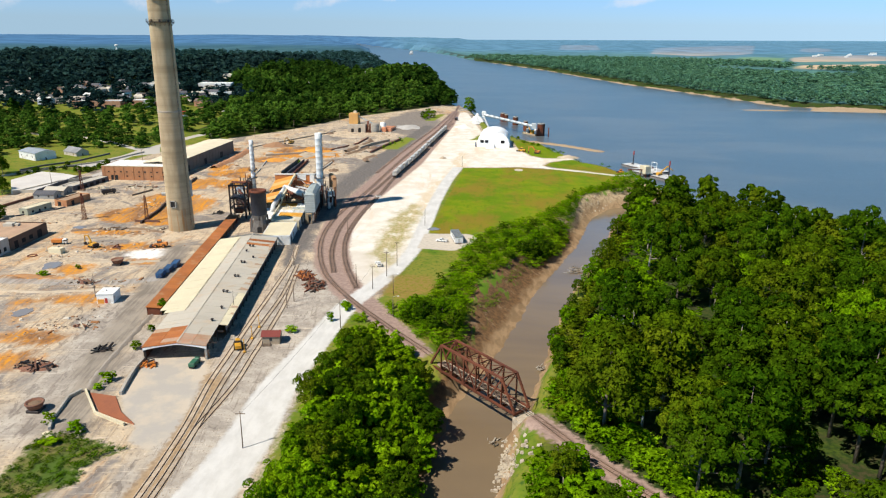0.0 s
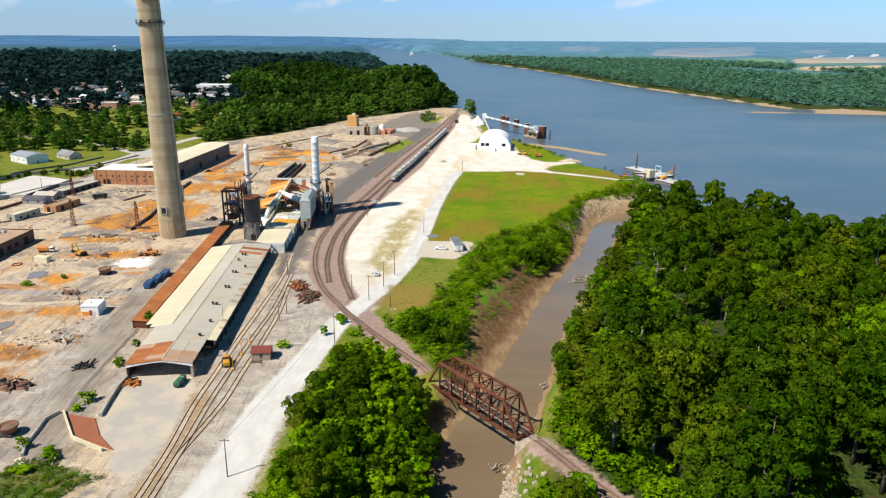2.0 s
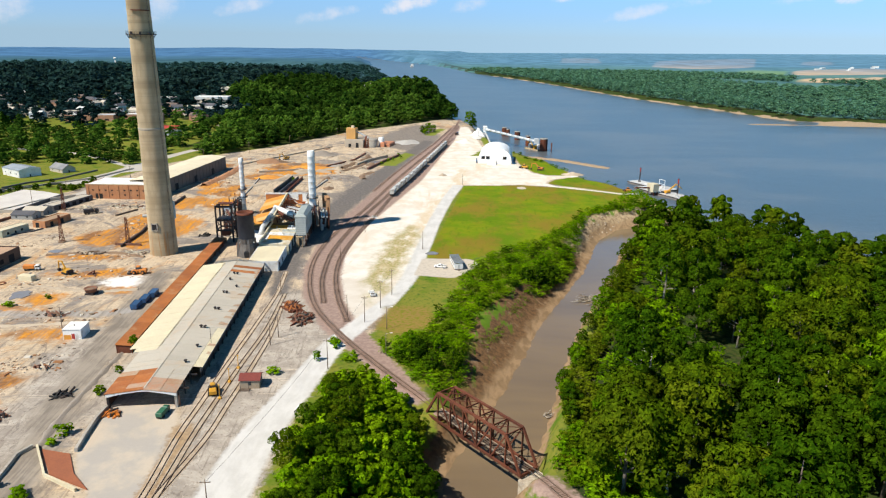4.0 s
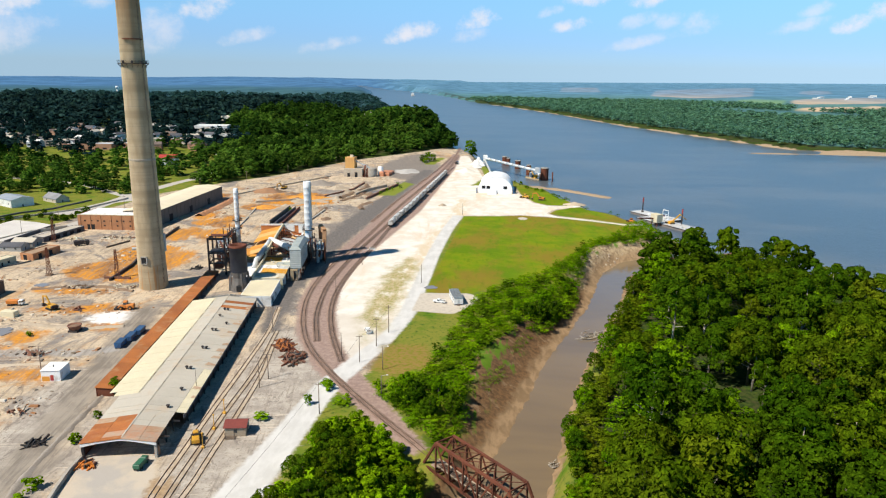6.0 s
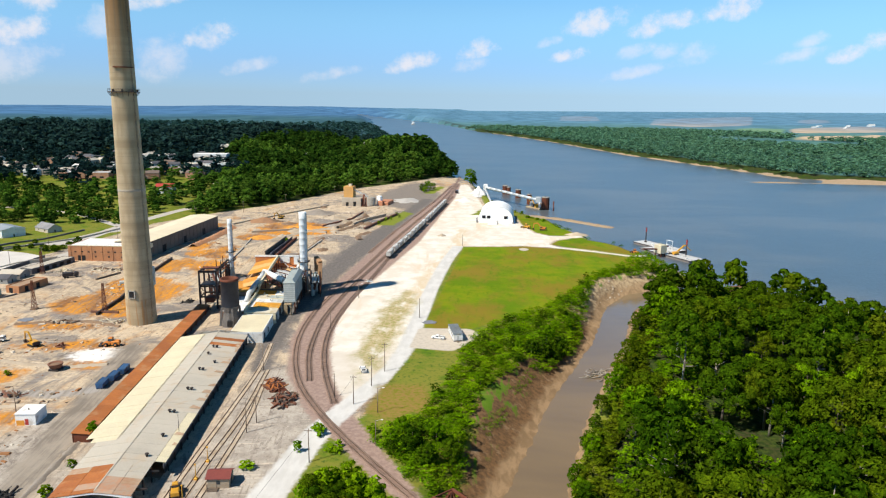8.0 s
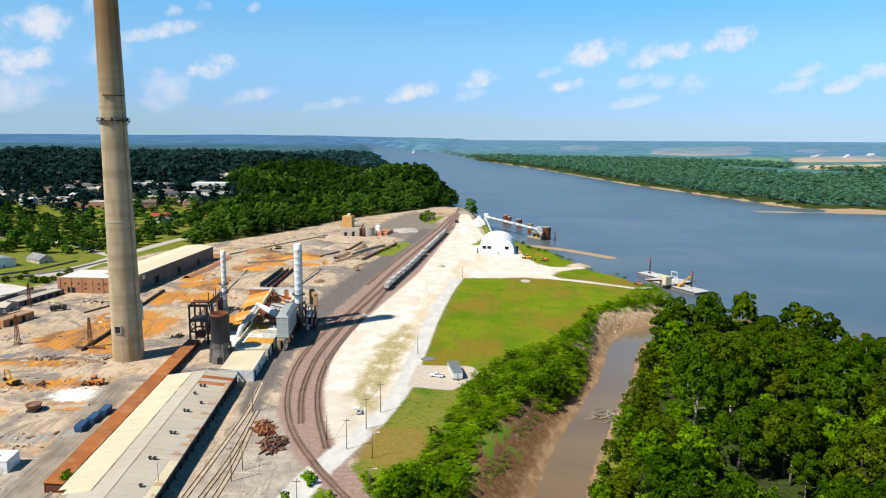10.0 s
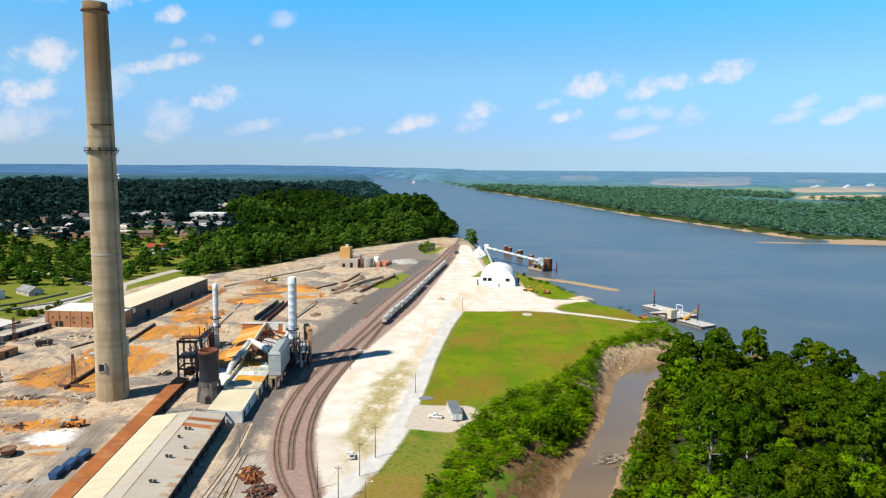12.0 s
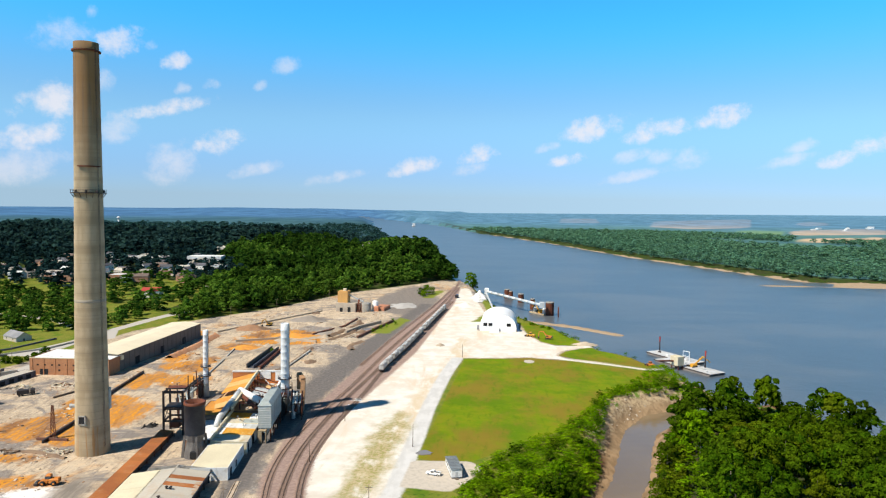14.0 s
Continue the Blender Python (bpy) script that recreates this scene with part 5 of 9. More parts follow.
def cooling_drum():
    d = thing("furnace_drum", yard(-114.5, 354), "dark steel cylindrical tower on a flared concrete foot", "tower")
    part("shell", Shape().lathe([(4.05, 9.5), (4.1, 10), (4.1, 22.2), (4.3, 22.3), (4.3, 22.8), (3.7, 22.8), (3.7, 12.0)], 36), plain("scorched_steel", (0.026, 0.031, 0.044), (0.045, 0.049, 0.060), 0.6, 0.2, large=0.3), d, "scorched dark steel shell", True)
    part("lip", Shape().lathe([(4.36, 21.9), (4.4, 22.9), (3.6, 22.95), (3.5, 21.0), (1.5, 19.8)], 36), RUST, d, "rusty rim and lining", True)
    part("foot", Shape().lathe([(4.6, -0.2), (4.4, 2.0), (3.3, 6.5), (4.1, 9.6)], 12), SCORCHED, d, "flared scorched concrete foot")
    for k in range(4):
        a = k * math.pi / 2 + 0.4
        part("buttress", Shape().beam((5.0 * math.cos(a), 5.0 * math.sin(a), -0.2), (4.0 * math.cos(a), 4.0 * math.sin(a), 9.0), 1.0, 0.7), SCORCHED, d)
    part("tap_hole", Shape().block(0.5, -4.3, 0.4, 2.4, 1.2, 3.0, 0.3), BLACK, d)
    return d


cooling_drum()


def steel_tower():
    t = thing("steel_frame_tower", yard(-138.5, 377), "blackened open steel frame tower with decks", "tower")
    W, D, H = 8.5, 9.0, 20.0
    for x in (0, W):
        for y in (0, D):
            part("leg", Shape().box(x - 0.4, y - 0.4, 0, x + 0.4, y + 0.4, H), STEEL_DARK, t)
    for z in (6.5, 12.0, H - 0.5):
        for a, b in (((0, 0), (W, 0)), ((W, 0), (W, D)), ((W, D), (0, D)), ((0, D), (0, 0))):
            part("girder", Shape().beam((*a, z), (*b, z), 0.4, 0.8), STEEL_DARK, t)
    part("deck", Shape().box(0.4, 0.4, 12.4, W - 0.4, D - 0.4, 12.7), STEEL_DARK, t)
    for k in range(3):
        part("roof_beam", Shape().beam((-0.4, D * k / 2, H + 0.1), (W + 0.4, D * k / 2, H + 0.1), 0.5, 0.4), STEEL_DARK, t)
    part("roof_plate", Shape().slab((0.3, D * 0.55, H + 0.35), (W - 0.2, D * 0.55, H + 0.35), (W - 0.2, D + 0.2, H + 0.35), (0.3, D + 0.2, H + 0.35), 0.12), RUST, t)
    for x in (0, W):
        part("brace", Shape().beam((x, 0, 6.5), (x, D, 12.0), 0.25), STEEL_DARK, t)
        part("brace", Shape().beam((x, 0, 12.0), (x, D, 6.5), 0.25), STEEL_DARK, t)
    for z in (13.3, 13.9):
        part("handrail", Shape().beam((0, 0, z), (W, 0, z), 0.08), STEEL_DARK, t)
    part("hopper", Shape().block(W / 2, D / 2 - 1, 3.0, 4.0, 4.0, 3.4, 0.6), RUST, t)


steel_tower()


def steel_stack(x, y, r, h, label, base=0.0):
    s = thing("steel_stack", at(x, y, 0, 0), label, "stack", "pale steel stacks of the smelter")
    sh = Shape()
    prof = []
    k = 0.0
    while k < h - 0.1:
        prof += [(r, base + k), (r + 0.05, base + k + 0.1), (r + 0.05, base + k + 0.35), (r, base + k + 0.45)]
        k += (h - base) / 12
        if base + k > h - 0.5:
            break
    part("flue", Shape().lathe([*prof, (r, h), (r - 0.15, h), (r - 0.2, h - 5)], 24), plain("pale_steel", (0.74, 0.77, 0.78), (0.62, 0.65, 0.66), 0.75, 0.0, large=0.1), s, "banded pale blue-grey steel flue", True)
    part("foot", Shape().lathe([(r * 1.5, -0.2), (r * 1.5, 1.5), (r * 1.02, 7.0)], 20), BLUEGREY, s, "", True)
    for z in (11.0, 16.0):
        part("platform", Shape().lathe([(r, z), (r + 1.4, z), (r + 1.4, z + 0.2), (r, z + 0.2)], 20), STEEL_DARK, s)
        rail = Shape()
        pts = [((r + 1.4) * math.cos(a), (r + 1.4) * math.sin(a), z + 1.2) for a in np.linspace(0, 2 * math.pi, 17)]
        for p, q in zip(pts, pts[1:]):
            rail.beam(p, q, 0.09)
            rail.beam(p, (p[0], p[1], z), 0.08)
        part("handrail", rail, STEEL_DARK, s)
    lad = Shape()
    for dy in (-0.3, 0.3):
        lad.beam((r + 0.2, dy, 0), (r + 0.2, dy, h - 1), 0.08)
    part("ladder", lad, STEEL_DARK, s)
    part("inlet", Shape().tube((-r - 3, 0, 7), (0, 0, 9), r * 0.6, n=12), BLUEGREY, s, "", True)
    return s


steel_stack(-95.9, 421, 2.1, 44.3, "thick pale steel stack beside a blue-grey filter house")
steel_stack(-145.0, 441, 1.35, 36.0, "slim pale steel stack among rusty pipework")


def filter_house():
    f = thing("filter_house", yard(-94.2, 373), "tall blue-grey sheeted filter house on steel legs", "filter house")
    W, D = 5.6, 26.0
    part("casing", Shape().box(0, 0, 6.0, W, D, 16.0), BLUEGREY, f, "blue-grey sheeted casing")
    for k in range(17):
        part("rib", Shape().box(-0.1, 0.4 + k * 1.55, 6.2, W + 0.1, 0.55 + k * 1.55, 15.8), BLUEGREY, f)
    for k in range(9):
        part("cladding_rib", Shape().box(0.1, -0.1, 6.4 + k * 1.05, W - 0.1, 0.02, 6.6 + k * 1.05), GALV, f)
    part("lid", Shape().add([(-0.3, -0.3, 16), (W + 0.3, -0.3, 16), (W + 0.3, D + 0.3, 16), (-0.3, D + 0.3, 16), (1.2, 0.8, 17.6), (W - 1.2, 0.8, 17.6), (W - 1.2, D - 0.8, 17.6), (1.2, D - 0.8, 17.6)],
         [(0, 1, 5, 4), (1, 2, 6, 5), (2, 3, 7, 6), (3, 0, 4, 7), (4, 5, 6, 7), (3, 2, 1, 0)]), BLUEGREY, f, "sloping sheeted lid")
    for x in (0.4, W - 0.4):
        for y in (0.6, D / 3, 2 * D / 3, D - 0.6):
            part("leg", Shape().beam((x, y, 0), (x, y, 6.2), 0.5), RUST, f)
    for y in (3.5, 10.0, 16.5, 23.0):
        part("hopper", Shape().lathe([(0.5, 2.2), (2.7, 6.0)], 4, W / 2, y), BLUEGREY, f)
    for y in (0.6, D / 3, 2 * D / 3):
        part("brace", Shape().beam((W - 0.4, y, 0.5), (W - 0.4, y + D / 3, 5.8), 0.22), RUST, f)
    part("stair_tower", Shape().box(0.3, -2.6, 0, 2.0, -2.3, 5.6).box(3.5, -2.6, 0, 3.8, -0.2, 5.6).box(0.3, -2.6, 5.4, 3.8, -0.2, 5.7), plain("tan_steel", (0.42, 0.33, 0.2), (0.3, 0.2, 0.12), 0.8), f, "tan steel landing")
    return f


filter_house()


def pipe_rack(x, y, turn, n, label, seed):
    """Steelwork with pipes, vessels, walkways."""
    rng = random.Random(seed)
    r = thing("pipe_rack", yard(x, y, 0, turn), label, "pipework", "steelwork round the stacks")
    for k in range(n):
        yy = k * 4.0
        for xx in (0, 5.0):
            part("post", Shape().beam((xx, yy, 0), (xx, yy, rng.uniform(9, 15)), 0.4), RUST if rng.random() < 0.6 else STEEL_DARK, r)
        part("girder", Shape().beam((0, yy, 8.0), (5, yy, 8.0), 0.35, 0.5), STEEL_DARK, r)
    for xx, zz, rr in ((1.0, 8.7, 0.5), (2.4, 8.8, 0.6), (4.2, 8.6, 0.4), (2.0, 5.0, 0.7)):
        part("pipe", Shape().tube((xx, -1, zz), (xx + rng.uniform(-0.4, 0.4), n * 4 - 3, zz + rng.uniform(-0.5, 1.5)), rr, n=10), rng.choice([RUST, GALV, BLUEGREY, STEEL_DARK]), r, "", True)
    for k in range(n):
        part("vessel", Shape().lathe([(0.2, 0), (1.1, 0.6), (1.1, rng.uniform(4, 7)), (0.3, 7.6)], 14, rng.uniform(0.5, 4.5), k * 4 + 2), rng.choice([RUST, GALV, DIRT, STEEL_DARK]), r, "", True)
    part("walkway", Shape().box(-0.8, -0.5, 7.2, 0.4, n * 4 - 3, 7.4), STEEL_DARK, r)
    return r


pipe_rack(-97, 403, 0, 4, "rusty steelwork, pipes and walkways round a stack", 3)
pipe_rack(-91, 416, 8, 3, "tall rusty ductwork behind a stack", 4)
pipe_rack(-150, 430, -4, 5, "collapsed rusty pipework and vessels", 6)
pipe_rack(-138, 392, 20, 6, "rusty conveyor steelwork beside the furnaces", 7)
solo("bucket_elevator", Shape().beam((0, 0, 0), (0.5, 2, 15), 2.2, 2.8).beam((0.5, 2, 15), (-2.5, 7, 17), 2.4, 2.4).beam((-2.5, 7, 17), (-2.5, 8.5, 9), 2.0, 2.0),
     plain("tan_rust", (0.42, 0.24, 0.12), (0.3, 0.16, 0.09), 0.8), "tan rusted bucket elevator with bent head", "elevator", m=yard(-87, 420))
pipe_rack(-101, 396, 0, 3, "pale blue-grey pipework beside the filter house", 9)
pipe_rack(-88, 404, 4, 3, "pipes and walkways at the foot of a stack", 12)


# ---------------------------------------------------------------- trees
def leaf_cloud(rng, lobes, count, size, droop=-0.35, loose=0.30):
    """Corners of many small leaf clumps lying on the lobes of a crown."""
    lobes = np.array(lobes, float)
    w = lobes[:, 3] ** 2
    k = rng.choice(len(lobes), count * 2, p=w / w.sum())
    d = rng.normal(size=(count * 2, 3))
    d /= np.linalg.norm(d, axis=1)[:, None]
    d[:, 2] = np.where(d[:, 2] < droop, -d[:, 2], d[:, 2])
    c, r = lobes[k, :3], lobes[k, 3:4]
    p = c + d * r * np.array([1, 1, 0.85]) * rng.uniform(0.74, 1.12, (count * 2, 1))
    depth = np.min(np.linalg.norm((p[:, None] - lobes[None, :, :3]) / lobes[None, :, 3:4], axis=2), axis=1)
    keep = np.argsort(-depth)[:count]
    p, d = p[keep], d[keep]
    nrm = d + loose * rng.normal(size=d.shape) + np.array([0, 0, 0.05])
    nrm /= np.linalg.norm(nrm, axis=1)[:, None]
    t = np.cross(nrm, rng.normal(size=d.shape))
    t /= np.linalg.norm(t, axis=1)[:, None]
    b = np.cross(nrm, t)
    s = size * rng.uniform(0.55, 1.35, (len(p), 1))
    j = lambda: rng.uniform(0.6, 1.25, (len(p), 1))
    corners = np.stack([p + t * s * 1.25 * j(), p - t * s * 0.75 * j() + b * s * 1.05 * j(), p - t * s * 0.75 * j() - b * s * 1.05 * j()], 1)
    return corners.reshape(-1, 3)


def crown_lobes(rng, h, r, n, low=0.34, size=(0.22, 0.40)):
    """Rounded masses of leaves at the ends of the limbs, overlapping into one uneven crown."""
    out = [(0, 0, h * (0.5 + low * 0.3), r * 0.60)]
    for i in range(n):
        a = 2.4 * i + rng.uniform(-0.6, 0.6)
        z = h * (low + (0.86 - low) * ((i + rng.uniform(0, 1)) / n))
        taper = math.sqrt(max(0.1, 1.0 - ((z / h - 0.5) / 0.52) ** 2))
        q = rng.uniform(0.45, 0.90) * taper
        out.append((r * q * math.cos(a), r * q * math.sin(a), z, r * rng.uniform(*size)))
    out.append((r * 0.12, 0, h * 0.88, r * 0.30))
    return out


TREE_KINDS = []
for kind, (h, r, lobes, leaf, count, size, seed) in enumerate((
        (18, 6.6, 12, LEAF, 3300, 0.33, 1), (22, 6.2, 13, LEAF, 3300, 0.33, 2), (16, 7.2, 13, LEAF, 3400, 0.34, 3), (24, 7.0, 15, LEAF, 3700, 0.35, 4),
        (14, 5.2, 13, LEAF_BRIGHT, 2200, 0.32, 5), (20, 6.6, 12, LEAF_YELLOW, 3100, 0.33, 6), (18, 7.2, 13, LEAF_YELLOW, 3300, 0.33, 7), (12, 4.6, 13, LEAF_BRIGHT, 1900, 0.30, 8), (13, 5.2, 15, LEAF_BRIGHT, 2400, 0.33, 9), (12, 5.6, 15, LEAF, 2500, 0.33, 10))):
    g = np.random.default_rng(seed)
    lob = crown_lobes(g, h, r, lobes * 2, 0.34 if kind < 8 else 0.10, (0.13, 0.34))
    crown = leaves("crown", leaf_cloud(g, lob, count, size), leaf)
    tr = Shape().tube((0, 0, -0.6), (0.15, 0.1, h * 0.45), 0.34, 0.22, 8).tube((0.15, 0.1, h * 0.45), (0.0, 0.0, h * 0.82), 0.22, 0.06, 7)
    for x, y, z, q in lob[1:6]:
        tr.tube((0.1, 0.05, max(h * 0.28, z - q * 1.4)), (x * 0.8, y * 0.8, z), 0.14, 0.04, 6)
    TREE_KINDS.append((tr.mesh("trunk", PALE_BARK if kind in (1, 5) else BARK, True), crown, lob, leaf, r))

LABELS = {LEAF.name: "broad-leaved tree with dense dark green crown", LEAF_BRIGHT.name: "young broad-leaved tree with fresh bright green crown",
          LEAF_YELLOW.name: "broad-leaved tree with yellowish green crown"}


def tree(x, y, kind, scale, turn, group="", name="tree"):
    trunk, crown, _, leaf, _ = TREE_KINDS[kind]
    t = thing(name, pose(x, y, gz(x, y), 0, 0, turn) @ Matrix.Diagonal((scale, scale, scale, 1)), LABELS[leaf.name], "tree", group)
    part("trunk", trunk, None, t)
    part("crown", crown, None, t)
    return t


def scatter(poly, spacing, seed, jitter=0.42):
    g = np.random.default_rng(seed)
    xs, ys = [p[0] for p in poly], [p[1] for p in poly]
    gx, gy = np.meshgrid(np.arange(min(xs), max(xs), spacing), np.arange(min(ys), max(ys), spacing * 0.87))
    gx = gx + (np.arange(gx.shape[0]) % 2)[:, None] * spacing / 2
    x = gx.ravel() + g.uniform(-jitter, jitter, gx.size) * spacing
    y = gy.ravel() + g.uniform(-jitter, jitter, gx.size) * spacing
    ok = inside(x, y, poly) > 0
    return x[ok], y[ok]


def woods(name, x, y, seed, material, per_tree, size, h=(13, 20), r=(4.2, 6.2), label="", lobes=6, low=0.3, vary=0.38):
    """Many trees in one mesh: a crown of leaf clumps over each place."""
    g = np.random.default_rng(seed)
    z = land(x, y)
    moulds = []
    for k in range(7):
        lob = crown_lobes(g, 1.0 * 16, 5.0, lobes, low)
        moulds.append(leaf_cloud(g, lob, per_tree, size, loose=0.30))
    out, tones = [], []
    for px, py, pz in zip(x, y, z):
        tones.append(g.uniform(-1.1, 0.9) * vary)
        m = moulds[g.integers(len(moulds))]
        a = g.uniform(0, 2 * math.pi)
        sh, sr = g.uniform(*h) / 16, g.uniform(*r) / 5
        c, s = math.cos(a) * sr, math.sin(a) * sr
        out.append(np.stack([px + m[:, 0] * c - m[:, 1] * s, py + m[:, 0] * s + m[:, 1] * c, pz + m[:, 2] * sh], 1))
    v = np.concatenate(out)
    v = np.stack(bent(v[:, 0], v[:, 1], v[:, 2]), 1)
    return tagged(new(name, leaves(name, v, material, np.repeat(tones, len(moulds[0])))), label, "trees", kind="stuff")


RNG = random.Random(11)
EAST_WOOD = [(27, 171), (39, 200), (40, 222), (50, 246), (71, 290), (78, 336), (88, 378), (101, 416), (120, 440), (150, 456), (168, 448), (206, 392), (240, 335), (318, 215), (380, 110), (150, 92), (68, 108), (50, 134), (38, 152)]
ex, ey = scatter(EAST_WOOD, 13.2, 21)
gaps = np.sin(ex / 9.0 + 2 * np.sin(ey / 17.0)) * np.sin(ey / 8.0 + ex / 31.0) > -0.22
ex, ey = ex[gaps], ey[gaps]
near = np.argsort(np.hypot(ex - 70, (ey - 210) * 0.8))
keep = set(near[:165].tolist())
for i in sorted(keep):
    tree(ex[i], ey[i], RNG.choice([0, 1, 2, 3, 0, 2, 5, 6, 8, 3, 5, 6, 1, 4]), RNG.choice([0.6, 0.8, 1.0, 1.25, 1.45, 1.6]) * RNG.uniform(0.92, 1.08), RNG.uniform(0, 360), "trees of the wood by the creek")
rest = np.array([i for i in range(len(ex)) if i not in keep])
half = np.sin(ex[rest] * 3.1 + ey[rest] * 1.7) > 0.45
woods("east_wood", ex[rest][~half], ey[rest][~half], 5, LEAF, 800, 0.60, (9, 25), (4.6, 8.4), "dense green riverside wood beyond the creek", 15)
woods("east_wood", ex[rest][half], ey[rest][half], 25, LEAF_YELLOW, 760, 0.64, (9, 23), (4.6, 8.0), "yellowish crowns in the riverside wood", 15)
under_x, under_y = scatter(EAST_WOOD, 5.4, 22)
edge_band = (inside(under_x, under_y, EAST_WOOD) < 16) | (np.sin(under_x / 9.0 + 2 * np.sin(under_y / 17.0)) * np.sin(under_y / 8.0 + under_x / 31.0) < -0.30)
woods("undergrowth", under_x[edge_band], under_y[edge_band], 6, LEAF_BRIGHT, 120, 0.85, (2.5, 6), (2.0, 3.8), "bright green undergrowth along the wood's edge", 7, 0.12)
SLOPE = [(23, 178), (34, 162), (44, 149), (62, 122), (74, 104), (80, 112), (60, 142), (46, 166), (40, 200), (28, 196)]
ux, uy = scatter(SLOPE, 3.2, 24)
woods("slope_growth", ux, uy, 32, LEAF_BRIGHT, 130, 0.95, (1.0, 4.0), (1.8, 3.2), "low bright green growth beside the railway's bank", 7, 0.04)
CORNER = [(20, 153), (26, 151), (34, 142), (54, 114), (60, 96), (12, 96), (15, 130), (18, 146)]
cx, cy = scatter(CORNER, 5.0, 23)
woods("corner_thicket", cx, cy, 26, LEAF_BRIGHT, 320, 0.74, (4, 9), (2.8, 4.4), "bright green thicket between creek and railway", 8, 0.08)
for x, y, k, s in ((24, 140, 5, 0.62), (20, 126, 6, 0.6), (33, 128, 0, 0.6), (42, 112, 5, 0.7)):
    tree(x, y, k, s, RNG.uniform(0, 360), "trees of the wood by the creek")

WEST_WOOD = [(-40, 218), (-33, 219), (-21, 205), (-11, 192), (-9.5, 178), (-12, 150), (-13, 118), (-14, 96), (-47, 96), (-44.5, 150), (-44.5, 176), (-42, 204)]
wx, wy = scatter(WEST_WOOD, 4.6, 33)
woods("wood_understorey", wx, wy, 28, LEAF_BRIGHT, 330, 0.72, (5, 11), (2.8, 4.4), "dense bright green young trees and thicket by the creek", 9, 0.06)
wx, wy = scatter(WEST_WOOD, 7.6, 31)
for x, y in zip(wx, wy):
    tree(x, y, RNG.choice([0, 2, 8, 4, 4, 9, 5, 7, 8]), RNG.uniform(0.5, 0.85) * (0.72 if y > 214 + 1.25 * (-30 - x) - 14 else 1.0), RNG.uniform(0, 360), "trees of the wood by the creek")

SCRUB = [(-30, 244), (-26, 236), (-10, 217), (-3, 223), (-1, 246), (0.5, 262), (4, 282), (12.5, 298), (21, 314), (35, 325), (48, 352), (58, 392), (66, 430), (75, 456), (90, 470), (112, 480), (128, 486), (120, 497), (86, 483), (70, 464), (56, 428), (38, 398), (22, 382), (4, 352), (-4, 330), (-8, 300), (-13, 282), (-15, 266), (-28, 254)]
sx, sy = scatter(SCRUB, 3.4, 41)
tuft = np.sin(sx * 0.41 + 1.3 * np.sin(sy * 0.23)) + np.sin(sy * 0.37 + sx * 0.19)
woods("bank_scrub", sx[tuft < 1.25], sy[tuft < 1.25], 7, LEAF_BRIGHT, 270, 0.52, (0.9, 3.6), (1.9, 3.5), "bright green bushes along the creek's bank", 8, 0.05)
woods("bank_scrub", sx[tuft >= 1.25], sy[tuft >= 1.25], 27, LEAF, 300, 0.56, (2.4, 5.5), (2.0, 3.6), "dark green bushes along the creek's bank", 8, 0.05)
lowx, lowy = scatter([(2, 246), (7, 258), (14, 273), (18.5, 292), (29, 318), (26, 321), (15, 294), (10.5, 276), (2.5, 260)], 1.9, 44)
thick = np.sin(lowy / 7.0 + lowx / 9.0) > -0.35
woods("bank_growth", lowx[thick], lowy[thick], 31, LEAF_BRIGHT, 110, 0.45, (0.3, 0.9), (0.9, 1.6), "low bright green growth down the creek's bank", 7, 0.04)
vx, vy = scatter([(44, 700), (62, 686), (78, 652), (98, 602), (118, 568), (128, 544), (120, 540), (110, 566), (90, 600), (70, 652), (56, 682)], 4.6, 45)
vk = np.sin(vx / 4.0 + vy / 11.0) + np.sin(vy / 6.3) > 0.1
woods("shore_scrub", vx[vk], vy[vk], 34, LEAF_BRIGHT, 160, 0.7, (0.8, 3.0), (1.4, 3.0), "bright green bushes along the river's bank", 8, 0.05)
foot_x, foot_y = scatter([(25, 176), (29, 196), (31, 225), (40, 252), (57, 290), (68, 322), (80, 372), (92, 402), (100, 402), (88, 366), (76, 322), (66, 290), (50, 258), (42, 226), (42, 196), (32, 172)], 3.6, 43)
woods("creek_edge_scrub", foot_x, foot_y, 29, LEAF_YELLOW, 300, 0.62, (2.0, 6.0), (1.8, 3.6), "yellowish green scrub at the foot of the wood", 8, 0.05)
for k in range(24):
    t = k / 23
    x = float(np.interp(t, [0, 0.15, 0.3, 0.5, 0.7, 0.85, 1], [30, 32, 42, 60, 74, 89, 114])) + RNG.uniform(-1.5, 1.5)
    y = float(np.interp(t, [0, 0.15, 0.3, 0.5, 0.7, 0.85, 1], [190, 222, 256, 300, 344, 388, 438])) + RNG.uniform(-3, 3)
    tree(x, y, RNG.choice([8, 9, 6]), RNG.uniform(0.4, 0.7), RNG.uniform(0, 360), "young trees at the foot of the wood")
for x, y, k, s in ((-17, 238, 9, 0.7), (-10, 243, 4, 0.6), (-5, 236, 9, 0.65), (-21, 246, 8, 0.6), (-3, 245, 8, 0.5), (-12, 231, 9, 0.6), (-24, 240, 8, 0.5), (31, 332, 9, 0.75), (37, 336, 9, 0.8), (26, 329, 9, 0.6), (34, 343, 4, 0.75),
                   (41, 345, 9, 0.65), (21, 330, 8, 0.5), (12, 310, 8, 0.4), (4, 290, 8, 0.4), (48, 372, 8, 0.5), (10, 326, 7, 0.4), (118, 489, 8, 0.55), (126, 487, 8, 0.6), (106, 484, 8, 0.4), (60, 420, 8, 0.45)):
    tree(x, y, k, s, RNG.uniform(0, 360), "trees on the creek's bank")

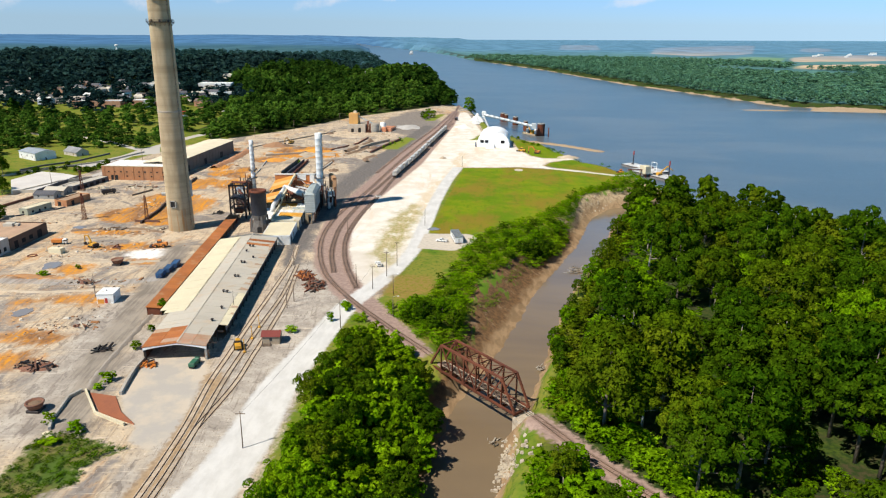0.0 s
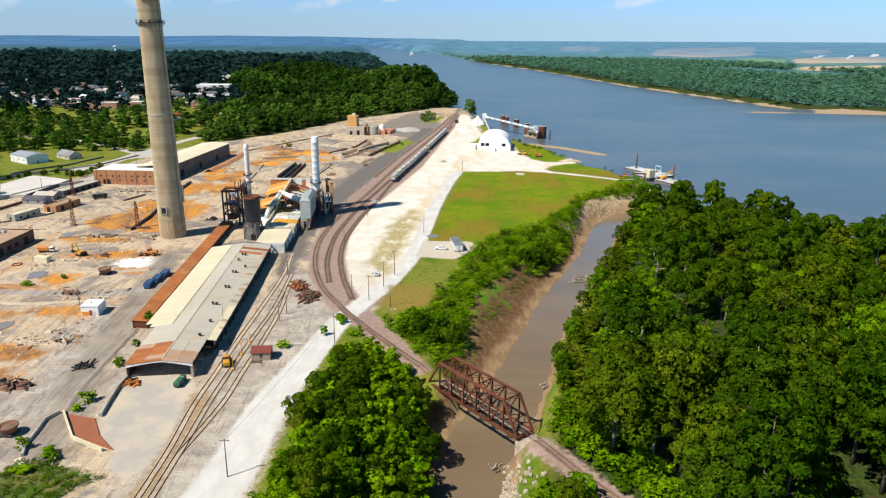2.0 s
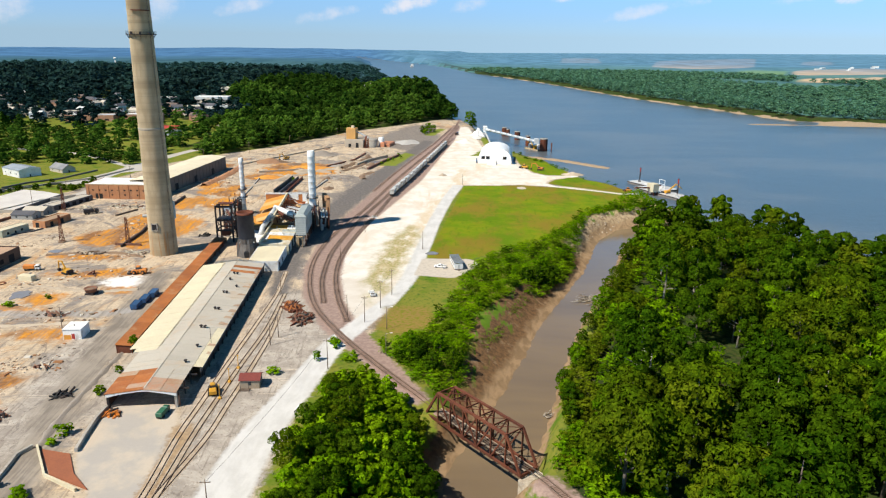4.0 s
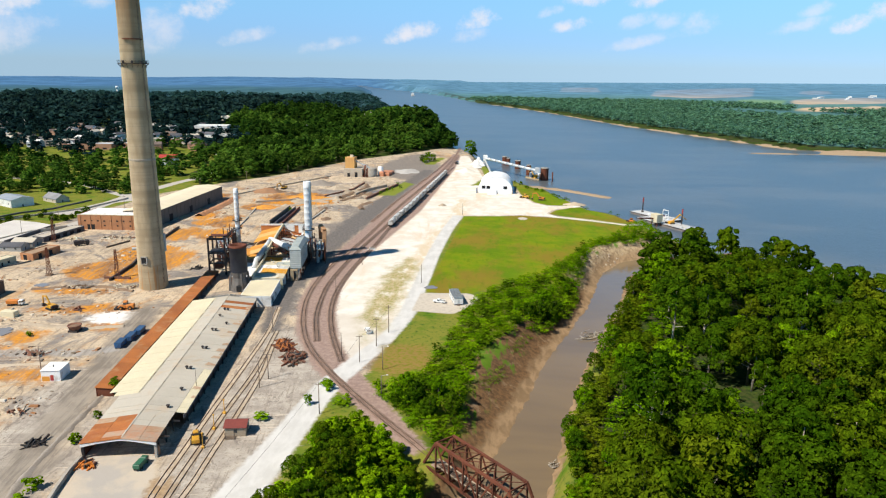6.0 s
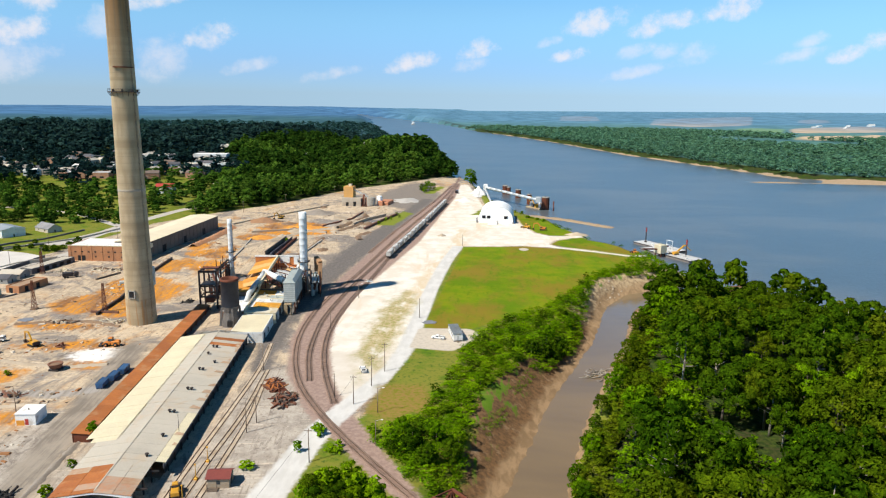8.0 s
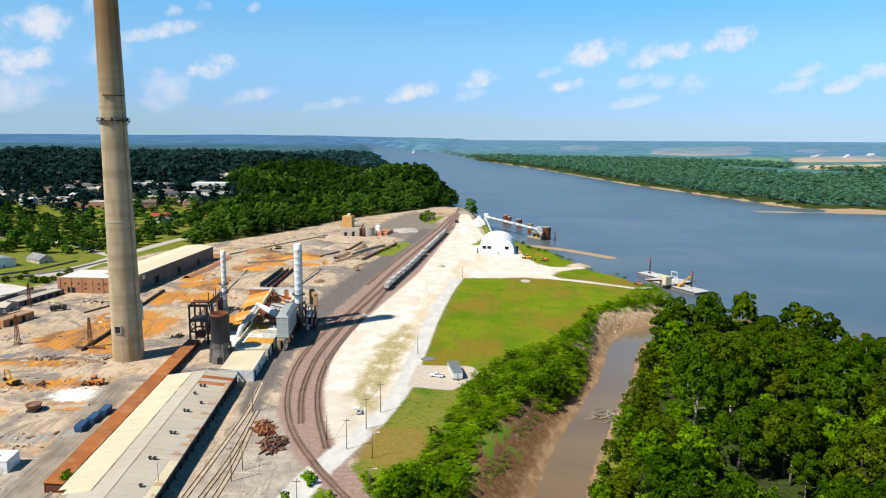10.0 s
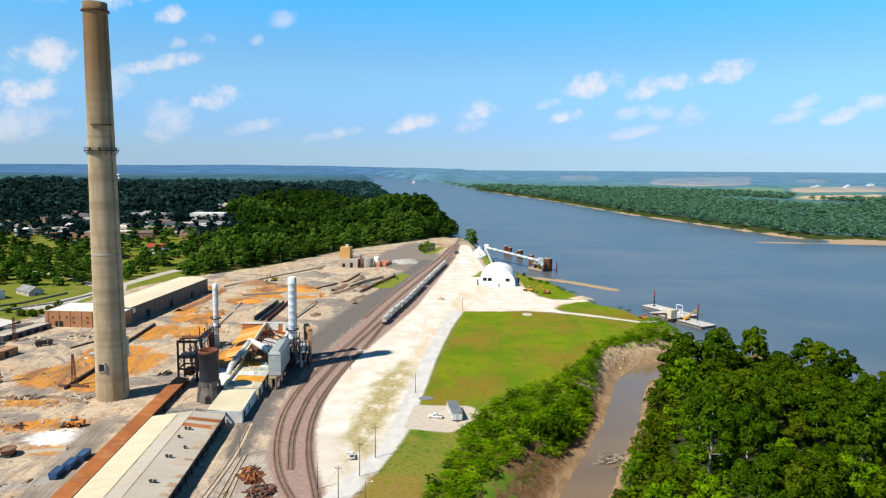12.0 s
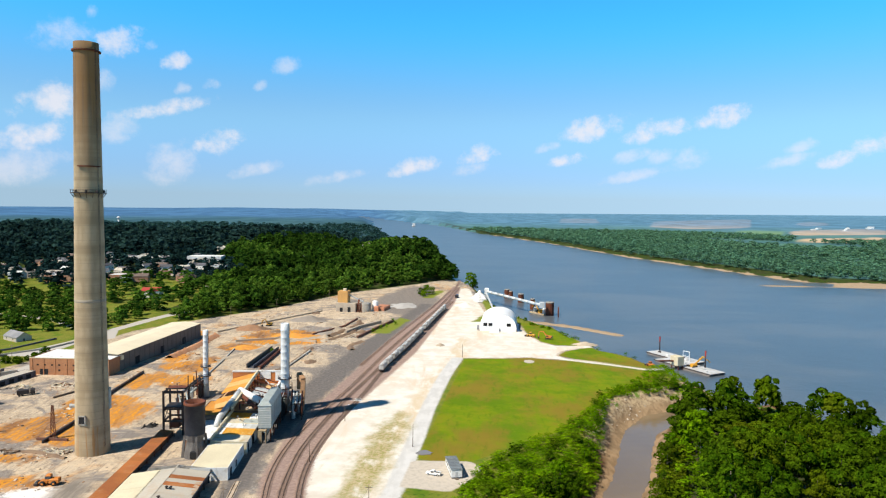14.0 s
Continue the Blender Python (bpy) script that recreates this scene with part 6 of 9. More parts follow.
# hillside and valley woods to the west
HILL_FRONT = [(-28, 1046), (-78, 968), (-150, 896), (-186, 800), (-220, 738), (-246, 690), (-268, 660), (-272, 740), (-290, 800), (-330, 930), (-300, 1010), (-190, 1100), (-60, 1150)]
hx, hy = scatter(HILL_FRONT, 12.5, 51)
fresh = np.sin(hx / 31 + 1.2 * np.sin(hy / 43)) + np.sin(hy / 27 + hx / 55) + 0.004 * (860 - hy) > -0.9
woods("hillside_wood", hx[fresh], hy[fresh], 8, LEAF_HILL, 360, 0.86, (8, 21), (4.5, 9.0), "green wood on the hillside behind the works", 13, 0.15)
woods("hillside_wood", hx[~fresh], hy[~fresh], 38, LEAF_HEAD, 340, 0.9, (10, 24), (5.0, 10.0), "dark crowns in the hillside wood", 13, 0.15)
NOSE = [(-30, 1080), (-190, 1095), (-330, 1060), (-420, 1200), (-460, 1330), (-330, 1480), (-150, 1480), (-70, 1300)]
hx, hy = scatter(NOSE, 12, 52)
fresh = np.sin(hx / 37 + 1.1 * np.sin(hy / 51)) + np.sin(hy / 33 + hx / 70) > 0.55
woods("headland_wood", hx[fresh], hy[fresh], 39, LEAF_HILL, 150, 1.4, (9, 22), (5.2, 9.5), "fresh green crowns on the headland", 11, 0.2)
woods("headland_wood", hx[~fresh], hy[~fresh], 9, LEAF_HEAD, 170, 1.3, (9, 25), (5.2, 10.5), "wooded headland above the river", 11, 0.2)
RIDGE = [(-200, 1480), (-340, 1440), (-470, 1300), (-800, 1260), (-1100, 1150), (-1500, 1000), (-1900, 1100), (-1750, 1350), (-1200, 1600), (-260, 1680)]
hx, hy = scatter(RIDGE, 17, 53)
# the ridge's cloud shade is in its leaf colour
woods("ridge_wood", hx, hy, 10, LEAF_RIDGE_SHADED, 80, 2.0, (12, 24), (8.0, 12), "wooded ridge beyond the town, coloured as under cloud shade", 6, 0.2)
PARK = [(-300, 560), (-330, 430), (-420, 330), (-560, 420), (-640, 640), (-560, 760), (-400, 780), (-300, 740)]
px, py = scatter(PARK, 15, 54, 0.6)
clear = inside(px, py, [(-405, 515), (-300, 480), (-296, 600), (-400, 606)]) < 0
px, py = px[clear], py[clear]
grove = np.sin(px / 23 + 1.0) + np.sin(py / 31 + px / 60) > np.where(py > 640, -1.5, -0.5)
woods("park_trees", px[grove], py[grove], 14, LEAF_HILL, 270, 0.95, (5, 16), (4.0, 7.5), "park trees and bushes west of the works", 12, 0.06)
VALLEY = [(-300, 760), (-400, 790), (-560, 770), (-800, 700), (-1100, 760), (-1300, 1000), (-800, 1250), (-470, 1290), (-400, 1180), (-330, 1050), (-320, 940)]
vx, vy = scatter(VALLEY, 17, 55, 0.5)
town = (inside(vx, vy, [(-345, 1090), (-372, 930), (-322, 800), (-345, 765), (-470, 800), (-600, 850), (-780, 900), (-820, 1080), (-640, 1220), (-420, 1210)]) > 0) & (np.sin(vx * 1.7) * np.sin(vy * 2.3) > 0.02)
vx, vy = vx[~town], vy[~town]
back = (vy + 0.25 * vx > 690) & ((vx < -430) | (vy > 930))
# the town's trees carry the same painted cloud shade
woods("valley_trees", vx[back], vy[back], 11, LEAF_RIDGE_SHADED, 120, 1.5, (8, 18), (5.5, 8.5), "trees between the town's houses, coloured as under cloud shade", 7, 0.12)
woods("valley_trees", vx[~back & (vx < -450)], vy[~back & (vx < -450)], 35, LEAF_HEAD, 150, 1.3, (7, 17), (4.5, 8.5), "dark green trees below the town", 7, 0.12)
woods("valley_trees", vx[~back & (vx >= -450)], vy[~back & (vx >= -450)], 30, LEAF_HILL, 190, 1.15, (7, 17), (4.5, 8.5), "fresh green trees below the town", 7, 0.12)
# the low wooded shore across the river
SHORE = [(700, 1150), (540, 1215), (462, 1425), (366, 1710), (234, 2300), (0, 3080), (-150, 3700), (300, 4200), (900, 3300), (1500, 2500), (2300, 2000), (2600, 900), (2400, 400), (1260, 815)]
fx, fy = scatter(SHORE, 21, 56)
front = (inside(fx, fy, SHORE) < 190) & (np.hypot(fx, fy) < 2500)
woods("far_shore_wood", fx[front], fy[front], 12, LEAF_FAR_HAZED, 120, 1.05, (10, 20), (7.0, 12), "green woodland along the far shore, haze in its colour", 9, 0.1, 0.26)
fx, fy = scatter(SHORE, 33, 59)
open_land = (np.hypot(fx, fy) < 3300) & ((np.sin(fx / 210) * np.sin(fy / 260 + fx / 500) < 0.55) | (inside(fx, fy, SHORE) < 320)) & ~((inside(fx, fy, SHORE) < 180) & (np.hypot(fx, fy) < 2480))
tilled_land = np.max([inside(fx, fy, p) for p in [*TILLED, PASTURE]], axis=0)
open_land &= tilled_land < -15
woods("far_shore_wood", fx[open_land], fy[open_land], 42, LEAF_FAR_HAZED, 70, 1.35, (11, 19), (12.0, 18), "flat green woodland behind the far shore, haze in its colour", 7, 0.15, 0.2)
FAR_WEST = [(-178, 1690), (-1200, 1640), (-1760, 1390), (-1950, 1120), (-2600, 1200), (-4200, 2400), (-4200, 5200), (-830, 5200), (-440, 2900)]
fx, fy = scatter(FAR_WEST, 34, 57)
near_part = np.hypot(fx, fy) < 2350
fx, fy = fx[near_part], fy[near_part]
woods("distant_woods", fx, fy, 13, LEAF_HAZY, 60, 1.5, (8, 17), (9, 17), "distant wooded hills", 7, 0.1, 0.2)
for x, y, k, s in ((-7, 975, 8, 1.5), (-2, 984, 8, 1.1), (-58, 880, 8, 0.95), (-64, 872, 9, 0.8), (-52, 890, 8, 0.7), (-60, 862, 8, 0.6)):
    tree(x, y, k, s, RNG.uniform(0, 360), "lone trees by the tracks")


def dead_tree(x, y, h, seed):
    """A bare pale trunk with forked branches standing out of the crowns."""
    rng = random.Random(seed)
    t = thing("dead_tree", at(x, y, rng.uniform(0, 360)), "bare dead tree with pale grey branches in the wood", "tree", "dead trees in the wood")
    part("trunk", Shape().tube((0, 0, -0.5), (0.3, 0.2, h * 0.55), 0.34, 0.24, 9).tube((0.3, 0.2, h * 0.55), (0.1, 0.5, h), 0.24, 0.05, 8), PALE_BARK, t, "", True)
    for k in range(7):
        z = h * rng.uniform(0.45, 0.9)
        a = rng.uniform(0, 6.28)
        l = rng.uniform(1.8, 4.2)
        p = Vector((0.2, 0.3, z))
        q = p + Vector((l * math.cos(a), l * math.sin(a), l * rng.uniform(0.4, 0.9)))
        r = q + Vector((rng.uniform(-1.2, 1.2), rng.uniform(-1.2, 1.2), rng.uniform(0.8, 1.8)))
        part("branch", Shape().tube(p, q, 0.13, 0.07, 6).tube(q, r, 0.07, 0.03, 5), PALE_BARK, t, "", True)


for k, (x, y, h) in enumerate(((60, 232, 14), (104, 262, 16))):
    dead_tree(x, y, h, 500 + k)


# ---------------------------------------------------------------- truss bridge over the creek
def truss_bridge():
    a, b = Vector((-9.8, 207.4, -1.2)), Vector((16.6, 177.6, -1.2))
    d = (b - a)
    L = d.length
    m = Matrix.Translation(a) @ Matrix.Rotation(math.atan2(d.y, d.x), 4, "Z")
    br = thing("truss_bridge", m, "rust-red riveted steel truss railway bridge on stone abutments", "bridge")
    n, H, W = 7, 9.2, 6.2
    s = L / n
    for side, y in (("far", W / 2), ("near", -W / 2)):
        part("bottom_chord", Shape().beam((0, y, 0), (L, y, 0), 0.5, 0.7), RUST, br)
        part("top_chord", Shape().beam((s, y, H), (L - s, y, H), 0.6, 0.65), RUST, br)
        part("end_post", Shape().beam((0, y, 0), (s, y, H), 0.55, 0.6), RUST, br)
        part("end_post", Shape().beam((L, y, 0), (L - s, y, H), 0.55, 0.6), RUST, br)
        for k in range(1, n):
            part("vertical", Shape().beam((k * s, y, 0), (k * s, y, H), 0.34, 0.42), RUST, br)
            if k < n / 2:
                part("diagonal", Shape().beam((k * s, y, H), ((k + 1) * s, y, 0), 0.3, 0.36), RUST, br)
            elif k < n - 0 and k > n / 2:
                part("diagonal", Shape().beam((k * s, y, H), ((k - 1) * s, y, 0), 0.3, 0.36), RUST, br)
            part("gusset", Shape().box(k * s - 0.7, y - 0.3, -0.4, k * s + 0.7, y - 0.26, 0.8), RUST, br)
        for k in (3,):
            part("counter_brace", Shape().beam((k * s, y, 0), ((k + 1) * s, y, H), 0.14), RUST, br)
    for k in range(0, n + 1):
        part("floor_beam", Shape().beam((k * s, -W / 2, -0.1), (k * s, W / 2, -0.1), 0.4, 0.8), RUST, br)
        if 0 < k < n:
            part("top_strut", Shape().beam((k * s, -W / 2, H), (k * s, W / 2, H), 0.25, 0.35), RUST, br)
            part("sway_brace", Shape().beam((k * s, -W / 2, H - 1.8), (k * s, 0, H - 0.2), 0.16), RUST, br)
            part("sway_brace", Shape().beam((k * s, W / 2, H - 1.8), (k * s, 0, H - 0.2), 0.16), RUST, br)
        if 0 < k < n - 1:
            part("top_lateral", Shape().beam((k * s, -W / 2, H), ((k + 1) * s, W / 2, H), 0.16), RUST, br)
            part("top_lateral", Shape().beam((k * s, W / 2, H), ((k + 1) * s, -W / 2, H), 0.16), RUST, br)
    for y in (-0.8, 0.8):
        part("stringer", Shape().beam((0, y, 0.25), (L, y, 0.25), 0.4, 0.6), RUST, br)
    for k in range(int(L / 0.6)):
        part("bridge_tie", Shape().box(0.2 + k * 0.6, -1.6, 0.56, 0.48 + k * 0.6, 1.6, 0.8), WOOD, br)
    part("walk_plank", Shape().box(0, 1.1, 0.82, L, 1.55, 0.9), plain("pale_plank", (0.42, 0.34, 0.25), (0.32, 0.25, 0.18), 0.9), br)
    part("walk_plank", Shape().box(0, -1.55, 0.82, L, -1.1, 0.9), plain("grey_plank", (0.36, 0.29, 0.22), (0.28, 0.22, 0.16), 0.9), br)
    return m, L


BRIDGE_M, BRIDGE_L = truss_bridge()


def abutment(m, label):
    ab = thing("abutment", m, label, "abutment", "stone abutments of the bridge")
    rng = random.Random(8)
    core = Shape().box(0.2, -3.3, -9.5, 6.0, 3.3, -1.0)
    part("core", core, STONE, ab)
    for row in range(9):
        z = -9.4 + row * 0.93
        x = 0.0
        for k in range(4):
            w = 1.75 + rng.uniform(-0.15, 0.15)
            y = -3.5 + k * 1.75
            o = rng.uniform(0, 0.1)
            part("stone", Shape().box(-0.05 - o, y + 0.04, z, 0.3, y + 1.70, z + 0.88), STONE, ab)
        for sgn in (-1, 1):
            for k in range(4):
                o = rng.uniform(0, 0.1)
                part("stone", Shape().box(0.34 + k * 1.45, min(sgn * 3.2, sgn * (3.55 + o)), z, 1.74 + k * 1.45, max(sgn * 3.2, sgn * (3.55 + o)), z + 0.88), STONE, ab)
    return ab


abutment(BRIDGE_M @ pose(BRIDGE_L - 0.2, 0, 0.0), "pale limestone block abutment at the wooded bank")
abutment(BRIDGE_M @ pose(0.2, 0, 0.0, 0, 0, 180), "pale limestone block abutment at the works' bank")


# ---------------------------------------------------------------- railway
def rail_material():
    return plain("worn_rail", (0.17, 0.115, 0.085), (0.11, 0.078, 0.06), 0.5, 0.3)


RAIL, TIE = rail_material(), plain("old_tie", (0.30, 0.21, 0.165), (0.235, 0.165, 0.13), 0.95)
OLD_BED = plain("old_track_dirt", (0.47, 0.39, 0.30), (0.33, 0.25, 0.175), 0.95, large=0.2, fine=0.6)
PALE_BED = plain("pale_track_bed", (0.31, 0.215, 0.17), (0.225, 0.15, 0.12), 0.95, fine=1.5)


def track(points, label, ties_to=1200.0, lift=0.0, sunk=False):
    line = smoothed(points, 4.0)
    t = thing("railway_track", Matrix(), label, "railway track", "tracks of the works railway")
    d = np.gradient(line, axis=0)
    d /= np.linalg.norm(d, axis=1)[:, None]
    nrm = np.stack([d[:, 1], -d[:, 0]], 1)
    z = land(line[:, 0], line[:, 1])
    on = creek_bank(line[:, 0], line[:, 1]) < 8
    z = np.where(on & (line[:, 1] < 230), -0.42, z)
    z = np.convolve(np.pad(z, 2, "edge"), np.ones(5) / 5, "valid") + 0.1 + lift
    for off in (-0.75, 0.75):
        p = line + nrm * off
        s = Shape()
        v = []
        for (x, y), n2, zz in zip(p, nrm, z):
            for w, h in ((-0.09, 0.0), (-0.06, 0.2), (0.06, 0.2), (0.09, 0.0)):
                v.append((x + n2[0] * w, y + n2[1] * w, zz + 0.12 + h))
        k = len(p)
        s.add(v, [(4 * i + j, 4 * i + j + 1, 4 * i + j + 5, 4 * i + j + 4) for i in range(k - 1) for j in range(3)])
        part("rail", s, RAIL, t)
    bed = Shape()
    v = []
    for (x, y), n2, zz in zip(line, nrm, z):
        for w, h in ((-2.2, -0.25), (-1.35, 0.02), (1.35, 0.02), (2.2, -0.25)):
            v.append((x + n2[0] * w, y + n2[1] * w, zz + h))
    k = len(line)
    bed.add(v, [(4 * i + j, 4 * i + j + 1, 4 * i + j + 5, 4 * i + j + 4) for i in range(k - 1) for j in range(3) if not (on[i] and line[i, 1] < 230)])
    if sunk:
        v = []
        for (x, y), n2, zz in zip(line, nrm, z):
            for w, h in ((-1.3, 0.0), (-1.1, 0.10), (1.1, 0.10), (1.3, 0.0)):
                v.append((x + n2[0] * w, y + n2[1] * w, zz + h))
        low = Shape().add(v, [(4 * i + j, 4 * i + j + 1, 4 * i + j + 5, 4 * i + j + 4) for i in range(k - 1) for j in range(3)])
        part("track_bed", low, OLD_BED, t, "brown dirt between sunken rails")
        return line
    part("track_bed", bed, PALE_BED, t, "pale crushed-stone bed")
    s = Shape()
    walked, last = 0.0, line[0]
    for (x, y), dd, n2, zz, wet in zip(line, d, nrm, z, on):
        if y > ties_to or (wet and y < 230):
            continue
        for f in range(6):
            px, py = x + dd[0] * f * 0.68, y + dd[1] * f * 0.68
            a, b = n2 * 1.28, dd * 0.12
            s.add([(px - a[0] - b[0], py - a[1] - b[1], zz), (px + a[0] - b[0], py + a[1] - b[1], zz), (px + a[0] + b[0], py + a[1] + b[1], zz), (px - a[0] + b[0], py - a[1] + b[1], zz),
                   (px - a[0] - b[0], py - a[1] - b[1], zz + 0.14), (px + a[0] - b[0], py + a[1] - b[1], zz + 0.14), (px + a[0] + b[0], py + a[1] + b[1], zz + 0.14), (px - a[0] + b[0], py - a[1] + b[1], zz + 0.14)],
                  [(4, 5, 6, 7), (0, 1, 5, 4), (2, 3, 7, 6), (1, 2, 6, 5), (3, 0, 4, 7)])
    tagged(part("tie", s, TIE, t), kind="stuff")
    return line


track([(90, 60), (60, 118), (31, 156), (16.6, 177.6), (-9.8, 207.4), (-34, 238), (-52, 264), (-66, 291), (-75.5, 325), (-79.5, 360), (-78.5, 399), (-71, 463), (-60, 588), (-37, 797), (-25.5, 966), (-23, 1060)],
      "rusty single track on a stone bed, curving to the bridge", 700)
track([(-61.5, 290), (-68.2, 318), (-71.6, 346), (-72.8, 374), (-69.8, 430), (-62.5, 500), (-54.5, 588), (-32, 797), (-22, 960)], "rusty siding beside the main track", 640)
CAR_LINE = track([(-48.0, 271), (-57.5, 300), (-64.0, 330), (-66.5, 360), (-65.5, 401), (-61, 455), (-57.5, 512), (-49, 588), (-29.5, 790), (-25, 830)], "rusty siding that holds a line of hopper cars", 640)
track([(-74, 520), (-64, 620), (-44, 790), (-31, 930)], "outer siding on dark ballast", 600)
track([(-76.5, 110), (-76, 135), (-77.0, 160), (-79.5, 185), (-80.3, 204), (-81.3, 228), (-82.3, 262), (-84, 300), (-88, 330)], "old yard track beside the long shed", 700, -0.16, True)
track([(-73.5, 110), (-72.8, 135), (-73.8, 160), (-75.5, 185), (-76.2, 204), (-76.8, 228), (-77.2, 262), (-80.5, 300)], "old yard track past the small red hut", 700, -0.16, True)
track([(-73.8, 160), (-71.6, 185), (-72, 204), (-72.6, 228), (-74, 256), (-77.8, 285)], "half-buried rusty yard track in the pale floor", 700, -0.16, True)


def hopper_car():
    c = thing("hopper_car", Matrix(), "pale grey covered hopper railway car with dusty roof", "railway car", "line of hopper cars on the siding")
    body = plain("pale_car_paint", (0.52, 0.50, 0.46), (0.42, 0.39, 0.35), 0.6, grime=(0.34, 0.28, 0.22), vary=0.4)
    L, W = 14.6, 3.0
    prof = [(-1.35, 1.5), (-1.5, 2.2), (-1.5, 4.1), (-1.05, 4.55), (1.05, 4.55), (1.5, 4.1), (1.5, 2.2), (1.35, 1.5)]
    s = Shape()
    v = [(x, y, z) for y in (-L / 2 + 1.2, L / 2 - 1.2) for x, z in prof]
    s.add(v, [tuple(range(7, -1, -1)), tuple(range(8, 16))] + [(i, (i + 1) % 8, 8 + (i + 1) % 8, 8 + i) for i in range(8)])
    part("body", s, body, c)
    for k in range(9):
        y = -L / 2 + 1.6 + k * 1.42
        part("side_rib", Shape().box(-1.58, y - 0.06, 1.6, -1.48, y + 0.06, 4.15).box(1.48, y - 0.06, 1.6, 1.58, y + 0.06, 4.15), body, c)
    part("roof_walk", Shape().box(-0.45, -L / 2 + 0.6, 4.56, 0.45, L / 2 - 0.6, 4.72), GALV, c)
    for k in range(5):
        part("hatch", Shape().block(0.75 if k % 2 else -0.75, -4.8 + 2.4 * k, 4.5, 0.7, 1.0, 0.3, 0.08), WHITE, c)
    for y in (-3.6, 0, 3.6):
        part("chute", Shape().lathe([(0.45, 0.5), (1.5, 1.7)], 4, 0, y), body, c)
    part("sill", Shape().box(-0.3, -L / 2, 0.95, 0.3, L / 2, 1.3), STEEL_DARK, c)
    for e in (-1, 1):
        part("end_platform", Shape().box(-1.4, min(e * L / 2, e * (L / 2 - 1.3)), 1.15, 1.4, max(e * L / 2, e * (L / 2 - 1.3)), 1.35), STEEL_DARK, c)
        y = e * (L / 2 - 2.0)
        bogie = part("bogie", Shape().box(-1.15, y - 1.2, 0.45, -0.95, y + 1.2, 0.8).box(0.95, y - 1.2, 0.45, 1.15, y + 1.2, 0.8).box(-1.0, y - 0.2, 0.5, 1.0, y + 0.2, 0.9), STEEL_DARK, c)
        for w in (-0.9, 0.9):
            part("wheelset", Shape().tube((-0.85, y + w, 0.45), (-0.7, y + w, 0.45), 0.45, n=14).tube((0.7, y + w, 0.45), (0.85, y + w, 0.45), 0.45, n=14).tube((-0.7, y + w, 0.45), (0.7, y + w, 0.45), 0.08, n=6), RUST, bogie)
    return c


def along(line, dist):
    s = np.r_[0, np.cumsum(np.linalg.norm(np.diff(line, axis=0), axis=1))]
    x, y = np.interp(dist, s, line[:, 0]), np.interp(dist, s, line[:, 1])
    x2, y2 = np.interp(dist + 2, s, line[:, 0]), np.interp(dist + 2, s, line[:, 1])
    return x, y, math.degrees(math.atan2(-(x2 - x), y2 - y))


base_car = hopper_car()
start = 241.0
first = True
for k in range(17):
    dist = start + k * 15.7 + (6.0 if k > 8 else 0.0)
    x, y, turn = along(CAR_LINE, dist)
    m = pose(x, y, gz(x, y) + 0.38, 0, 0, turn)
    if first:
        base_car.matrix_basis = m
        first = False
    else:
        copy_thing(base_car, m)

# ---------------------------------------------------------------- riverside: salt dome, conveyor, mooring cells, barge
FABRIC = plain("white_fabric", (0.84, 0.84, 0.83), (0.76, 0.76, 0.75), 0.55, large=0.08, vary=0.05)


def arch_store():
    d = thing("fabric_arch_store", at(18.8, 656, -4, 0), "white fabric arched storage building with dark front openings", "storage building")
    W, D, H = 31.5, 40.0, 15.0
    seg, bays = 20, 8
    pts = []
    for i in range(seg + 1):
        a = math.pi * i / seg
        pts.append((-W / 2 * math.copysign(abs(math.cos(a)) ** 0.95, math.cos(a)), 1.2 + (H - 1.2) * math.sin(a) ** 0.85))
    for k in range(bays):
        y0, y1 = D * k / bays, D * (k + 1) / bays
        s = Shape()
        n = len(pts)
        s.add([(x, y, z) for y in (y0, (y0 + y1) / 2, y1) for x, z in [(px * (1.0 if y != (y0 + y1) / 2 else 0.992), pz * (1.0 if y != (y0 + y1) / 2 else 0.992)) for px, pz in pts]],
              [(r * n + i, r * n + i + 1, (r + 1) * n + i + 1, (r + 1) * n + i) for r in (0, 1) for i in range(n - 1)])
        part("roof_bay", s, FABRIC, d, "", True)
    for y, inset in ((0.15, 0), (D - 0.15, 0)):
        part("end_wall", Shape().add([(x, y, z) for x, z in pts] + [(W / 2, y, -0.3), (-W / 2, y, -0.3)], [tuple(range(len(pts) + 2))]), FABRIC, d)
    for x, w in ((-10.5, 3.2), (-6.2, 3.2), (9.2, 3.4)):
        part("opening", Shape().box(x - w / 2, -0.1, 4.2, x + w / 2, 0.3, 6.8), BLACK, d)
        part("opening_trim", Shape().box(x - w / 2 - 0.3, -0.16, 6.8, x + w / 2 + 0.3, 0.1, 7.1), WHITE, d)
    for x in (-W / 2, W / 2):
        part("footing", Shape().box(x - 0.6, 0, -0.4, x + 0.6, D, 1.3), CONCRETE, d)
    part("ramp", Shape().slab((-6.5, -9, 0.1), (2.0, -9, 0.1), (1.0, 0, 3.4), (-5.5, 0, 3.4), 0.6), WHITE, d, "pale loading ramp")
    part("blue_tarp", Shape().box(W / 2 + 0.7, 1, 0, W / 2 + 1.6, 7, 5.5), BLUE, d, "blue sheeting")
    part("blue_tarp", Shape().box(-W / 2 - 1.4, 1, 0, -W / 2 - 0.7, 5, 4.0), BLUE, d)
    return d


arch_store()


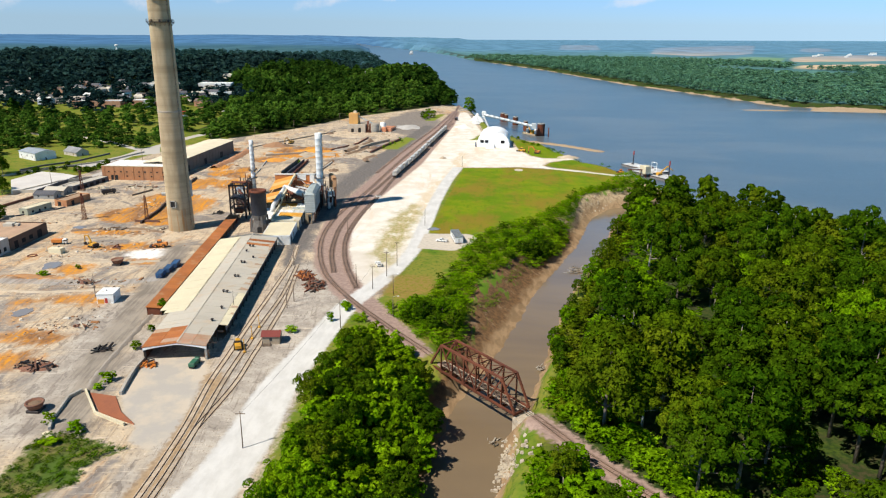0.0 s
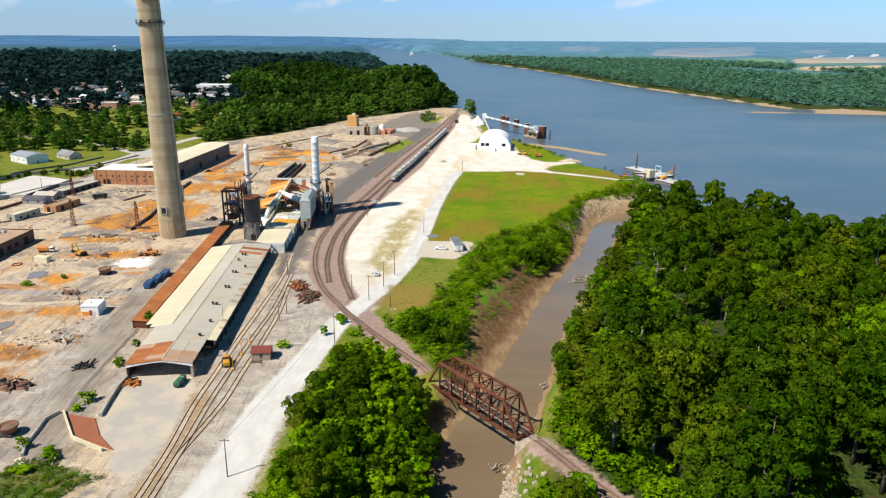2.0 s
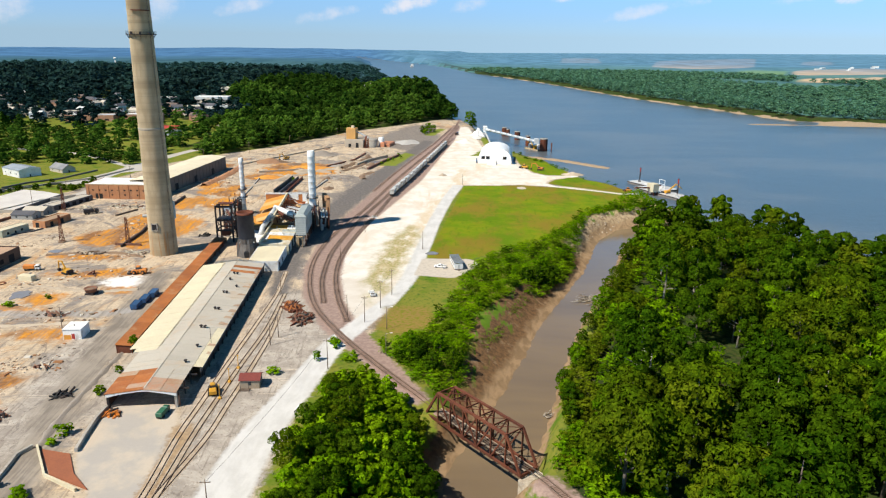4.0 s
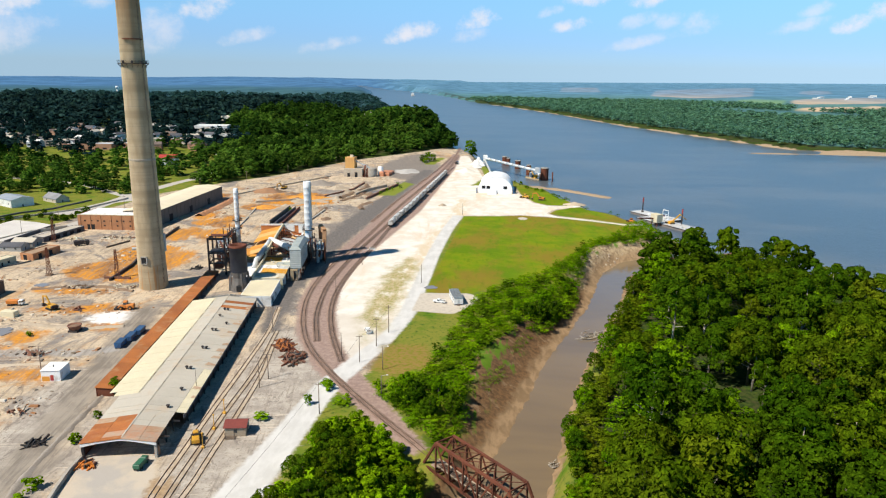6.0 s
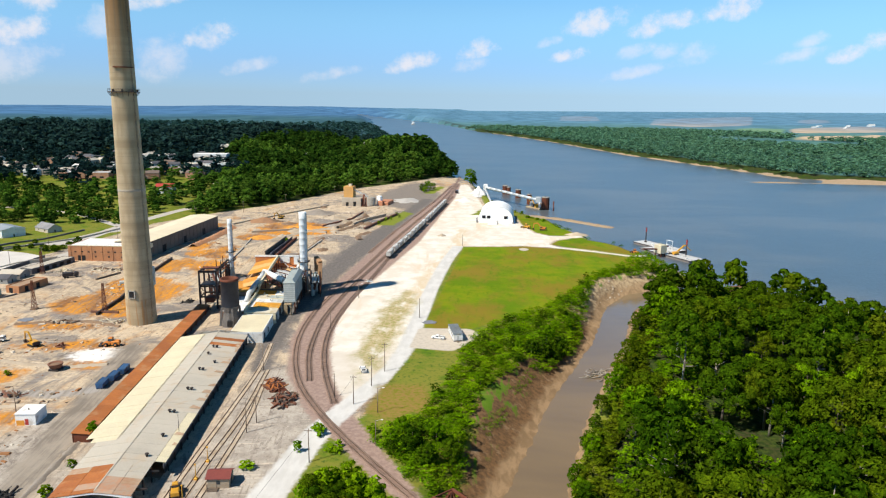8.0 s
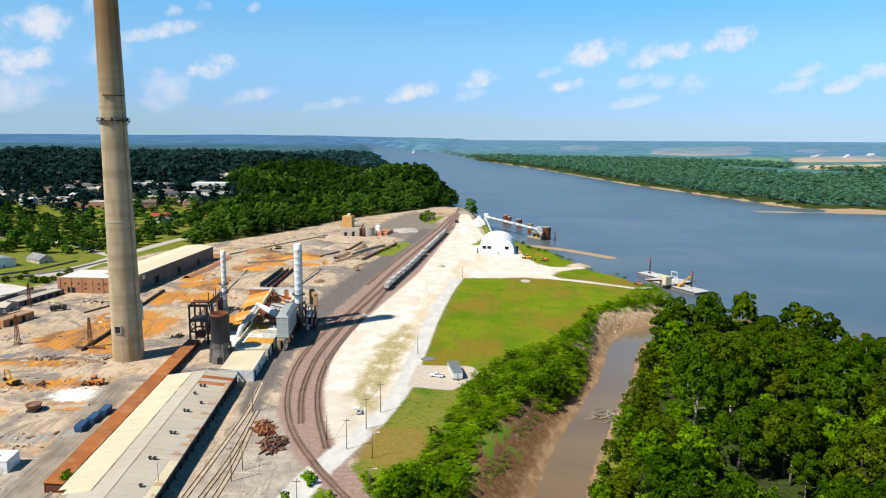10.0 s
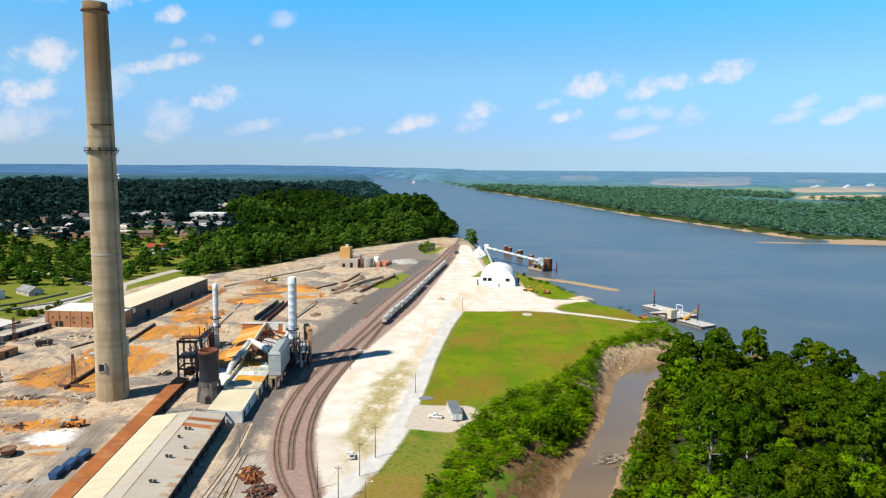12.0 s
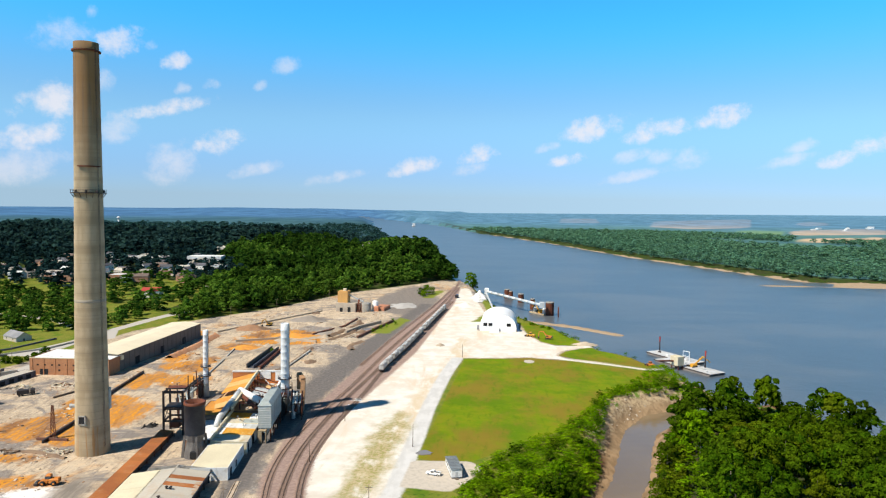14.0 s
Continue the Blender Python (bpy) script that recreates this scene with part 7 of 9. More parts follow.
def river_conveyor():
    c = thing("river_conveyor", Matrix(), "long enclosed pale conveyor tube reaching over the river", "conveyor")
    a, b = Vector((12.5, 885, 5.0)), Vector((69, 798, 2.5))
    pale = plain("pale_tube", (0.62, 0.66, 0.68), (0.54, 0.57, 0.58), 0.45, 0.2)
    for k in range(9):
        p, q = a.lerp(b, k / 9), a.lerp(b, (k + 1) / 9)
        part("tube_section", Shape().tube(p, p.lerp(q, 0.985), 1.6, n=14), pale, c, "", True)
        part("flange", Shape().tube(p.lerp(q, 0.98), q, 1.72, n=14), GALV, c)
    part("head_house", Shape().block(b.x, b.y, 0, 5, 5, 6, 0.4), GALV, c)
    part("transfer_house", Shape().block(a.x, a.y, 2, 5, 5, 7, 0.4), WHITE, c)
    part("feed_conveyor", Shape().beam((10, 880, 8), (19, 738, 1.5), 1.4, 1.2), GALV, c, "sloping open feed conveyor")
    for t in (0.3, 0.65):
        p = Vector((10, 880, 8)).lerp(Vector((19, 738, 1.5)), t)
        part("trestle", Shape().beam((p.x - 1.2, p.y, gz(p.x, p.y) - 0.4), p, 0.3).beam((p.x + 1.2, p.y, gz(p.x, p.y) - 0.4), p, 0.3), STEEL_DARK, c)
    return c


river_conveyor()


def mooring_cell(x, y, r, top, label):
    m = thing("mooring_cell", pose(x, y, -14), label, "mooring cell", "rusty mooring cells in the river")
    n = 28
    v, f = [], []
    for z in (0, top + 14 - 0.6, top + 14):
        for i in range(n):
            a = 2 * math.pi * i / n
            q = r * (1.0 if i % 2 else 0.965)
            v.append((q * math.cos(a), q * math.sin(a), z))
    for k in range(2):
        f += [(k * n + i, k * n + (i + 1) % n, (k + 1) * n + (i + 1) % n, (k + 1) * n + i) for i in range(n)]
    part("pile_shell", Shape().add(v, f), RUST, m, "rust-red sheet piling")
    part("cap", Shape().lathe([(r * 1.02, top + 13.5), (r * 1.02, top + 14.2), (0.01, top + 14.3)], n), CONCRETE, m)
    part("bollard", Shape().tube((0, 0, top + 14), (0, 0, top + 15.2), 0.4, n=10), STEEL_DARK, m)


mooring_cell(78, 806, 4.4, 4.8, "broad rust-red sheet-pile mooring cell")
mooring_cell(53.5, 900, 3.6, 1.2, "rust-red sheet-pile mooring cell")
mooring_cell(38.5, 936, 3.4, 1.8, "rust-red sheet-pile mooring cell")
mooring_cell(43, 930, 2.6, 0.6, "slim rust-red sheet-pile mooring cell")
mooring_cell(63, 846, 2.8, 2.6, "slim rust-red sheet-pile mooring cell")
solo("mooring_pile", Shape().tube((0, 0, -14), (0, 0, 1.5), 0.7, n=12), RUST, "slim dark steel mooring pile", "pile", m=pose(86, 797, 0), smooth=True)


def work_barge():
    b = thing("loader_barge", pose(68, 815, -9, 0, 0, -55), "small yellow loading barge with machinery below the conveyor", "barge")
    part("hull", Shape().add([(-11, -4, -0.6), (11, -4, -0.6), (11, 4, -0.6), (-11, 4, -0.6), (-12, -4.2, 1.2), (12, -4.2, 1.2), (12, 4.2, 1.2), (-12, 4.2, 1.2)],
         [(0, 1, 5, 4), (1, 2, 6, 5), (2, 3, 7, 6), (3, 0, 4, 7), (4, 5, 6, 7), (3, 2, 1, 0)]), plain("tan_paint", (0.5, 0.40, 0.25), (0.36, 0.26, 0.17), 0.7), b)
    for x, y, w, d, h in ((-7, 0, 3, 3, 5), (-2, 1, 4, 3, 3.2), (3, -1, 3, 4, 4), (8, 0, 2.5, 3, 6)):
        part("deck_machinery", Shape().block(x, y, 1.2, w, d, h, 0.4), RNG.choice([YELLOW, STEEL_DARK, WHITE, RUST]), b)
    part("loading_boom", Shape().beam((-2, 0, 4), (-9, 0, 12), 0.8).beam((-9, 0, 12), (-11, 0, 6), 0.5), YELLOW, b)


work_barge()


def deck_barge():
    b = thing("deck_barge", pose(154, 592, -9, 0, 0, -59), "two long white-decked flat barges moored by the bank", "barge")
    hull, paint = plain("hull_steel", (0.16, 0.15, 0.15), (0.24, 0.2, 0.17), 0.6), plain("deck_paint", (0.58, 0.58, 0.57), (0.46, 0.45, 0.43), 0.6, large=0.12)
    for x, y, L, W in ((-14, 6.5, 46.0, 14.0), (12, -7.5, 52.0, 15.0)):
        z, w = 1.6, W / 2
        part("hull", Shape().add([(x - L / 2 + 2, y - w, -0.8), (x + L / 2 - 2, y - w, -0.8), (x + L / 2 - 2, y + w, -0.8), (x - L / 2 + 2, y + w, -0.8),
             (x - L / 2, y - w, z), (x + L / 2, y - w, z), (x + L / 2, y + w, z), (x - L / 2, y + w, z)],
             [(0, 1, 5, 4), (1, 2, 6, 5), (2, 3, 7, 6), (3, 0, 4, 7), (4, 5, 6, 7), (3, 2, 1, 0)]), hull, b)
        part("deck", Shape().box(x - L / 2 + 0.3, y - w + 0.3, z, x + L / 2 - 0.3, y + w - 0.3, z + 0.15), paint, b, "pale worn deck")
        part("rub_rail", Shape().box(x - L / 2 - 0.15, y - w - 0.2, z - 0.4, x + L / 2 + 0.15, y - w, z + 0.1), STEEL_DARK, b)
    for x, y, h in ((-35, 12, 15), (22, -2, 16)):
        part("spud", Shape().tube((x, y, -5), (x, y, h - 2), 0.5, n=10), STEEL_DARK, b, "tall dark spud pile", True)
        part("spud_band", Shape().tube((x, y, h - 6), (x, y, h - 2.2), 0.55, n=10), RED, b)
    part("deck_house", Shape().block(11, -18, 3.0, 7, 6, 6.5, 0.2), CREAM, b, "cream house on piles beside the barge")
    for x, y in ((8, -20), (14, -20), (8, -16), (14, -16)):
        part("support_post", Shape().tube((x, y, -6), (x, y, 3.2), 0.4, n=8), RUST, b)
    part("gantry", Shape().beam((-2, 2, 1.6), (-2, 2, 9), 0.3).beam((4, 2, 1.6), (4, 2, 9), 0.3).beam((-2, 2, 9), (4, 2, 9), 0.4).beam((-2, 2, 5.5), (4, 2, 5.5), 0.25), WHITE, b)
    part("gangway", Shape().beam((9, -12, 5.0), (11, -36, 7.5), 2.0, 0.9), RUST, b, "rusty gangway to the bank")
    for x, y in ((0, 3), (6, -5), (26, -8), (-30, 7), (14, -10), (-18, 3), (32, -12), (-8, 9)):
        part("deck_box", Shape().block(x, y, 1.7, RNG.uniform(1, 3), RNG.uniform(1, 2), RNG.uniform(0.6, 1.4), 0.1), RNG.choice([WHITE, STEEL_DARK, GALV, RUST]), b)
    crane = part("deck_crane", Shape().block(17, -8, 1.7, 3.2, 4.0, 2.4, 0.3).beam((17, -7, 3.5), (19, -1, 9), 0.7, 0.9).beam((19, -1, 9), (22, 3, 5), 0.6, 0.7), YELLOW, b, "yellow deck excavator")
    part("crane_undercarriage", Shape().block(15.6, -8, 1.7, 0.8, 4.6, 0.9, 0.1).block(18.4, -8, 1.7, 0.8, 4.6, 0.9, 0.1), RUBBER, crane)


deck_barge()


# ---------------------------------------------------------------- machines
def tracks_of(parent, w, length):
    for e in (-1, 1):
        y0 = e * w / 2
        s = Shape()
        prof = [(-length / 2, 0.45), (-length / 2 + 0.35, 0.05), (length / 2 - 0.35, 0.05), (length / 2, 0.45), (length / 2 - 0.35, 0.9), (-length / 2 + 0.35, 0.9)]
        s.add([(y0 - 0.3, y, z) for y, z in prof] + [(y0 + 0.3, y, z) for y, z in prof], [tuple(range(6)), tuple(range(11, 5, -1))] + [(i, 6 + i, 6 + (i + 1) % 6, (i + 1) % 6) for i in range(6)])
        part("crawler_track", s, RUBBER, parent)


def excavator(x, y, turn, paint, label, size=1.0, reach=0.0):
    e = thing("excavator", at(x, y, turn) @ Matrix.Diagonal((size, size, size, 1)), label, "excavator", "demolition machines")
    tracks_of(e, 2.6, 4.2)
    house = part("upper_body", Shape().block(0.1, -0.8, 1.0, 2.9, 3.9, 1.5, 0.25), paint, e)
    part("counterweight", Shape().block(0, -2.7, 1.0, 2.9, 0.9, 1.4, 0.3), STEEL_DARK, house)
    cab = part("cab", Shape().block(-0.9, 0.5, 1.1, 1.1, 1.7, 2.0, 0.2), paint, e)
    part("cab_glass", Shape().block(-0.9, 0.75, 1.9, 1.16, 1.4, 0.95, 0.1), GLASS, cab)
    part("boom", Shape().beam((0.3, 0.9, 1.8), (0.3, 3.6, 5.4), 0.5, 0.7).beam((0.3, 3.6, 5.4), (0.3, 6.6, 5.0 - reach), 0.45, 0.6), paint, e)
    part("arm", Shape().beam((0.3, 6.6, 5.0 - reach), (0.3, 7.0, 1.6), 0.4, 0.5), paint, e)
    part("bucket", Shape().block(0.3, 6.9, 0.3, 1.2, 1.2, 1.3, 0.3), STEEL_DARK, e)
    part("hydraulic_ram", Shape().tube((0.3, 1.2, 1.4), (0.3, 3.0, 4.4), 0.12, n=8), GALV, e)


excavator(-188.5, 318, 60, YELLOW, "yellow excavator with raised boom on the stained floor")
excavator(-176, 655, 150, YELLOW, "small yellow excavator on the cleared slabs", 1.1)
excavator(58, 626, 80, ORANGE, "orange excavator beside the gravel yard", 1.1)


def loader(x, y, turn, paint, label, size=1.0):
    v = thing("wheel_loader", at(x, y, turn) @ Matrix.Diagonal((size, size, size, 1)), label, "loader", "demolition machines")
    part("rear_frame", Shape().block(0, -1.6, 0.8, 2.2, 2.8, 1.3, 0.25), paint, v)
    part("front_frame", Shape().block(0, 1.4, 0.7, 1.6, 2.2, 0.9, 0.2), paint, v)
    cab = part("cab", Shape().block(0, 0.1, 1.4, 1.6, 1.5, 1.9, 0.2), paint, v)
    part("cab_glass", Shape().block(0, 0.1, 2.0, 1.66, 1.56, 0.9, 0.1), GLASS, cab)
    for yy in (-1.7, 1.6):
        for xx in (-1.2, 1.2):
            wheel = part("wheel", Shape().tube((xx - 0.3, yy, 0.75), (xx + 0.3, yy, 0.75), 0.75, n=16), RUBBER, v, "", True)
            part("rim", Shape().tube((xx - 0.32, yy, 0.75), (xx + 0.32, yy, 0.75), 0.35, n=12), paint, wheel)
    part("lift_arm", Shape().beam((-0.6, 1.2, 1.6), (-0.6, 3.2, 0.7), 0.25, 0.4).beam((0.6, 1.2, 1.6), (0.6, 3.2, 0.7), 0.25, 0.4), paint, v)
    part("bucket", Shape().block(0, 3.5, 0.15, 2.6, 1.1, 1.0, 0.3), STEEL_DARK, v)


loader(-79.0, 211, 20, YELLOW, "yellow rail tractor standing beside the yard tracks", 1.0)
loader(-155.5, 321, 100, ORANGE, "orange loader with raised hopper near the chimney", 1.2)
loader(117, 540, 30, ORANGE, "tan loader standing above the moored barges", 1.0)
loader(45, 634, 60, YELLOW, "yellow loader beside the gravel yard", 1.2)


def lorry(x, y, turn, cab_m, bed_m, label, size=1.0):
    v = thing("dump_truck", at(x, y, turn) @ Matrix.Diagonal((size, size, size, 1)), label, "truck", "demolition machines")
    cab = part("cab", Shape().block(0, 2.9, 0.7, 2.3, 1.9, 2.1, 0.3), cab_m, v)
    part("windscreen", Shape().block(0, 3.1, 1.7, 2.34, 1.6, 0.8, 0.15), GLASS, cab)
    part("bed", Shape().block(0, -0.8, 1.1, 2.5, 4.9, 1.6, 0.15), bed_m, v)
    part("chassis", Shape().box(-0.5, -3.2, 0.6, 0.5, 3.6, 1.0), STEEL_DARK, v)
    for yy in (-2.3, -1.1, 2.8):
        for xx in (-1.05, 1.05):
            part("wheel", Shape().tube((xx - 0.2, yy, 0.5), (xx + 0.2, yy, 0.5), 0.5, n=14), RUBBER, v, "", True)


lorry(-208, 322, -80, WHITE, ORANGE, "white dump truck with an orange bed")
lorry(-240, 432, -55, STEEL_DARK, STEEL_DARK, "dark old flatbed truck by the brick warehouse", 1.2)
lorry(-88.6, 196.6, -2, GREEN, GREEN, "green lorry parked in the shed's mouth", 0.75)
lorry(-22, 862, -8, BLUE, STEEL_DARK, "dark lorry beside the far tracks", 1.2)


def pickup(x, y, turn, paint, label):
    v = thing("pickup_truck", at(x, y, turn), label, "pickup truck")
    part("body", Shape().add([(-0.95, -2.9, 0.45), (0.95, -2.9, 0.45), (0.95, 2.9, 0.45), (-0.95, 2.9, 0.45), (-0.98, -2.95, 1.0), (0.98, -2.95, 1.0), (0.98, 2.95, 0.95), (-0.98, 2.95, 0.95)],
         [(0, 1, 5, 4), (1, 2, 6, 5), (2, 3, 7, 6), (3, 0, 4, 7), (4, 5, 6, 7), (3, 2, 1, 0)]), paint, v)
    cab = part("cab", Shape().add([(-0.95, -0.6, 1.0), (0.95, -0.6, 1.0), (0.95, 1.7, 1.0), (-0.95, 1.7, 1.0), (-0.8, -0.4, 1.85), (0.8, -0.4, 1.85), (0.8, 0.9, 1.85), (-0.8, 0.9, 1.85)],
         [(0, 1, 5, 4), (1, 2, 6, 5), (2, 3, 7, 6), (3, 0, 4, 7), (4, 5, 6, 7)]), paint, v)
    part("windscreen", Shape().slab((-0.78, 1.55, 1.13), (0.78, 1.55, 1.13), (0.7, 0.98, 1.8), (-0.7, 0.98, 1.8), 0.02), GLASS, cab)
    part("side_window", Shape().box(-0.97, -0.3, 1.2, -0.85, 0.9, 1.7).box(0.85, -0.3, 1.2, 0.97, 0.9, 1.7), GLASS, cab)
    part("bonnet", Shape().block(0, 2.2, 0.95, 1.8, 1.4, 0.2, 0.08), paint, v)
    part("load_bed", Shape().box(-0.85, -2.8, 1.0, 0.85, -0.7, 1.04), STEEL_DARK, v)
    for e in (-0.93, 0.93):
        part("bed_side", Shape().box(e - 0.05, -2.9, 1.0, e + 0.05, -0.6, 1.4), paint, v)
        for yy in (-1.9, 1.9):
            wheel = part("wheel", Shape().tube((e - 0.13, yy, 0.4), (e + 0.13, yy, 0.4), 0.4, n=16), RUBBER, v, "", True)
            part("rim", Shape().tube((e - 0.14, yy, 0.4), (e + 0.14, yy, 0.4), 0.22, n=12), GALV, wheel)
    part("tailgate", Shape().box(-0.93, -2.95, 0.9, 0.93, -2.87, 1.4), paint, v)


pickup(-15.0, 342.5, 78, WHITE, "white pickup truck parked beside the site trailer")
pickup(-42.6, 301.7, 20, WHITE, "white utility truck standing on the crushed limestone")


# ---------------------------------------------------------------- small buildings
def gable_house(name, m, w, d, h, rise, wall, roof, label, category, group="", windows=2, door=True, along_x=True):
    """A pitched-roof building: walls, roof planes, windows and a door."""
    b = thing(name, m, label, category, group)
    o = 0.4
    part("wall", Shape().add([(0, 0, -0.4), (w, 0, -0.4), (w, d, -0.4), (0, d, -0.4), (0, 0, h), (w, 0, h), (w, d, h), (0, d, h), (0, d / 2, h + rise), (w, d / 2, h + rise)],
         [(0, 1, 5, 4), (2, 3, 7, 6), (1, 2, 6, 9, 5), (3, 0, 4, 8, 7)]), wall, b)
    k = rise / (d / 2)
    part("roof", Shape().slab((-o, -o, h - o * k + 0.14), (w + o, -o, h - o * k + 0.14), (w + o, d / 2, h + rise + 0.14), (-o, d / 2, h + rise + 0.14), 0.14), roof, b)
    part("roof", Shape().slab((-o, d / 2, h + rise + 0.14), (w + o, d / 2, h + rise + 0.14), (w + o, d + o, h - o * k + 0.14), (-o, d + o, h - o * k + 0.14), 0.14), roof, b)
    for i in range(windows):
        x = w * (i + 0.5) / windows
        part("window", Shape().box(x - 0.5, -0.06, h * 0.4, x + 0.5, 0.05, h * 0.4 + 1.1), GLASS, b)
    if door:
        part("door", Shape().box(w - 0.06, d * 0.5 - 0.5, 0, w + 0.05, d * 0.5 + 0.5, 2.05), STEEL_DARK, b)
    return b


hut = gable_house("yard_hut", yard(-71.5, 214), 6.0, 5.0, 3.0, 1.1, plain("tan_wall", (0.36, 0.29, 0.21), (0.27, 0.21, 0.15), 0.85), plain("dark_red_roof", (0.20, 0.045, 0.035), (0.15, 0.035, 0.03), 0.7),
                  "small hut with dark red sheet roof beside the tracks", "hut", windows=1)
part("porch", Shape().box(0.3, -1.8, 0, 3.2, -0.1, 0.3).box(0.3, -1.8, 0.3, 0.5, -1.6, 2.2).box(3.0, -1.8, 0.3, 3.2, -1.6, 2.2), WOOD, hut, "timber porch")
wh = thing("white_cabin", yard(-147.5, 246), "white flat-roofed cabin with rust-stained front", "cabin")
part("body", Shape().block(3.2, 3.6, 0, 6.4, 7.2, 3.9, 0.1), WHITE, wh)
part("roof", Shape().block(3.2, 3.6, 3.9, 6.8, 7.6, 0.2, 0.05), WHITE, wh)
part("door", Shape().box(3.0, -0.06, 0.2, 4.1, 0.05, 2.3), RED, wh, "faded red door")
part("stained_panel", Shape().box(0.2, -0.05, 0, 2.8, 0.04, 1.8), SAND, wh)
part("vent", Shape().tube((3, 3, 4.0), (3, 3, 4.8), 0.15, n=8), STEEL_DARK, wh)


def site_trailer():
    t = thing("site_trailer", at(-7.9, 339, 12), "long grey-roofed site trailer with white end on a gravel pad", "trailer")
    part("body", Shape().block(2.1, 7.0, 0.6, 4.2, 14.0, 3.0, 0.12), WHITE, t)
    part("roof", Shape().slab((-0.2, -0.2, 3.75), (4.4, -0.2, 3.75), (4.4, 14.2, 3.75), (-0.2, 14.2, 3.75), 0.14), plain("grey_trailer_roof", (0.22, 0.25, 0.26), (0.17, 0.19, 0.2), 0.6), t, "dark grey roof")
    for k in range(9):
        part("roof_seam", Shape().box(-0.2, 0.8 + k * 1.55, 3.75, 4.4, 0.9 + k * 1.55, 3.82), DARKROOF, t)
    for y in (2, 5.5, 9, 12):
        part("window", Shape().box(-0.05, y - 0.6, 1.9, 0.05, y + 0.6, 2.8), GLASS, t)
    part("door", Shape().box(1.6, -0.06, 0.6, 2.6, 0.05, 2.7), GALV, t)
    part("skirt", Shape().box(0.2, 0.2, -0.2, 4.0, 13.8, 0.62), DARKROOF, t)
    part("step", Shape().box(1.5, -1.2, -0.1, 2.7, -0.1, 0.35), WOOD, t)
    part("air_unit", Shape().block(4.7, 10, 0.4, 0.8, 1.4, 1.2, 0.08), GALV, t)


site_trailer()


def warehouse():
    w = thing("brick_warehouse", pose(-266, 475, 0, 0, 0, 1), "long brick-fronted warehouse with pale flat roof and dark side", "warehouse")
    W, D, H = 48.0, 26.0, 10.0
    part("front_wall", Shape().box(0, 0, -0.3, W, 0.4, H), ORANGE_BRICK, w, "orange-brown brick front wall")
    part("end_wall", Shape().box(W - 0.4, 0.4, -0.3, W, 13.0, H - 0.6), ORANGE_BRICK, w)
    part("front_block_roof", Shape().box(0.2, 0.4, H - 0.5, W, D, H - 0.2), WHITE, w)
    part("side_wall", Shape().box(-0.4, 0, -0.3, 0, D, H), BRICK, w)
    for k in range(10):
        part("window", Shape().box(4 + k * 4.4, -0.06, 5.6, 5.2 + k * 4.4, 0.1, 6.5), BLACK, w)
        if k % 2:
            part("window", Shape().box(4 + k * 4.4, -0.06, 2.4, 5.2 + k * 4.4, 0.1, 3.4), BLACK, w)
    for k in range(7):
        part("pilaster", Shape().box(1 + k * 7, -0.25, -0.3, 1.6 + k * 7, 0, H - 0.3), ORANGE_BRICK, w)
    part("parapet", Shape().box(-0.5, -0.1, H, W + 0.1, 0.5, H + 0.35), CREAM, w)
    part("loading_door", Shape().box(6, -0.08, 0, 11, 0.1, 3.6), BLACK, w)
    part("canopy", Shape().box(W - 7, 14.0, 6.5, W + 0.6, 17.2, 9.3), CREAM, w, "cream projecting canopy")
    # the long hall behind, running back on the plant's grid
    h = thing("long_warehouse", pose(-241.5, 488, 0, 0, 0, -2.6), "very long warehouse with pale low-pitched roof and dark sheeted side", "warehouse")
    W2, L2, H2 = 23.0, 114.0, 10.5
    dark = plain("dark_sheeting", (0.14, 0.12, 0.10), (0.10, 0.09, 0.08), 0.8, large=0.1)
    part("side_wall", Shape().box(W2 - 0.4, 0, -0.3, W2, L2, H2), dark, h, "dark sheeted side wall")
    part("side_wall", Shape().box(0, 0, -0.3, 0.4, L2, H2), dark, h)
    part("rear_wall", Shape().box(0.4, L2 - 0.4, -0.3, W2 - 0.4, L2, H2), dark, h)
    part("front_wall", Shape().box(0.4, 0, -0.3, W2 - 0.4, 0.4, H2), dark, h)
    for k in range(22):
        y0, y1 = L2 * k / 22, L2 * (k + 1) / 22 - 0.05
        part("roof_sheet", Shape().slab((W2 / 2, y0, H2 + 1.3), (W2 + 0.5, y0, H2 + 0.2), (W2 + 0.5, y1, H2 + 0.2), (W2 / 2, y1, H2 + 1.3), 0.2), PALE_ROOF, h)
        part("roof_sheet", Shape().slab((-0.5, y0, H2 + 0.2), (W2 / 2, y0, H2 + 1.3), (W2 / 2, y1, H2 + 1.3), (-0.5, y1, H2 + 0.2), 0.2), PALE_ROOF, h)
    for y in (20, 52, 84):
        part("side_door", Shape().box(W2 - 0.1, y, 0, W2 + 0.06, y + 5, 5), BLACK, h)
    for k in range(18):
        part("side_rib", Shape().box(W2, 1 + k * 6.1, 0, W2 + 0.15, 1.3 + k * 6.1, H2 - 0.2), dark, h)


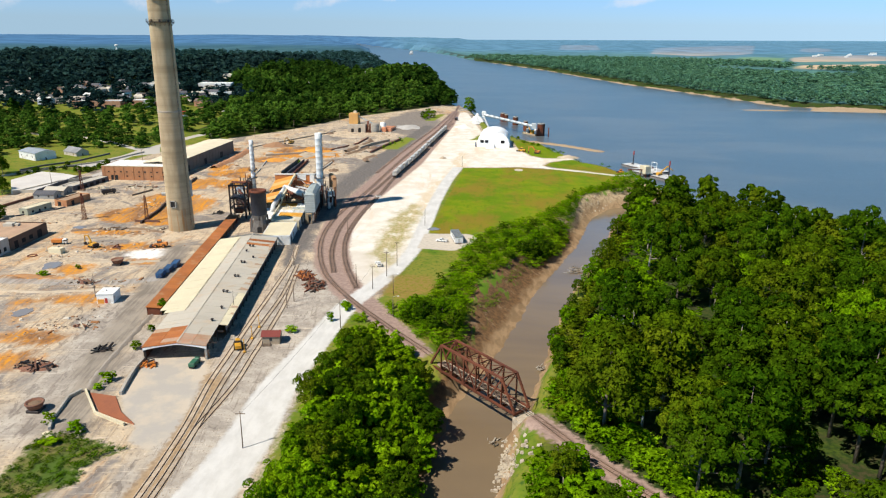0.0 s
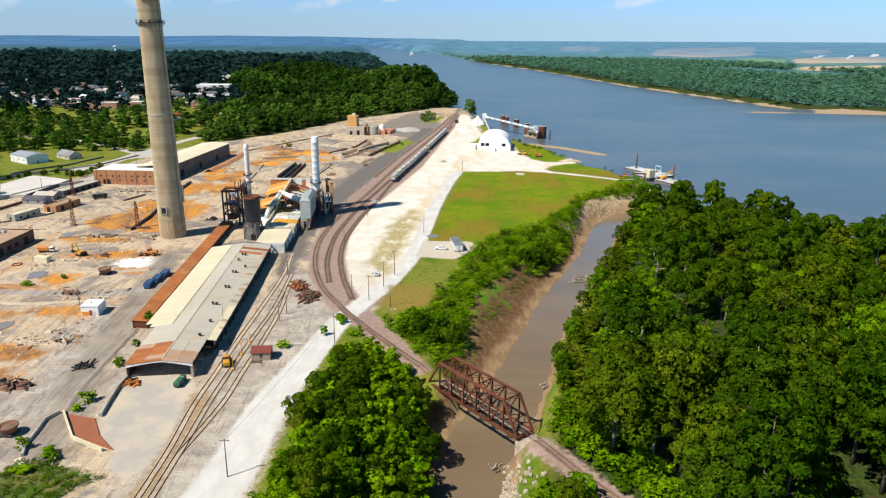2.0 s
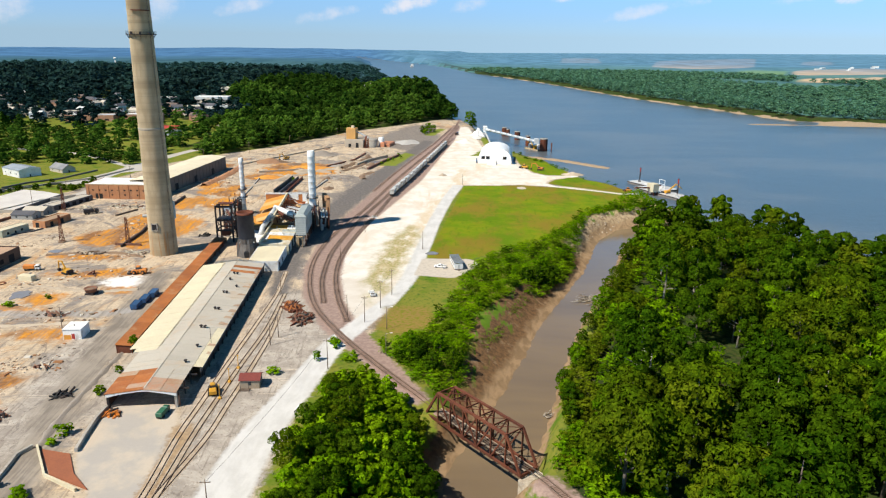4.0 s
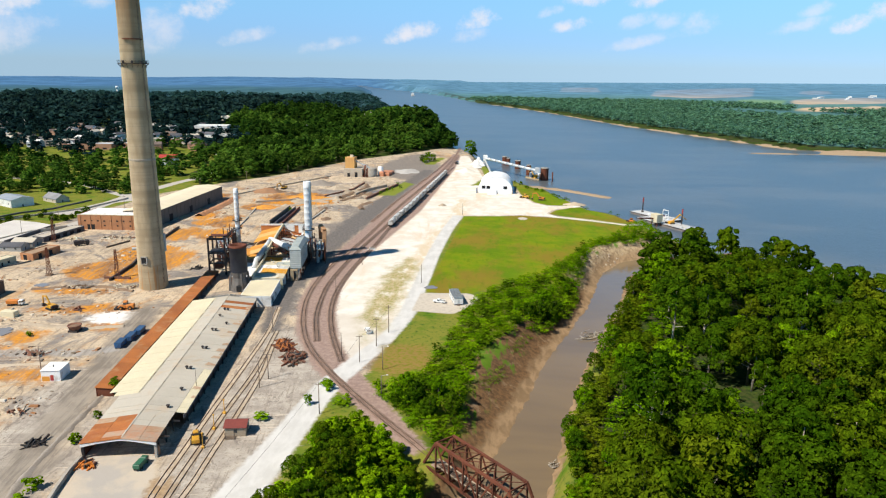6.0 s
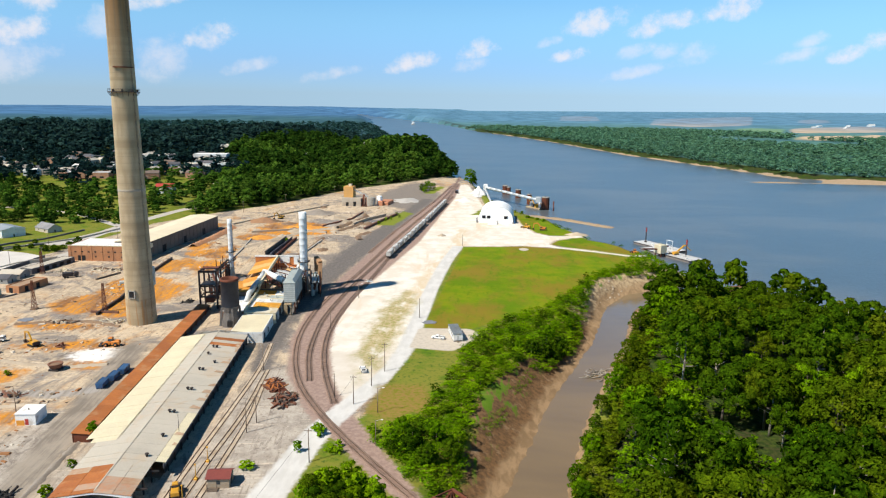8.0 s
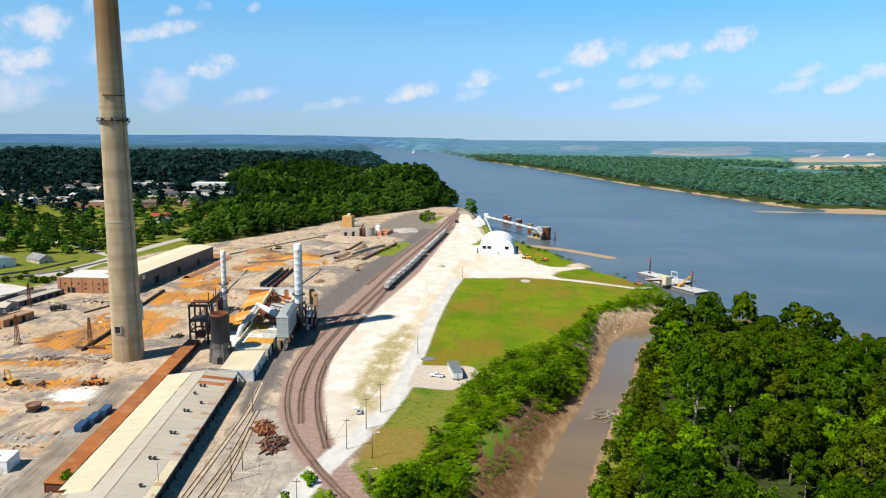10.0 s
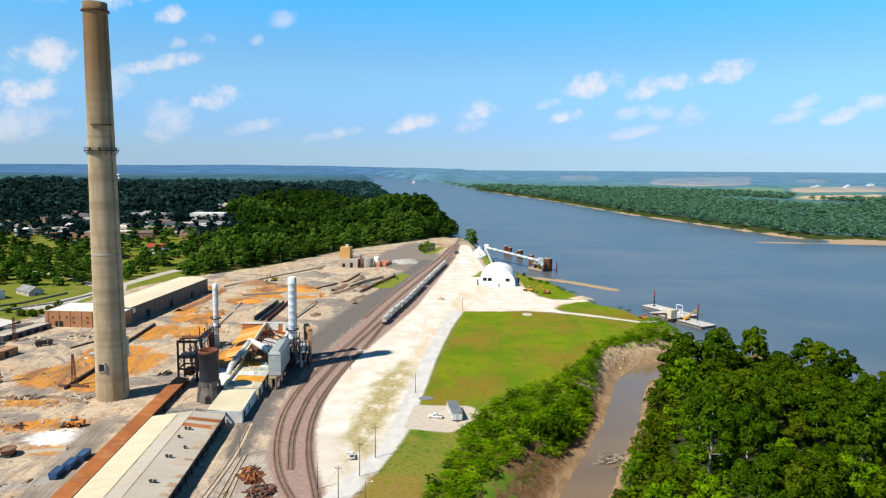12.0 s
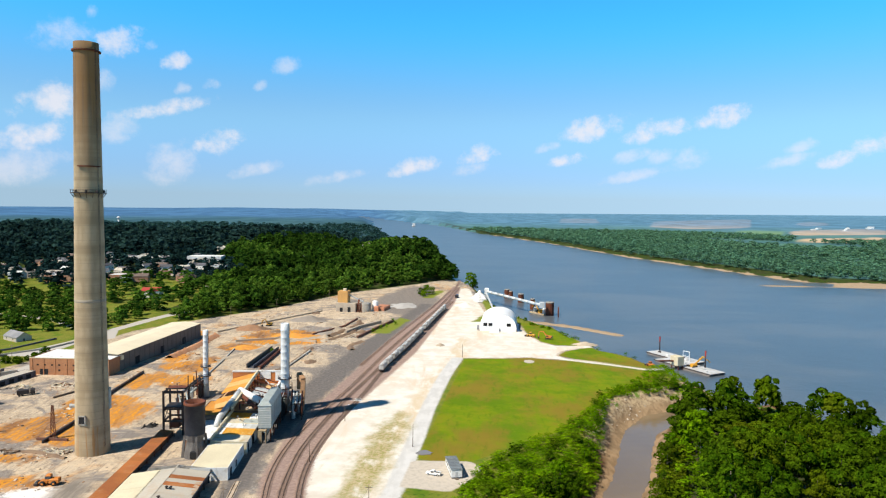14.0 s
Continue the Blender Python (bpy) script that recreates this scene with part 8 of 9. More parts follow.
ORANGE_BRICK = plain("orange_brown_brick", (0.46, 0.215, 0.10), (0.36, 0.16, 0.075), 0.85, large=0.12, grime=(0.30, 0.15, 0.085))
PALE_ROOF = plain("pale_membrane_roof", (0.72, 0.63, 0.45), (0.66, 0.57, 0.41), 0.7, large=0.06, vary=0.06)
warehouse()
flat_block("flat_roofed_office", pose(-263.2, 375.2, 0, 0, 0, -13.5), 6.0, 17.5, 4.0, plain("pale_green_wall", (0.36, 0.37, 0.29), (0.29, 0.30, 0.23), 0.8), CREAM, "low office with cream flat roof and dull green walls", "building", 0.15, [("f", 2, 1, 1.4, 1.3), ("r", 3, 1, 1.4, 1.3), ("r", 8, 0, 1.1, 2.1), ("r", 12, 1, 1.4, 1.3)])
flat_block("brick_shed", pose(-255.0, 397.0, 0, 0, 0, -10), 8.4, 20.5, 4.0, ORANGE_BRICK, plain("tan_roof", (0.40, 0.27, 0.17), (0.33, 0.22, 0.14), 0.85), "low brick shed with brown flat roof", "building", 0.4, [("f", 2, 0, 2.4, 3), ("r", 4, 0, 2.4, 3), ("r", 12, 0, 2.4, 3)])
gable_house("grey_roofed_shed", pose(-279, 413.5, 0, 0, 0, 2), 13, 9, 3.0, 1.6, plain("grey_wall", (0.3, 0.3, 0.29), (0.24, 0.24, 0.23), 0.8), DARKROOF, "low dark-roofed shed beside the yard", "shed")
gable_house("grey_roofed_shed", pose(-279, 424.5, 0, 0, 0, 2), 13, 10, 3.0, 1.7, plain("grey_wall_worn", (0.27, 0.26, 0.25), (0.21, 0.20, 0.19), 0.8), GREYROOF, "low grey-roofed shed beside the yard", "shed")
flat_block("long_low_shed", pose(-274.6, 438.5, 0, 0, 0, -10.5), 8.2, 35, 3.4, DARKROOF, GREYROOF, "long low shed with grey sheet roof leading to the warehouse", "shed", 0.15, [("r", 4 + 6 * k, 0, 3.4, 2.4) for k in range(5)])
BROWN_ROOF = plain("brown_flat_roof", (0.44, 0.29, 0.19), (0.33, 0.22, 0.15), 0.85)
# brick colour darkened throughout to stand for the shade on the east wall
flat_block("dark_brick_works", pose(-252, 308, 0, 0, 0, 1), 28, 31, 6.2, plain("shaded_brick", (0.135, 0.088, 0.066), (0.090, 0.062, 0.050), 0.9), BROWN_ROOF, "brick workshop coloured as in shade, with brown flat roof", "building", 0.5, [("r", 3, 0, 3, 4), ("r", 9, 1.4, 3, 2.2), ("r", 15, 1.4, 3, 2.2), ("r", 22, 0, 4, 4.2)])
solo("roof_plant", Shape().block(0, 0, 0, 5, 4, 1.6, 0.15).block(3.6, 0.6, 0, 2, 2.4, 1.1, 0.1), GREYROOF, "grey ventilation box on the brown flat roof", "ventilator", m=pose(-240, 333, 5.7, 0, 0, 1))
flat_block("grey_block", pose(-250, 297, 0, 0, 0, 1), 26, 10.5, 7.2, plain("pale_grey_wall", (0.40, 0.38, 0.36), (0.30, 0.28, 0.26), 0.85), WHITE, "grey rendered block with white flat roof against the workshop", "building", 0.3, [("r", 2, 1.2, 2, 2), ("r", 6, 1.2, 2, 2)])
PALE_SLAB = plain("pale_slab", (0.58, 0.55, 0.51), (0.48, 0.45, 0.42), 0.9, large=0.06)
sl = thing("raised_yard", Matrix(), "raised pale concrete yard with dark retaining edge", "yard")
part("slab", Shape().prism([(-303, 428), (-288, 431), (-286, 479.6), (-304, 488), (-323, 493), (-326, 462)], -0.3, 1.3), PALE_SLAB, sl)
part("edge_wall", Shape().beam((-287.7, 431, 0.8), (-285.7, 479.6, 0.8), 0.7, 2.6), DARKROOF, sl)
part("edge_wall", Shape().beam((-303, 427.7, 0.8), (-288, 430.7, 0.8), 0.7, 2.2), GREYROOF, sl)
gable_house("white_barn", pose(-379, 553, gz(-365, 548), 0, 0, -31), 26, 17, 6.0, 1.8, WHITE, plain("blue_grey_sheet", (0.30, 0.33, 0.37), (0.24, 0.27, 0.30), 0.6, 0.1), "white metal barn with low grey roof on the grass", "barn", windows=3)
gable_house("white_barn", pose(-352.5, 573, gz(-345, 568), 0, 0, -30), 19, 11, 3.2, 3.4, GREYROOF, plain("grey_shingle", (0.27, 0.27, 0.27), (0.20, 0.20, 0.21), 0.85), "small pale barn with grey roof on the grass", "barn", windows=2)
for x, y, k, q in ((-118, 240, 8, 0.42), (-306, 423, 2, 0.75), (-314, 430, 0, 0.8), (-270, 368, 9, 0.7), (-268, 362, 9, 0.6), (-352, 488, 2, 0.9), (-344, 480, 0, 0.8)):
    tree(x, y, k, q, 47 * x, "trees among the works buildings")


def bush(x, y, scale, turn):
    trunk, crown = TREE_KINDS[9][:2]
    b = thing("bush", pose(x, y, gz(x, y) - 0.5 * scale, 0, 0, turn) @ Matrix.Diagonal((scale * 1.1, scale * 1.1, scale * 0.8, 1)), "dense dark green bush beside the pale yard", "bush", "bushes by the raised yard")
    part("stem", trunk, None, b)
    part("foliage", crown, None, b)


for k, (x, y) in enumerate(((-331, 489), (-326, 492), (-319, 501), (-314, 509), (-303, 503), (-299, 500), (-294, 503), (-291, 509), (-295, 522), (-292, 530), (-290, 516), (-321, 524), (-336, 486), (-284, 512), (-290, 500))):
    bush(x, y, 0.30 + 0.09 * ((k * 7) % 4), 61 * k)


def ore_building():
    b = thing("ore_crusher_building", at(-135, 744, -8, 0), "ochre and concrete crusher building with tanks", "building")
    part("tower", Shape().block(5, 4, 8, 10, 9, 12, 0.2), plain("ochre_sheet", (0.58, 0.32, 0.10), (0.48, 0.26, 0.09), 0.75), b, "ochre sheeted tower")
    part("tower_cap", Shape().block(6, 4, 20, 3, 3, 2.2, 0.1), CREAM, b)
    part("base", Shape().block(9, 3, -0.3, 20, 12, 9.0, 0.1), plain("pale_base", (0.5, 0.43, 0.34), (0.4, 0.33, 0.26), 0.85), b, "pale concrete base")
    part("base_opening", Shape().box(3, -3.1, 0, 6, -2.9, 4).box(11, -3.1, 0, 14, -2.9, 5), BLACK, b)
    part("stair", Shape().beam((20, -2, 0), (20.5, 4, 12), 1.8, 0.5), RUST, b)
    for x, y, r, h in ((26, 8, 5.5, 8), (34, 14, 3.0, 9)):
        part("tank", Shape().lathe([(r, -0.2), (r, h), (r * 0.95, h + 0.4), (0.01, h + 1.2)], 24, x, y), CONCRETE if r > 4 else WHITE, b, "", True)
    part("brick_ruin", Shape().block(38, 24, 0, 11, 22, 3.4, 0.8).block(36, 12, 0, 5, 6, 5, 1.0), plain("ruin_brick", (0.5, 0.22, 0.12), (0.38, 0.16, 0.09), 0.9), b, "broken orange brick walls")
    part("conveyor", Shape().beam((8, 4, 17), (24, 8, 9), 1.4, 1.2), GALV, b)
    for k in range(3):
        part("column", Shape().box(21.5 + 1.5 * k, -3, 0, 22.1 + 1.5 * k, -2.4, 8 + k), RUST, b)


ore_building()


# ---------------------------------------------------------------- town in the valley
def town_houses():
    rng = random.Random(77)
    kinds = []
    whites = [WHITE, plain("beige_siding", (0.55, 0.50, 0.42), (0.47, 0.42, 0.35), 0.8), plain("blue_siding", (0.34, 0.38, 0.44), (0.28, 0.32, 0.37), 0.8), BRICK]
    roofs = [DARKROOF, GREYROOF, GALV, plain("brown_shingle", (0.16, 0.12, 0.10), (0.12, 0.09, 0.08), 0.9)]
    words = ["white house with dark shingle roof", "beige house with grey roof", "blue-grey house with metal roof", "brick house with brown shingle roof"]
    spots = []
    for i in range(70):
        x, y = rng.uniform(-900, -330), rng.uniform(860, 1330)
        if rng.random() < 0.35:
            x, y = rng.uniform(-640, -380), rng.uniform(920, 1080)
        if inside(np.array([x]), np.array([y]), HILL_FRONT)[0] > -15:
            continue
        spots.append((x, y))
    spots += [(-250, 1165), (-230, 1190), (-205, 1150), (-180, 1210), (-285, 1120), (-300, 1180)]
    for i, (x, y) in enumerate(spots):
        k = rng.choices(range(4), (5, 2, 2, 1))[0]
        turn = rng.choice([-20, -10, 10, 70, 80]) + rng.uniform(-6, 6)
        m = pose(x, y, gz(x, y) + (9 if y > 1140 and x > -320 else 1.0), 0, 0, turn)
        if k < len(kinds) and kinds[k] is not None:
            copy_thing(kinds[k], m)
        else:
            while len(kinds) <= k:
                kinds.append(None)
            kinds[k] = gable_house("house", m, 15 + 2 * k, 10, 6.5, 3.0, whites[k], roofs[k], words[k], "house", "houses of the town", windows=3)


town_houses()
for x, y, w, d, h, wall, roof, label, turn in (
        (-452, 1130, 52, 30, 13, WHITE, WHITE, "large white flat-roofed hall in the town", 8), (-515, 872, 60, 24, 8, BRICK, GALV, "brick store with pale metal roof", 6),
        (-447, 890, 40, 22, 8, BRICK, WHITE, "brick store with white flat roof", 8), (-580, 905, 55, 26, 8, plain("dim_wall", (0.3, 0.28, 0.27), (0.24, 0.22, 0.21), 0.8), GREYROOF, "low store with grey roof", 5),
        (-428, 968, 40, 20, 7, BRICK, GALV, "brick workshop with metal roof", 4), (-690, 980, 50, 22, 8, WHITE, GREYROOF, "pale school block with grey roof", 12), (-640, 1090, 70, 20, 8, BRICK, DARKROOF, "long brick block with dark roof", 10),
        (-388, 1050, 26, 18, 7, WHITE, GALV, "small white store with metal roof", 10), (-560, 1150, 60, 26, 9, WHITE, GREYROOF, "long white block with grey roof", 8)):
    flat_block("town_block", pose(x, y, gz(x, y), 0, 0, turn), w, d, h, wall, roof, label, "building", 0.4, [("f", 4 + 9 * k, 1.2, 5, 2.2) for k in range(int(w / 10))])
gable_house("red_roofed_house", pose(-352, 784, gz(-345, 786), 0, 0, 10), 19, 12, 8, 3.0, WHITE, RED, "white house with bright red roof", "house")


def water_tower(x, y, label, h=38, r=8):
    t = thing("water_tower", Matrix.Translation(Vector([float(v) for v in bent(x, y, land(np.array([x]), np.array([y]))[0])])), label, "water tower")
    part("stem", Shape().tube((0, 0, -5), (0, 0, h), 2.2, 1.8, 14), WHITE, t, "", True)
    prof = [(0.01 + r * math.sin(a), h + r * 0.7 - r * 0.7 * math.cos(a)) for a in np.linspace(0.05, math.pi - 0.02, 12)]
    part("tank", Shape().lathe(prof, 20), WHITE, t, "white spheroid tank", True)


water_tower(-1045, 2035, "white water tower on the wooded ridge", 20, 5)
for k in range(7):
    x, y = -520 + 9 * k, 905 + 2 * k
    b = thing("school_bus", pose(x, y, gz(x, y), 0, 0, 12), "yellow school bus parked in the town's yard", "bus", "parked yellow buses")
    part("body", Shape().block(0, 0, 0.5, 2.5, 10, 2.5, 0.3), YELLOW, b)
    part("glass_band", Shape().block(0, 0.2, 1.7, 2.54, 8.4, 0.7, 0.05), GLASS, b)
    for yy in (-3, 3):
        part("axle", Shape().tube((-1.2, yy, 0.5), (1.2, yy, 0.5), 0.5, n=12), RUBBER, b)

# farms on the far plain
for k, (x, y, s) in enumerate(((1850, 4000, 1.2), (1960, 4160, 1.5), (2090, 4100, 1.1), (2210, 4300, 1.6), (2360, 4350, 1.4), (1990, 3900, 1.0), (1900, 3300, 1.3), (2250, 3950, 1.1), (2460, 4500, 1.6))):
    m = Matrix.Translation(Vector([float(v) for v in bent(x, y, -3.0)])) @ pose(0, 0, 0, 0, 0, 20 * k)
    gable_house("farm_barn", m @ Matrix.Diagonal((s, s, s * 0.7, 1)), 16, 10, 5, 2.2, WHITE, GALV, "white farm barn far off on the plain", "barn", "far farm buildings", windows=0, door=False)
bt = thing("river_boat", Matrix.Translation(Vector([float(v) for v in bent(-355, 3900, RIVER_Z)])) @ pose(0, 0, 0, 0, 0, 12), "small white boat far off on the river", "boat")
part("hull", Shape().add([(-6, -22, 0), (6, -22, 0), (6, 18, 0), (-6, 18, 0), (0, 30, 0), (-7, -23, 5), (7, -23, 5), (7, 18, 5), (-7, 18, 5), (0, 33, 5.5)], [(0, 1, 6, 5), (1, 2, 7, 6), (2, 4, 9, 7), (4, 3, 8, 9), (3, 0, 5, 8), (5, 6, 7, 9, 8)]), WHITE, bt)
part("cabin", Shape().block(0, -8, 5, 10, 18, 9, 0.6), WHITE, bt)


# ---------------------------------------------------------------- poles
def pole(x, y, h, label, arm=True, lamp=False, lattice=False):
    p = thing("lattice_mast" if lattice else "utility_pole", at(x, y, RNG.uniform(-8, 8)), label, "mast" if lattice else "pole", "poles about the works")
    if lattice:
        for a, b in ((-1, -1), (1, -1), (1, 1), (-1, 1)):
            part("leg", Shape().beam((a * 0.9, b * 0.9, -0.2), (a * 0.3, b * 0.3, h), 0.22), RUST, p)
        for k in range(int(h / 2)):
            z0, z1 = k * 2, k * 2 + 2
            w0, w1 = 0.9 - 0.6 * z0 / h, 0.9 - 0.6 * z1 / h
            part("lacing", Shape().beam((-w0, -w0, z0), (w1, -w1, z1), 0.12).beam((w0, -w0, z0), (w1, w1, z1), 0.12).beam((w0, w0, z0), (-w1, w1, z1), 0.12).beam((-w0, w0, z0), (-w1, -w1, z1), 0.12), RUST, p)
        part("footing", Shape().block(0, 0, -0.3, 3.0, 3.0, 0.9, 0.2), DIRT, p)
        return
    part("shaft", Shape().tube((0, 0, -0.5), (0, 0, h), 0.17, 0.11, 8), WOOD, p, "", True)
    if arm:
        part("crossarm", Shape().box(-1.2, -0.08, h - 0.9, 1.2, 0.08, h - 0.72), WOOD, p)
        for x2 in (-1.0, 0, 1.0):
            part("insulator", Shape().tube((x2, 0, h - 0.72), (x2, 0, h - 0.45), 0.07, n=6), GALV, p)
    if lamp:
        part("lamp_arm", Shape().beam((0, 0, h - 0.3), (1.8, 0, h + 0.2), 0.08), GALV, p)
        part("lamp_head", Shape().block(2.0, 0, h + 0.08, 0.8, 0.35, 0.2, 0.05), WHITE, p)


for x, y, h, arm in ((-58, 152, 11, 1), (-47, 230, 11, 1), (-49, 277, 9, 0), (-41, 271, 11, 1), (-37, 287, 12, 1), (-31.5, 265, 9, 0), (-82, 299, 11, 1), (-70.5, 254, 10, 1), (-71.5, 247, 11, 0), (-26, 373, 10, 0), (-34, 302, 12, 1), (-29, 243, 8, 0),
                     (-152, 253, 10, 0), (-289, 450, 12, 1), (-66, 351, 10, 0), (-299, 506, 11, 1), (-62, 405, 8, 0), (-8.5, 553, 9, 0), (-248, 640, 11, 1), (-222, 690, 11, 1), (-196, 745, 11, 1), (-160, 820, 11, 1), (-270, 545, 11, 1), (-281, 470, 10, 1)):
    pole(x, y, h, "weathered timber utility pole" + (" with a crossarm" if arm else ""), bool(arm), lamp=(x, y) in ((-31.5, 265), (-29, 243), (-62, 405)))
for x, y, h in ((-221, 369, 15), (-184, 368, 15), (-262, 440, 14)):
    pole(x, y, h, "rusty lattice steel mast on a dirt footing", lattice=True)


def wire(points, sag=1.0):
    c = bpy.data.curves.new("overhead_wire", "CURVE")
    c.dimensions = "3D"
    c.bevel_depth = 0.03
    for a, b in zip(points, points[1:]):
        s = c.splines.new("POLY")
        s.points.add(8)
        for i in range(9):
            t = i / 8
            s.points[i].co = (a[0] + (b[0] - a[0]) * t, a[1] + (b[1] - a[1]) * t, a[2] + (b[2] - a[2]) * t - 4 * sag * t * (1 - t), 1)
    ob = new("overhead_wire", c)
    c.materials.append(STEEL_DARK)
    return tagged(ob, "thin dark overhead wire between poles", "wire")


wire([(-58, 152, 10.2), (-47, 230, 10.2), (-41, 271, 10.2), (-37, 287, 11.2), (-34, 302, 11.2)], 1.0)
wire([(-82, 299, 10.2), (-71.5, 247, 10.2)], 0.8)

# ---------------------------------------------------------------- heaps, walls and clutter
def scrap_heap(x, y, lx, ly, h, count, seed, label, mats, turn=0.0):
    rng = random.Random(seed)
    s = thing("scrap_heap", at(x, y, turn), label, "scrap heap")
    part("mound", Shape().heap(0, 0, -0.1, lx, ly, h * 0.6, rng), mats[0], s)
    for k in range(count):
        a, q = rng.uniform(0, 6.28), rng.uniform(0, 1) ** 0.6
        px, py = lx * q * math.cos(a), ly * q * math.sin(a)
        z = h * (1 - q) * 0.7 + 0.1
        l = rng.uniform(1.5, 4.5)
        b, e = rng.uniform(0, 3.14), rng.uniform(-0.3, 0.5)
        dx, dy, dz = l * math.cos(b) / 2, l * math.sin(b) / 2, l * math.sin(e) / 2
        w = rng.uniform(0.15, 0.5)
        part("scrap_piece", Shape().beam((px - dx, py - dy, max(0.1, z - dz)), (px + dx, py + dy, z + dz + 0.2), w, w * rng.uniform(0.5, 2.0)), rng.choice(mats), s)
    return s


BROWN_RUST = plain("brown_rust", (0.24, 0.11, 0.07), (0.13, 0.07, 0.05), 0.85)
scrap_heap(-66, 272, 5.0, 6.5, 2.6, 60, 1, "tangled heap of brown scrap timber and steel", [BROWN_RUST, RUST, WOOD, STEEL_DARK])
scrap_heap(-73, 284, 4.0, 7.5, 1.8, 34, 2, "stack of rust-red rails and girders", [RUST, BROWN_RUST, RUST_ROOF], 25)
scrap_heap(-139, 192, 6.0, 4.0, 2.6, 26, 3, "heap of dark scrap and debris", [BROWN_RUST, DIRT, STEEL_DARK])
scrap_heap(-141, 223, 3.0, 2.2, 1.6, 8, 4, "broken masonry lumps on the works floor", [STONE, BROWN_RUST, BRICK])
scrap_heap(-124, 206, 3.0, 2.4, 1.3, 14, 5, "dark heap of steel offcuts", [STEEL_DARK, RUBBER, STEEL_DARK])
scrap_heap(-204, 311, 5, 2.4, 1.6, 8, 6, "pale broken concrete blocks", [CONCRETE, WHITE, STONE])
scrap_heap(-164, 268, 5, 2, 1.4, 14, 7, "row of dark rusted drums and beams", [BROWN_RUST, STEEL_DARK, DIRT])
scrap_heap(-176, 318, 2.4, 1.6, 1.4, 6, 8, "small rusty steel skip debris", [RUST, BROWN_RUST])
scrap_heap(-250, 445, 9, 3.5, 2.4, 26, 9, "rubble and timber along the warehouse front", [STONE, WOOD, CREAM, CONCRETE])
scrap_heap(-228, 452, 14, 2.5, 1.6, 30, 10, "rubble along the foot of the brick wall", [STONE, CREAM, BRICK, WOOD])
scrap_heap(-195, 350, 9, 2.5, 1.4, 22, 11, "broken stone and timber near the chimney", [STONE, WOOD, DIRT])
scrap_heap(-172, 352, 6, 3, 1.2, 18, 12, "pale rubble at the chimney's foot", [STONE, CREAM, DIRT])
scrap_heap(-150, 388, 3, 2.2, 2.0, 10, 13, "pile of black tyres near the chimney", [RUBBER, RUBBER, STEEL_DARK])
scrap_heap(-104, 196, 3, 2, 1.4, 12, 14, "orange and dark scrap in a concrete bay", [ORANGE, STEEL_DARK, BROWN_RUST])
scrap_heap(-104, 640, 9, 4, 2.0, 24, 15, "rubble at the end of a trench", [STEEL_DARK, STONE, BROWN_RUST])
scrap_heap(-96, 612, 6, 5, 1.5, 16, 16, "grey broken concrete on the cleared floor", [CONCRETE, STONE, DIRT])
scrap_heap(8, 165, 5, 6, 1.8, 30, 17, "pale broken rock below the abutment", [STONE, STONE, PALE_BARK])
scrap_heap(3, 845, 8, 14, 4, 10, 18, "pale bulk material by the conveyor", [WHITE, GALV, WHITE])
scrap_heap(-62, 440, 3.2, 1.6, 2.2, 6, 19, "grey steel bin lying beside the tracks", [GALV, CONCRETE])


def mound(x, y, rx, ry, h, material, seed, label, category="mound"):
    return solo("mound", Shape().heap(0, 0, 0, rx, ry, h, random.Random(seed), 26, 7, 0.22), material, label, category, "earth mounds about the works", at(x, y), True)


GREYDIRT = plain("grey_dirt", (0.30, 0.26, 0.22), (0.22, 0.19, 0.16), 0.95)
TANDIRT = plain("tan_dirt", (0.46, 0.38, 0.29), (0.36, 0.29, 0.21), 0.95)
mound(-142, 612, 20, 11, 2.6, SAND, 1, "bright orange earth mound on the cleared floor")
mound(-166, 565, 11, 8, 2.2, SAND, 2, "orange earth mound on the cleared floor")
mound(-186, 640, 16, 10, 3.5, plain("red_earth", (0.34, 0.19, 0.1), (0.27, 0.15, 0.09), 0.95), 3, "red-brown earth mound near the tree line")
mound(-150, 690, 18, 14, 4.0, GREYDIRT, 4, "grey spoil mound on the cleared floor")
mound(-128, 665, 12, 10, 3.0, TANDIRT, 5, "tan spoil mound on the cleared floor")
mound(-26, 591, 4, 4, 1.8, TANDIRT, 7, "small tan dirt heap on white gravel")
mound(4, 862, 9, 9, 9.0, plain("salt", (0.82, 0.81, 0.79), (0.72, 0.70, 0.67), 0.9), 8, "tall white salt pile by the conveyor")
mound(-10, 800, 12, 16, 3.5, plain("limestone_fines", (0.74, 0.69, 0.60), (0.62, 0.56, 0.47), 0.95), 9, "pale limestone stockpile by the river")
mound(-75, 790, 14, 22, 2.4, plain("grey_gravel", (0.42, 0.40, 0.37), (0.34, 0.32, 0.30), 0.95), 10, "grey gravel stockpile beside the tracks")
mound(-193, 275, 12, 2.6, 0.8, plain("brown_orange", (0.40, 0.2, 0.08), (0.3, 0.17, 0.09), 0.95), 13, "low brown-orange earth bank")
mound(84, 607, 11, 5, 2.6, TANDIRT, 14, "pale dirt mound above the river")


def kerb_wall(points, h, w, material, label, z_step=0.0):
    t = thing("low_wall", Matrix(), label, "wall", "old walls and kerbs of the works")
    for a, b in zip(points, points[1:]):
        z = min(gz(*a), gz(*b))
        part("wall_length", Shape().beam((a[0], a[1], z + h / 2 - 0.2), (b[0], b[1], z + h / 2 - 0.2), w, h + 0.4), material, t)


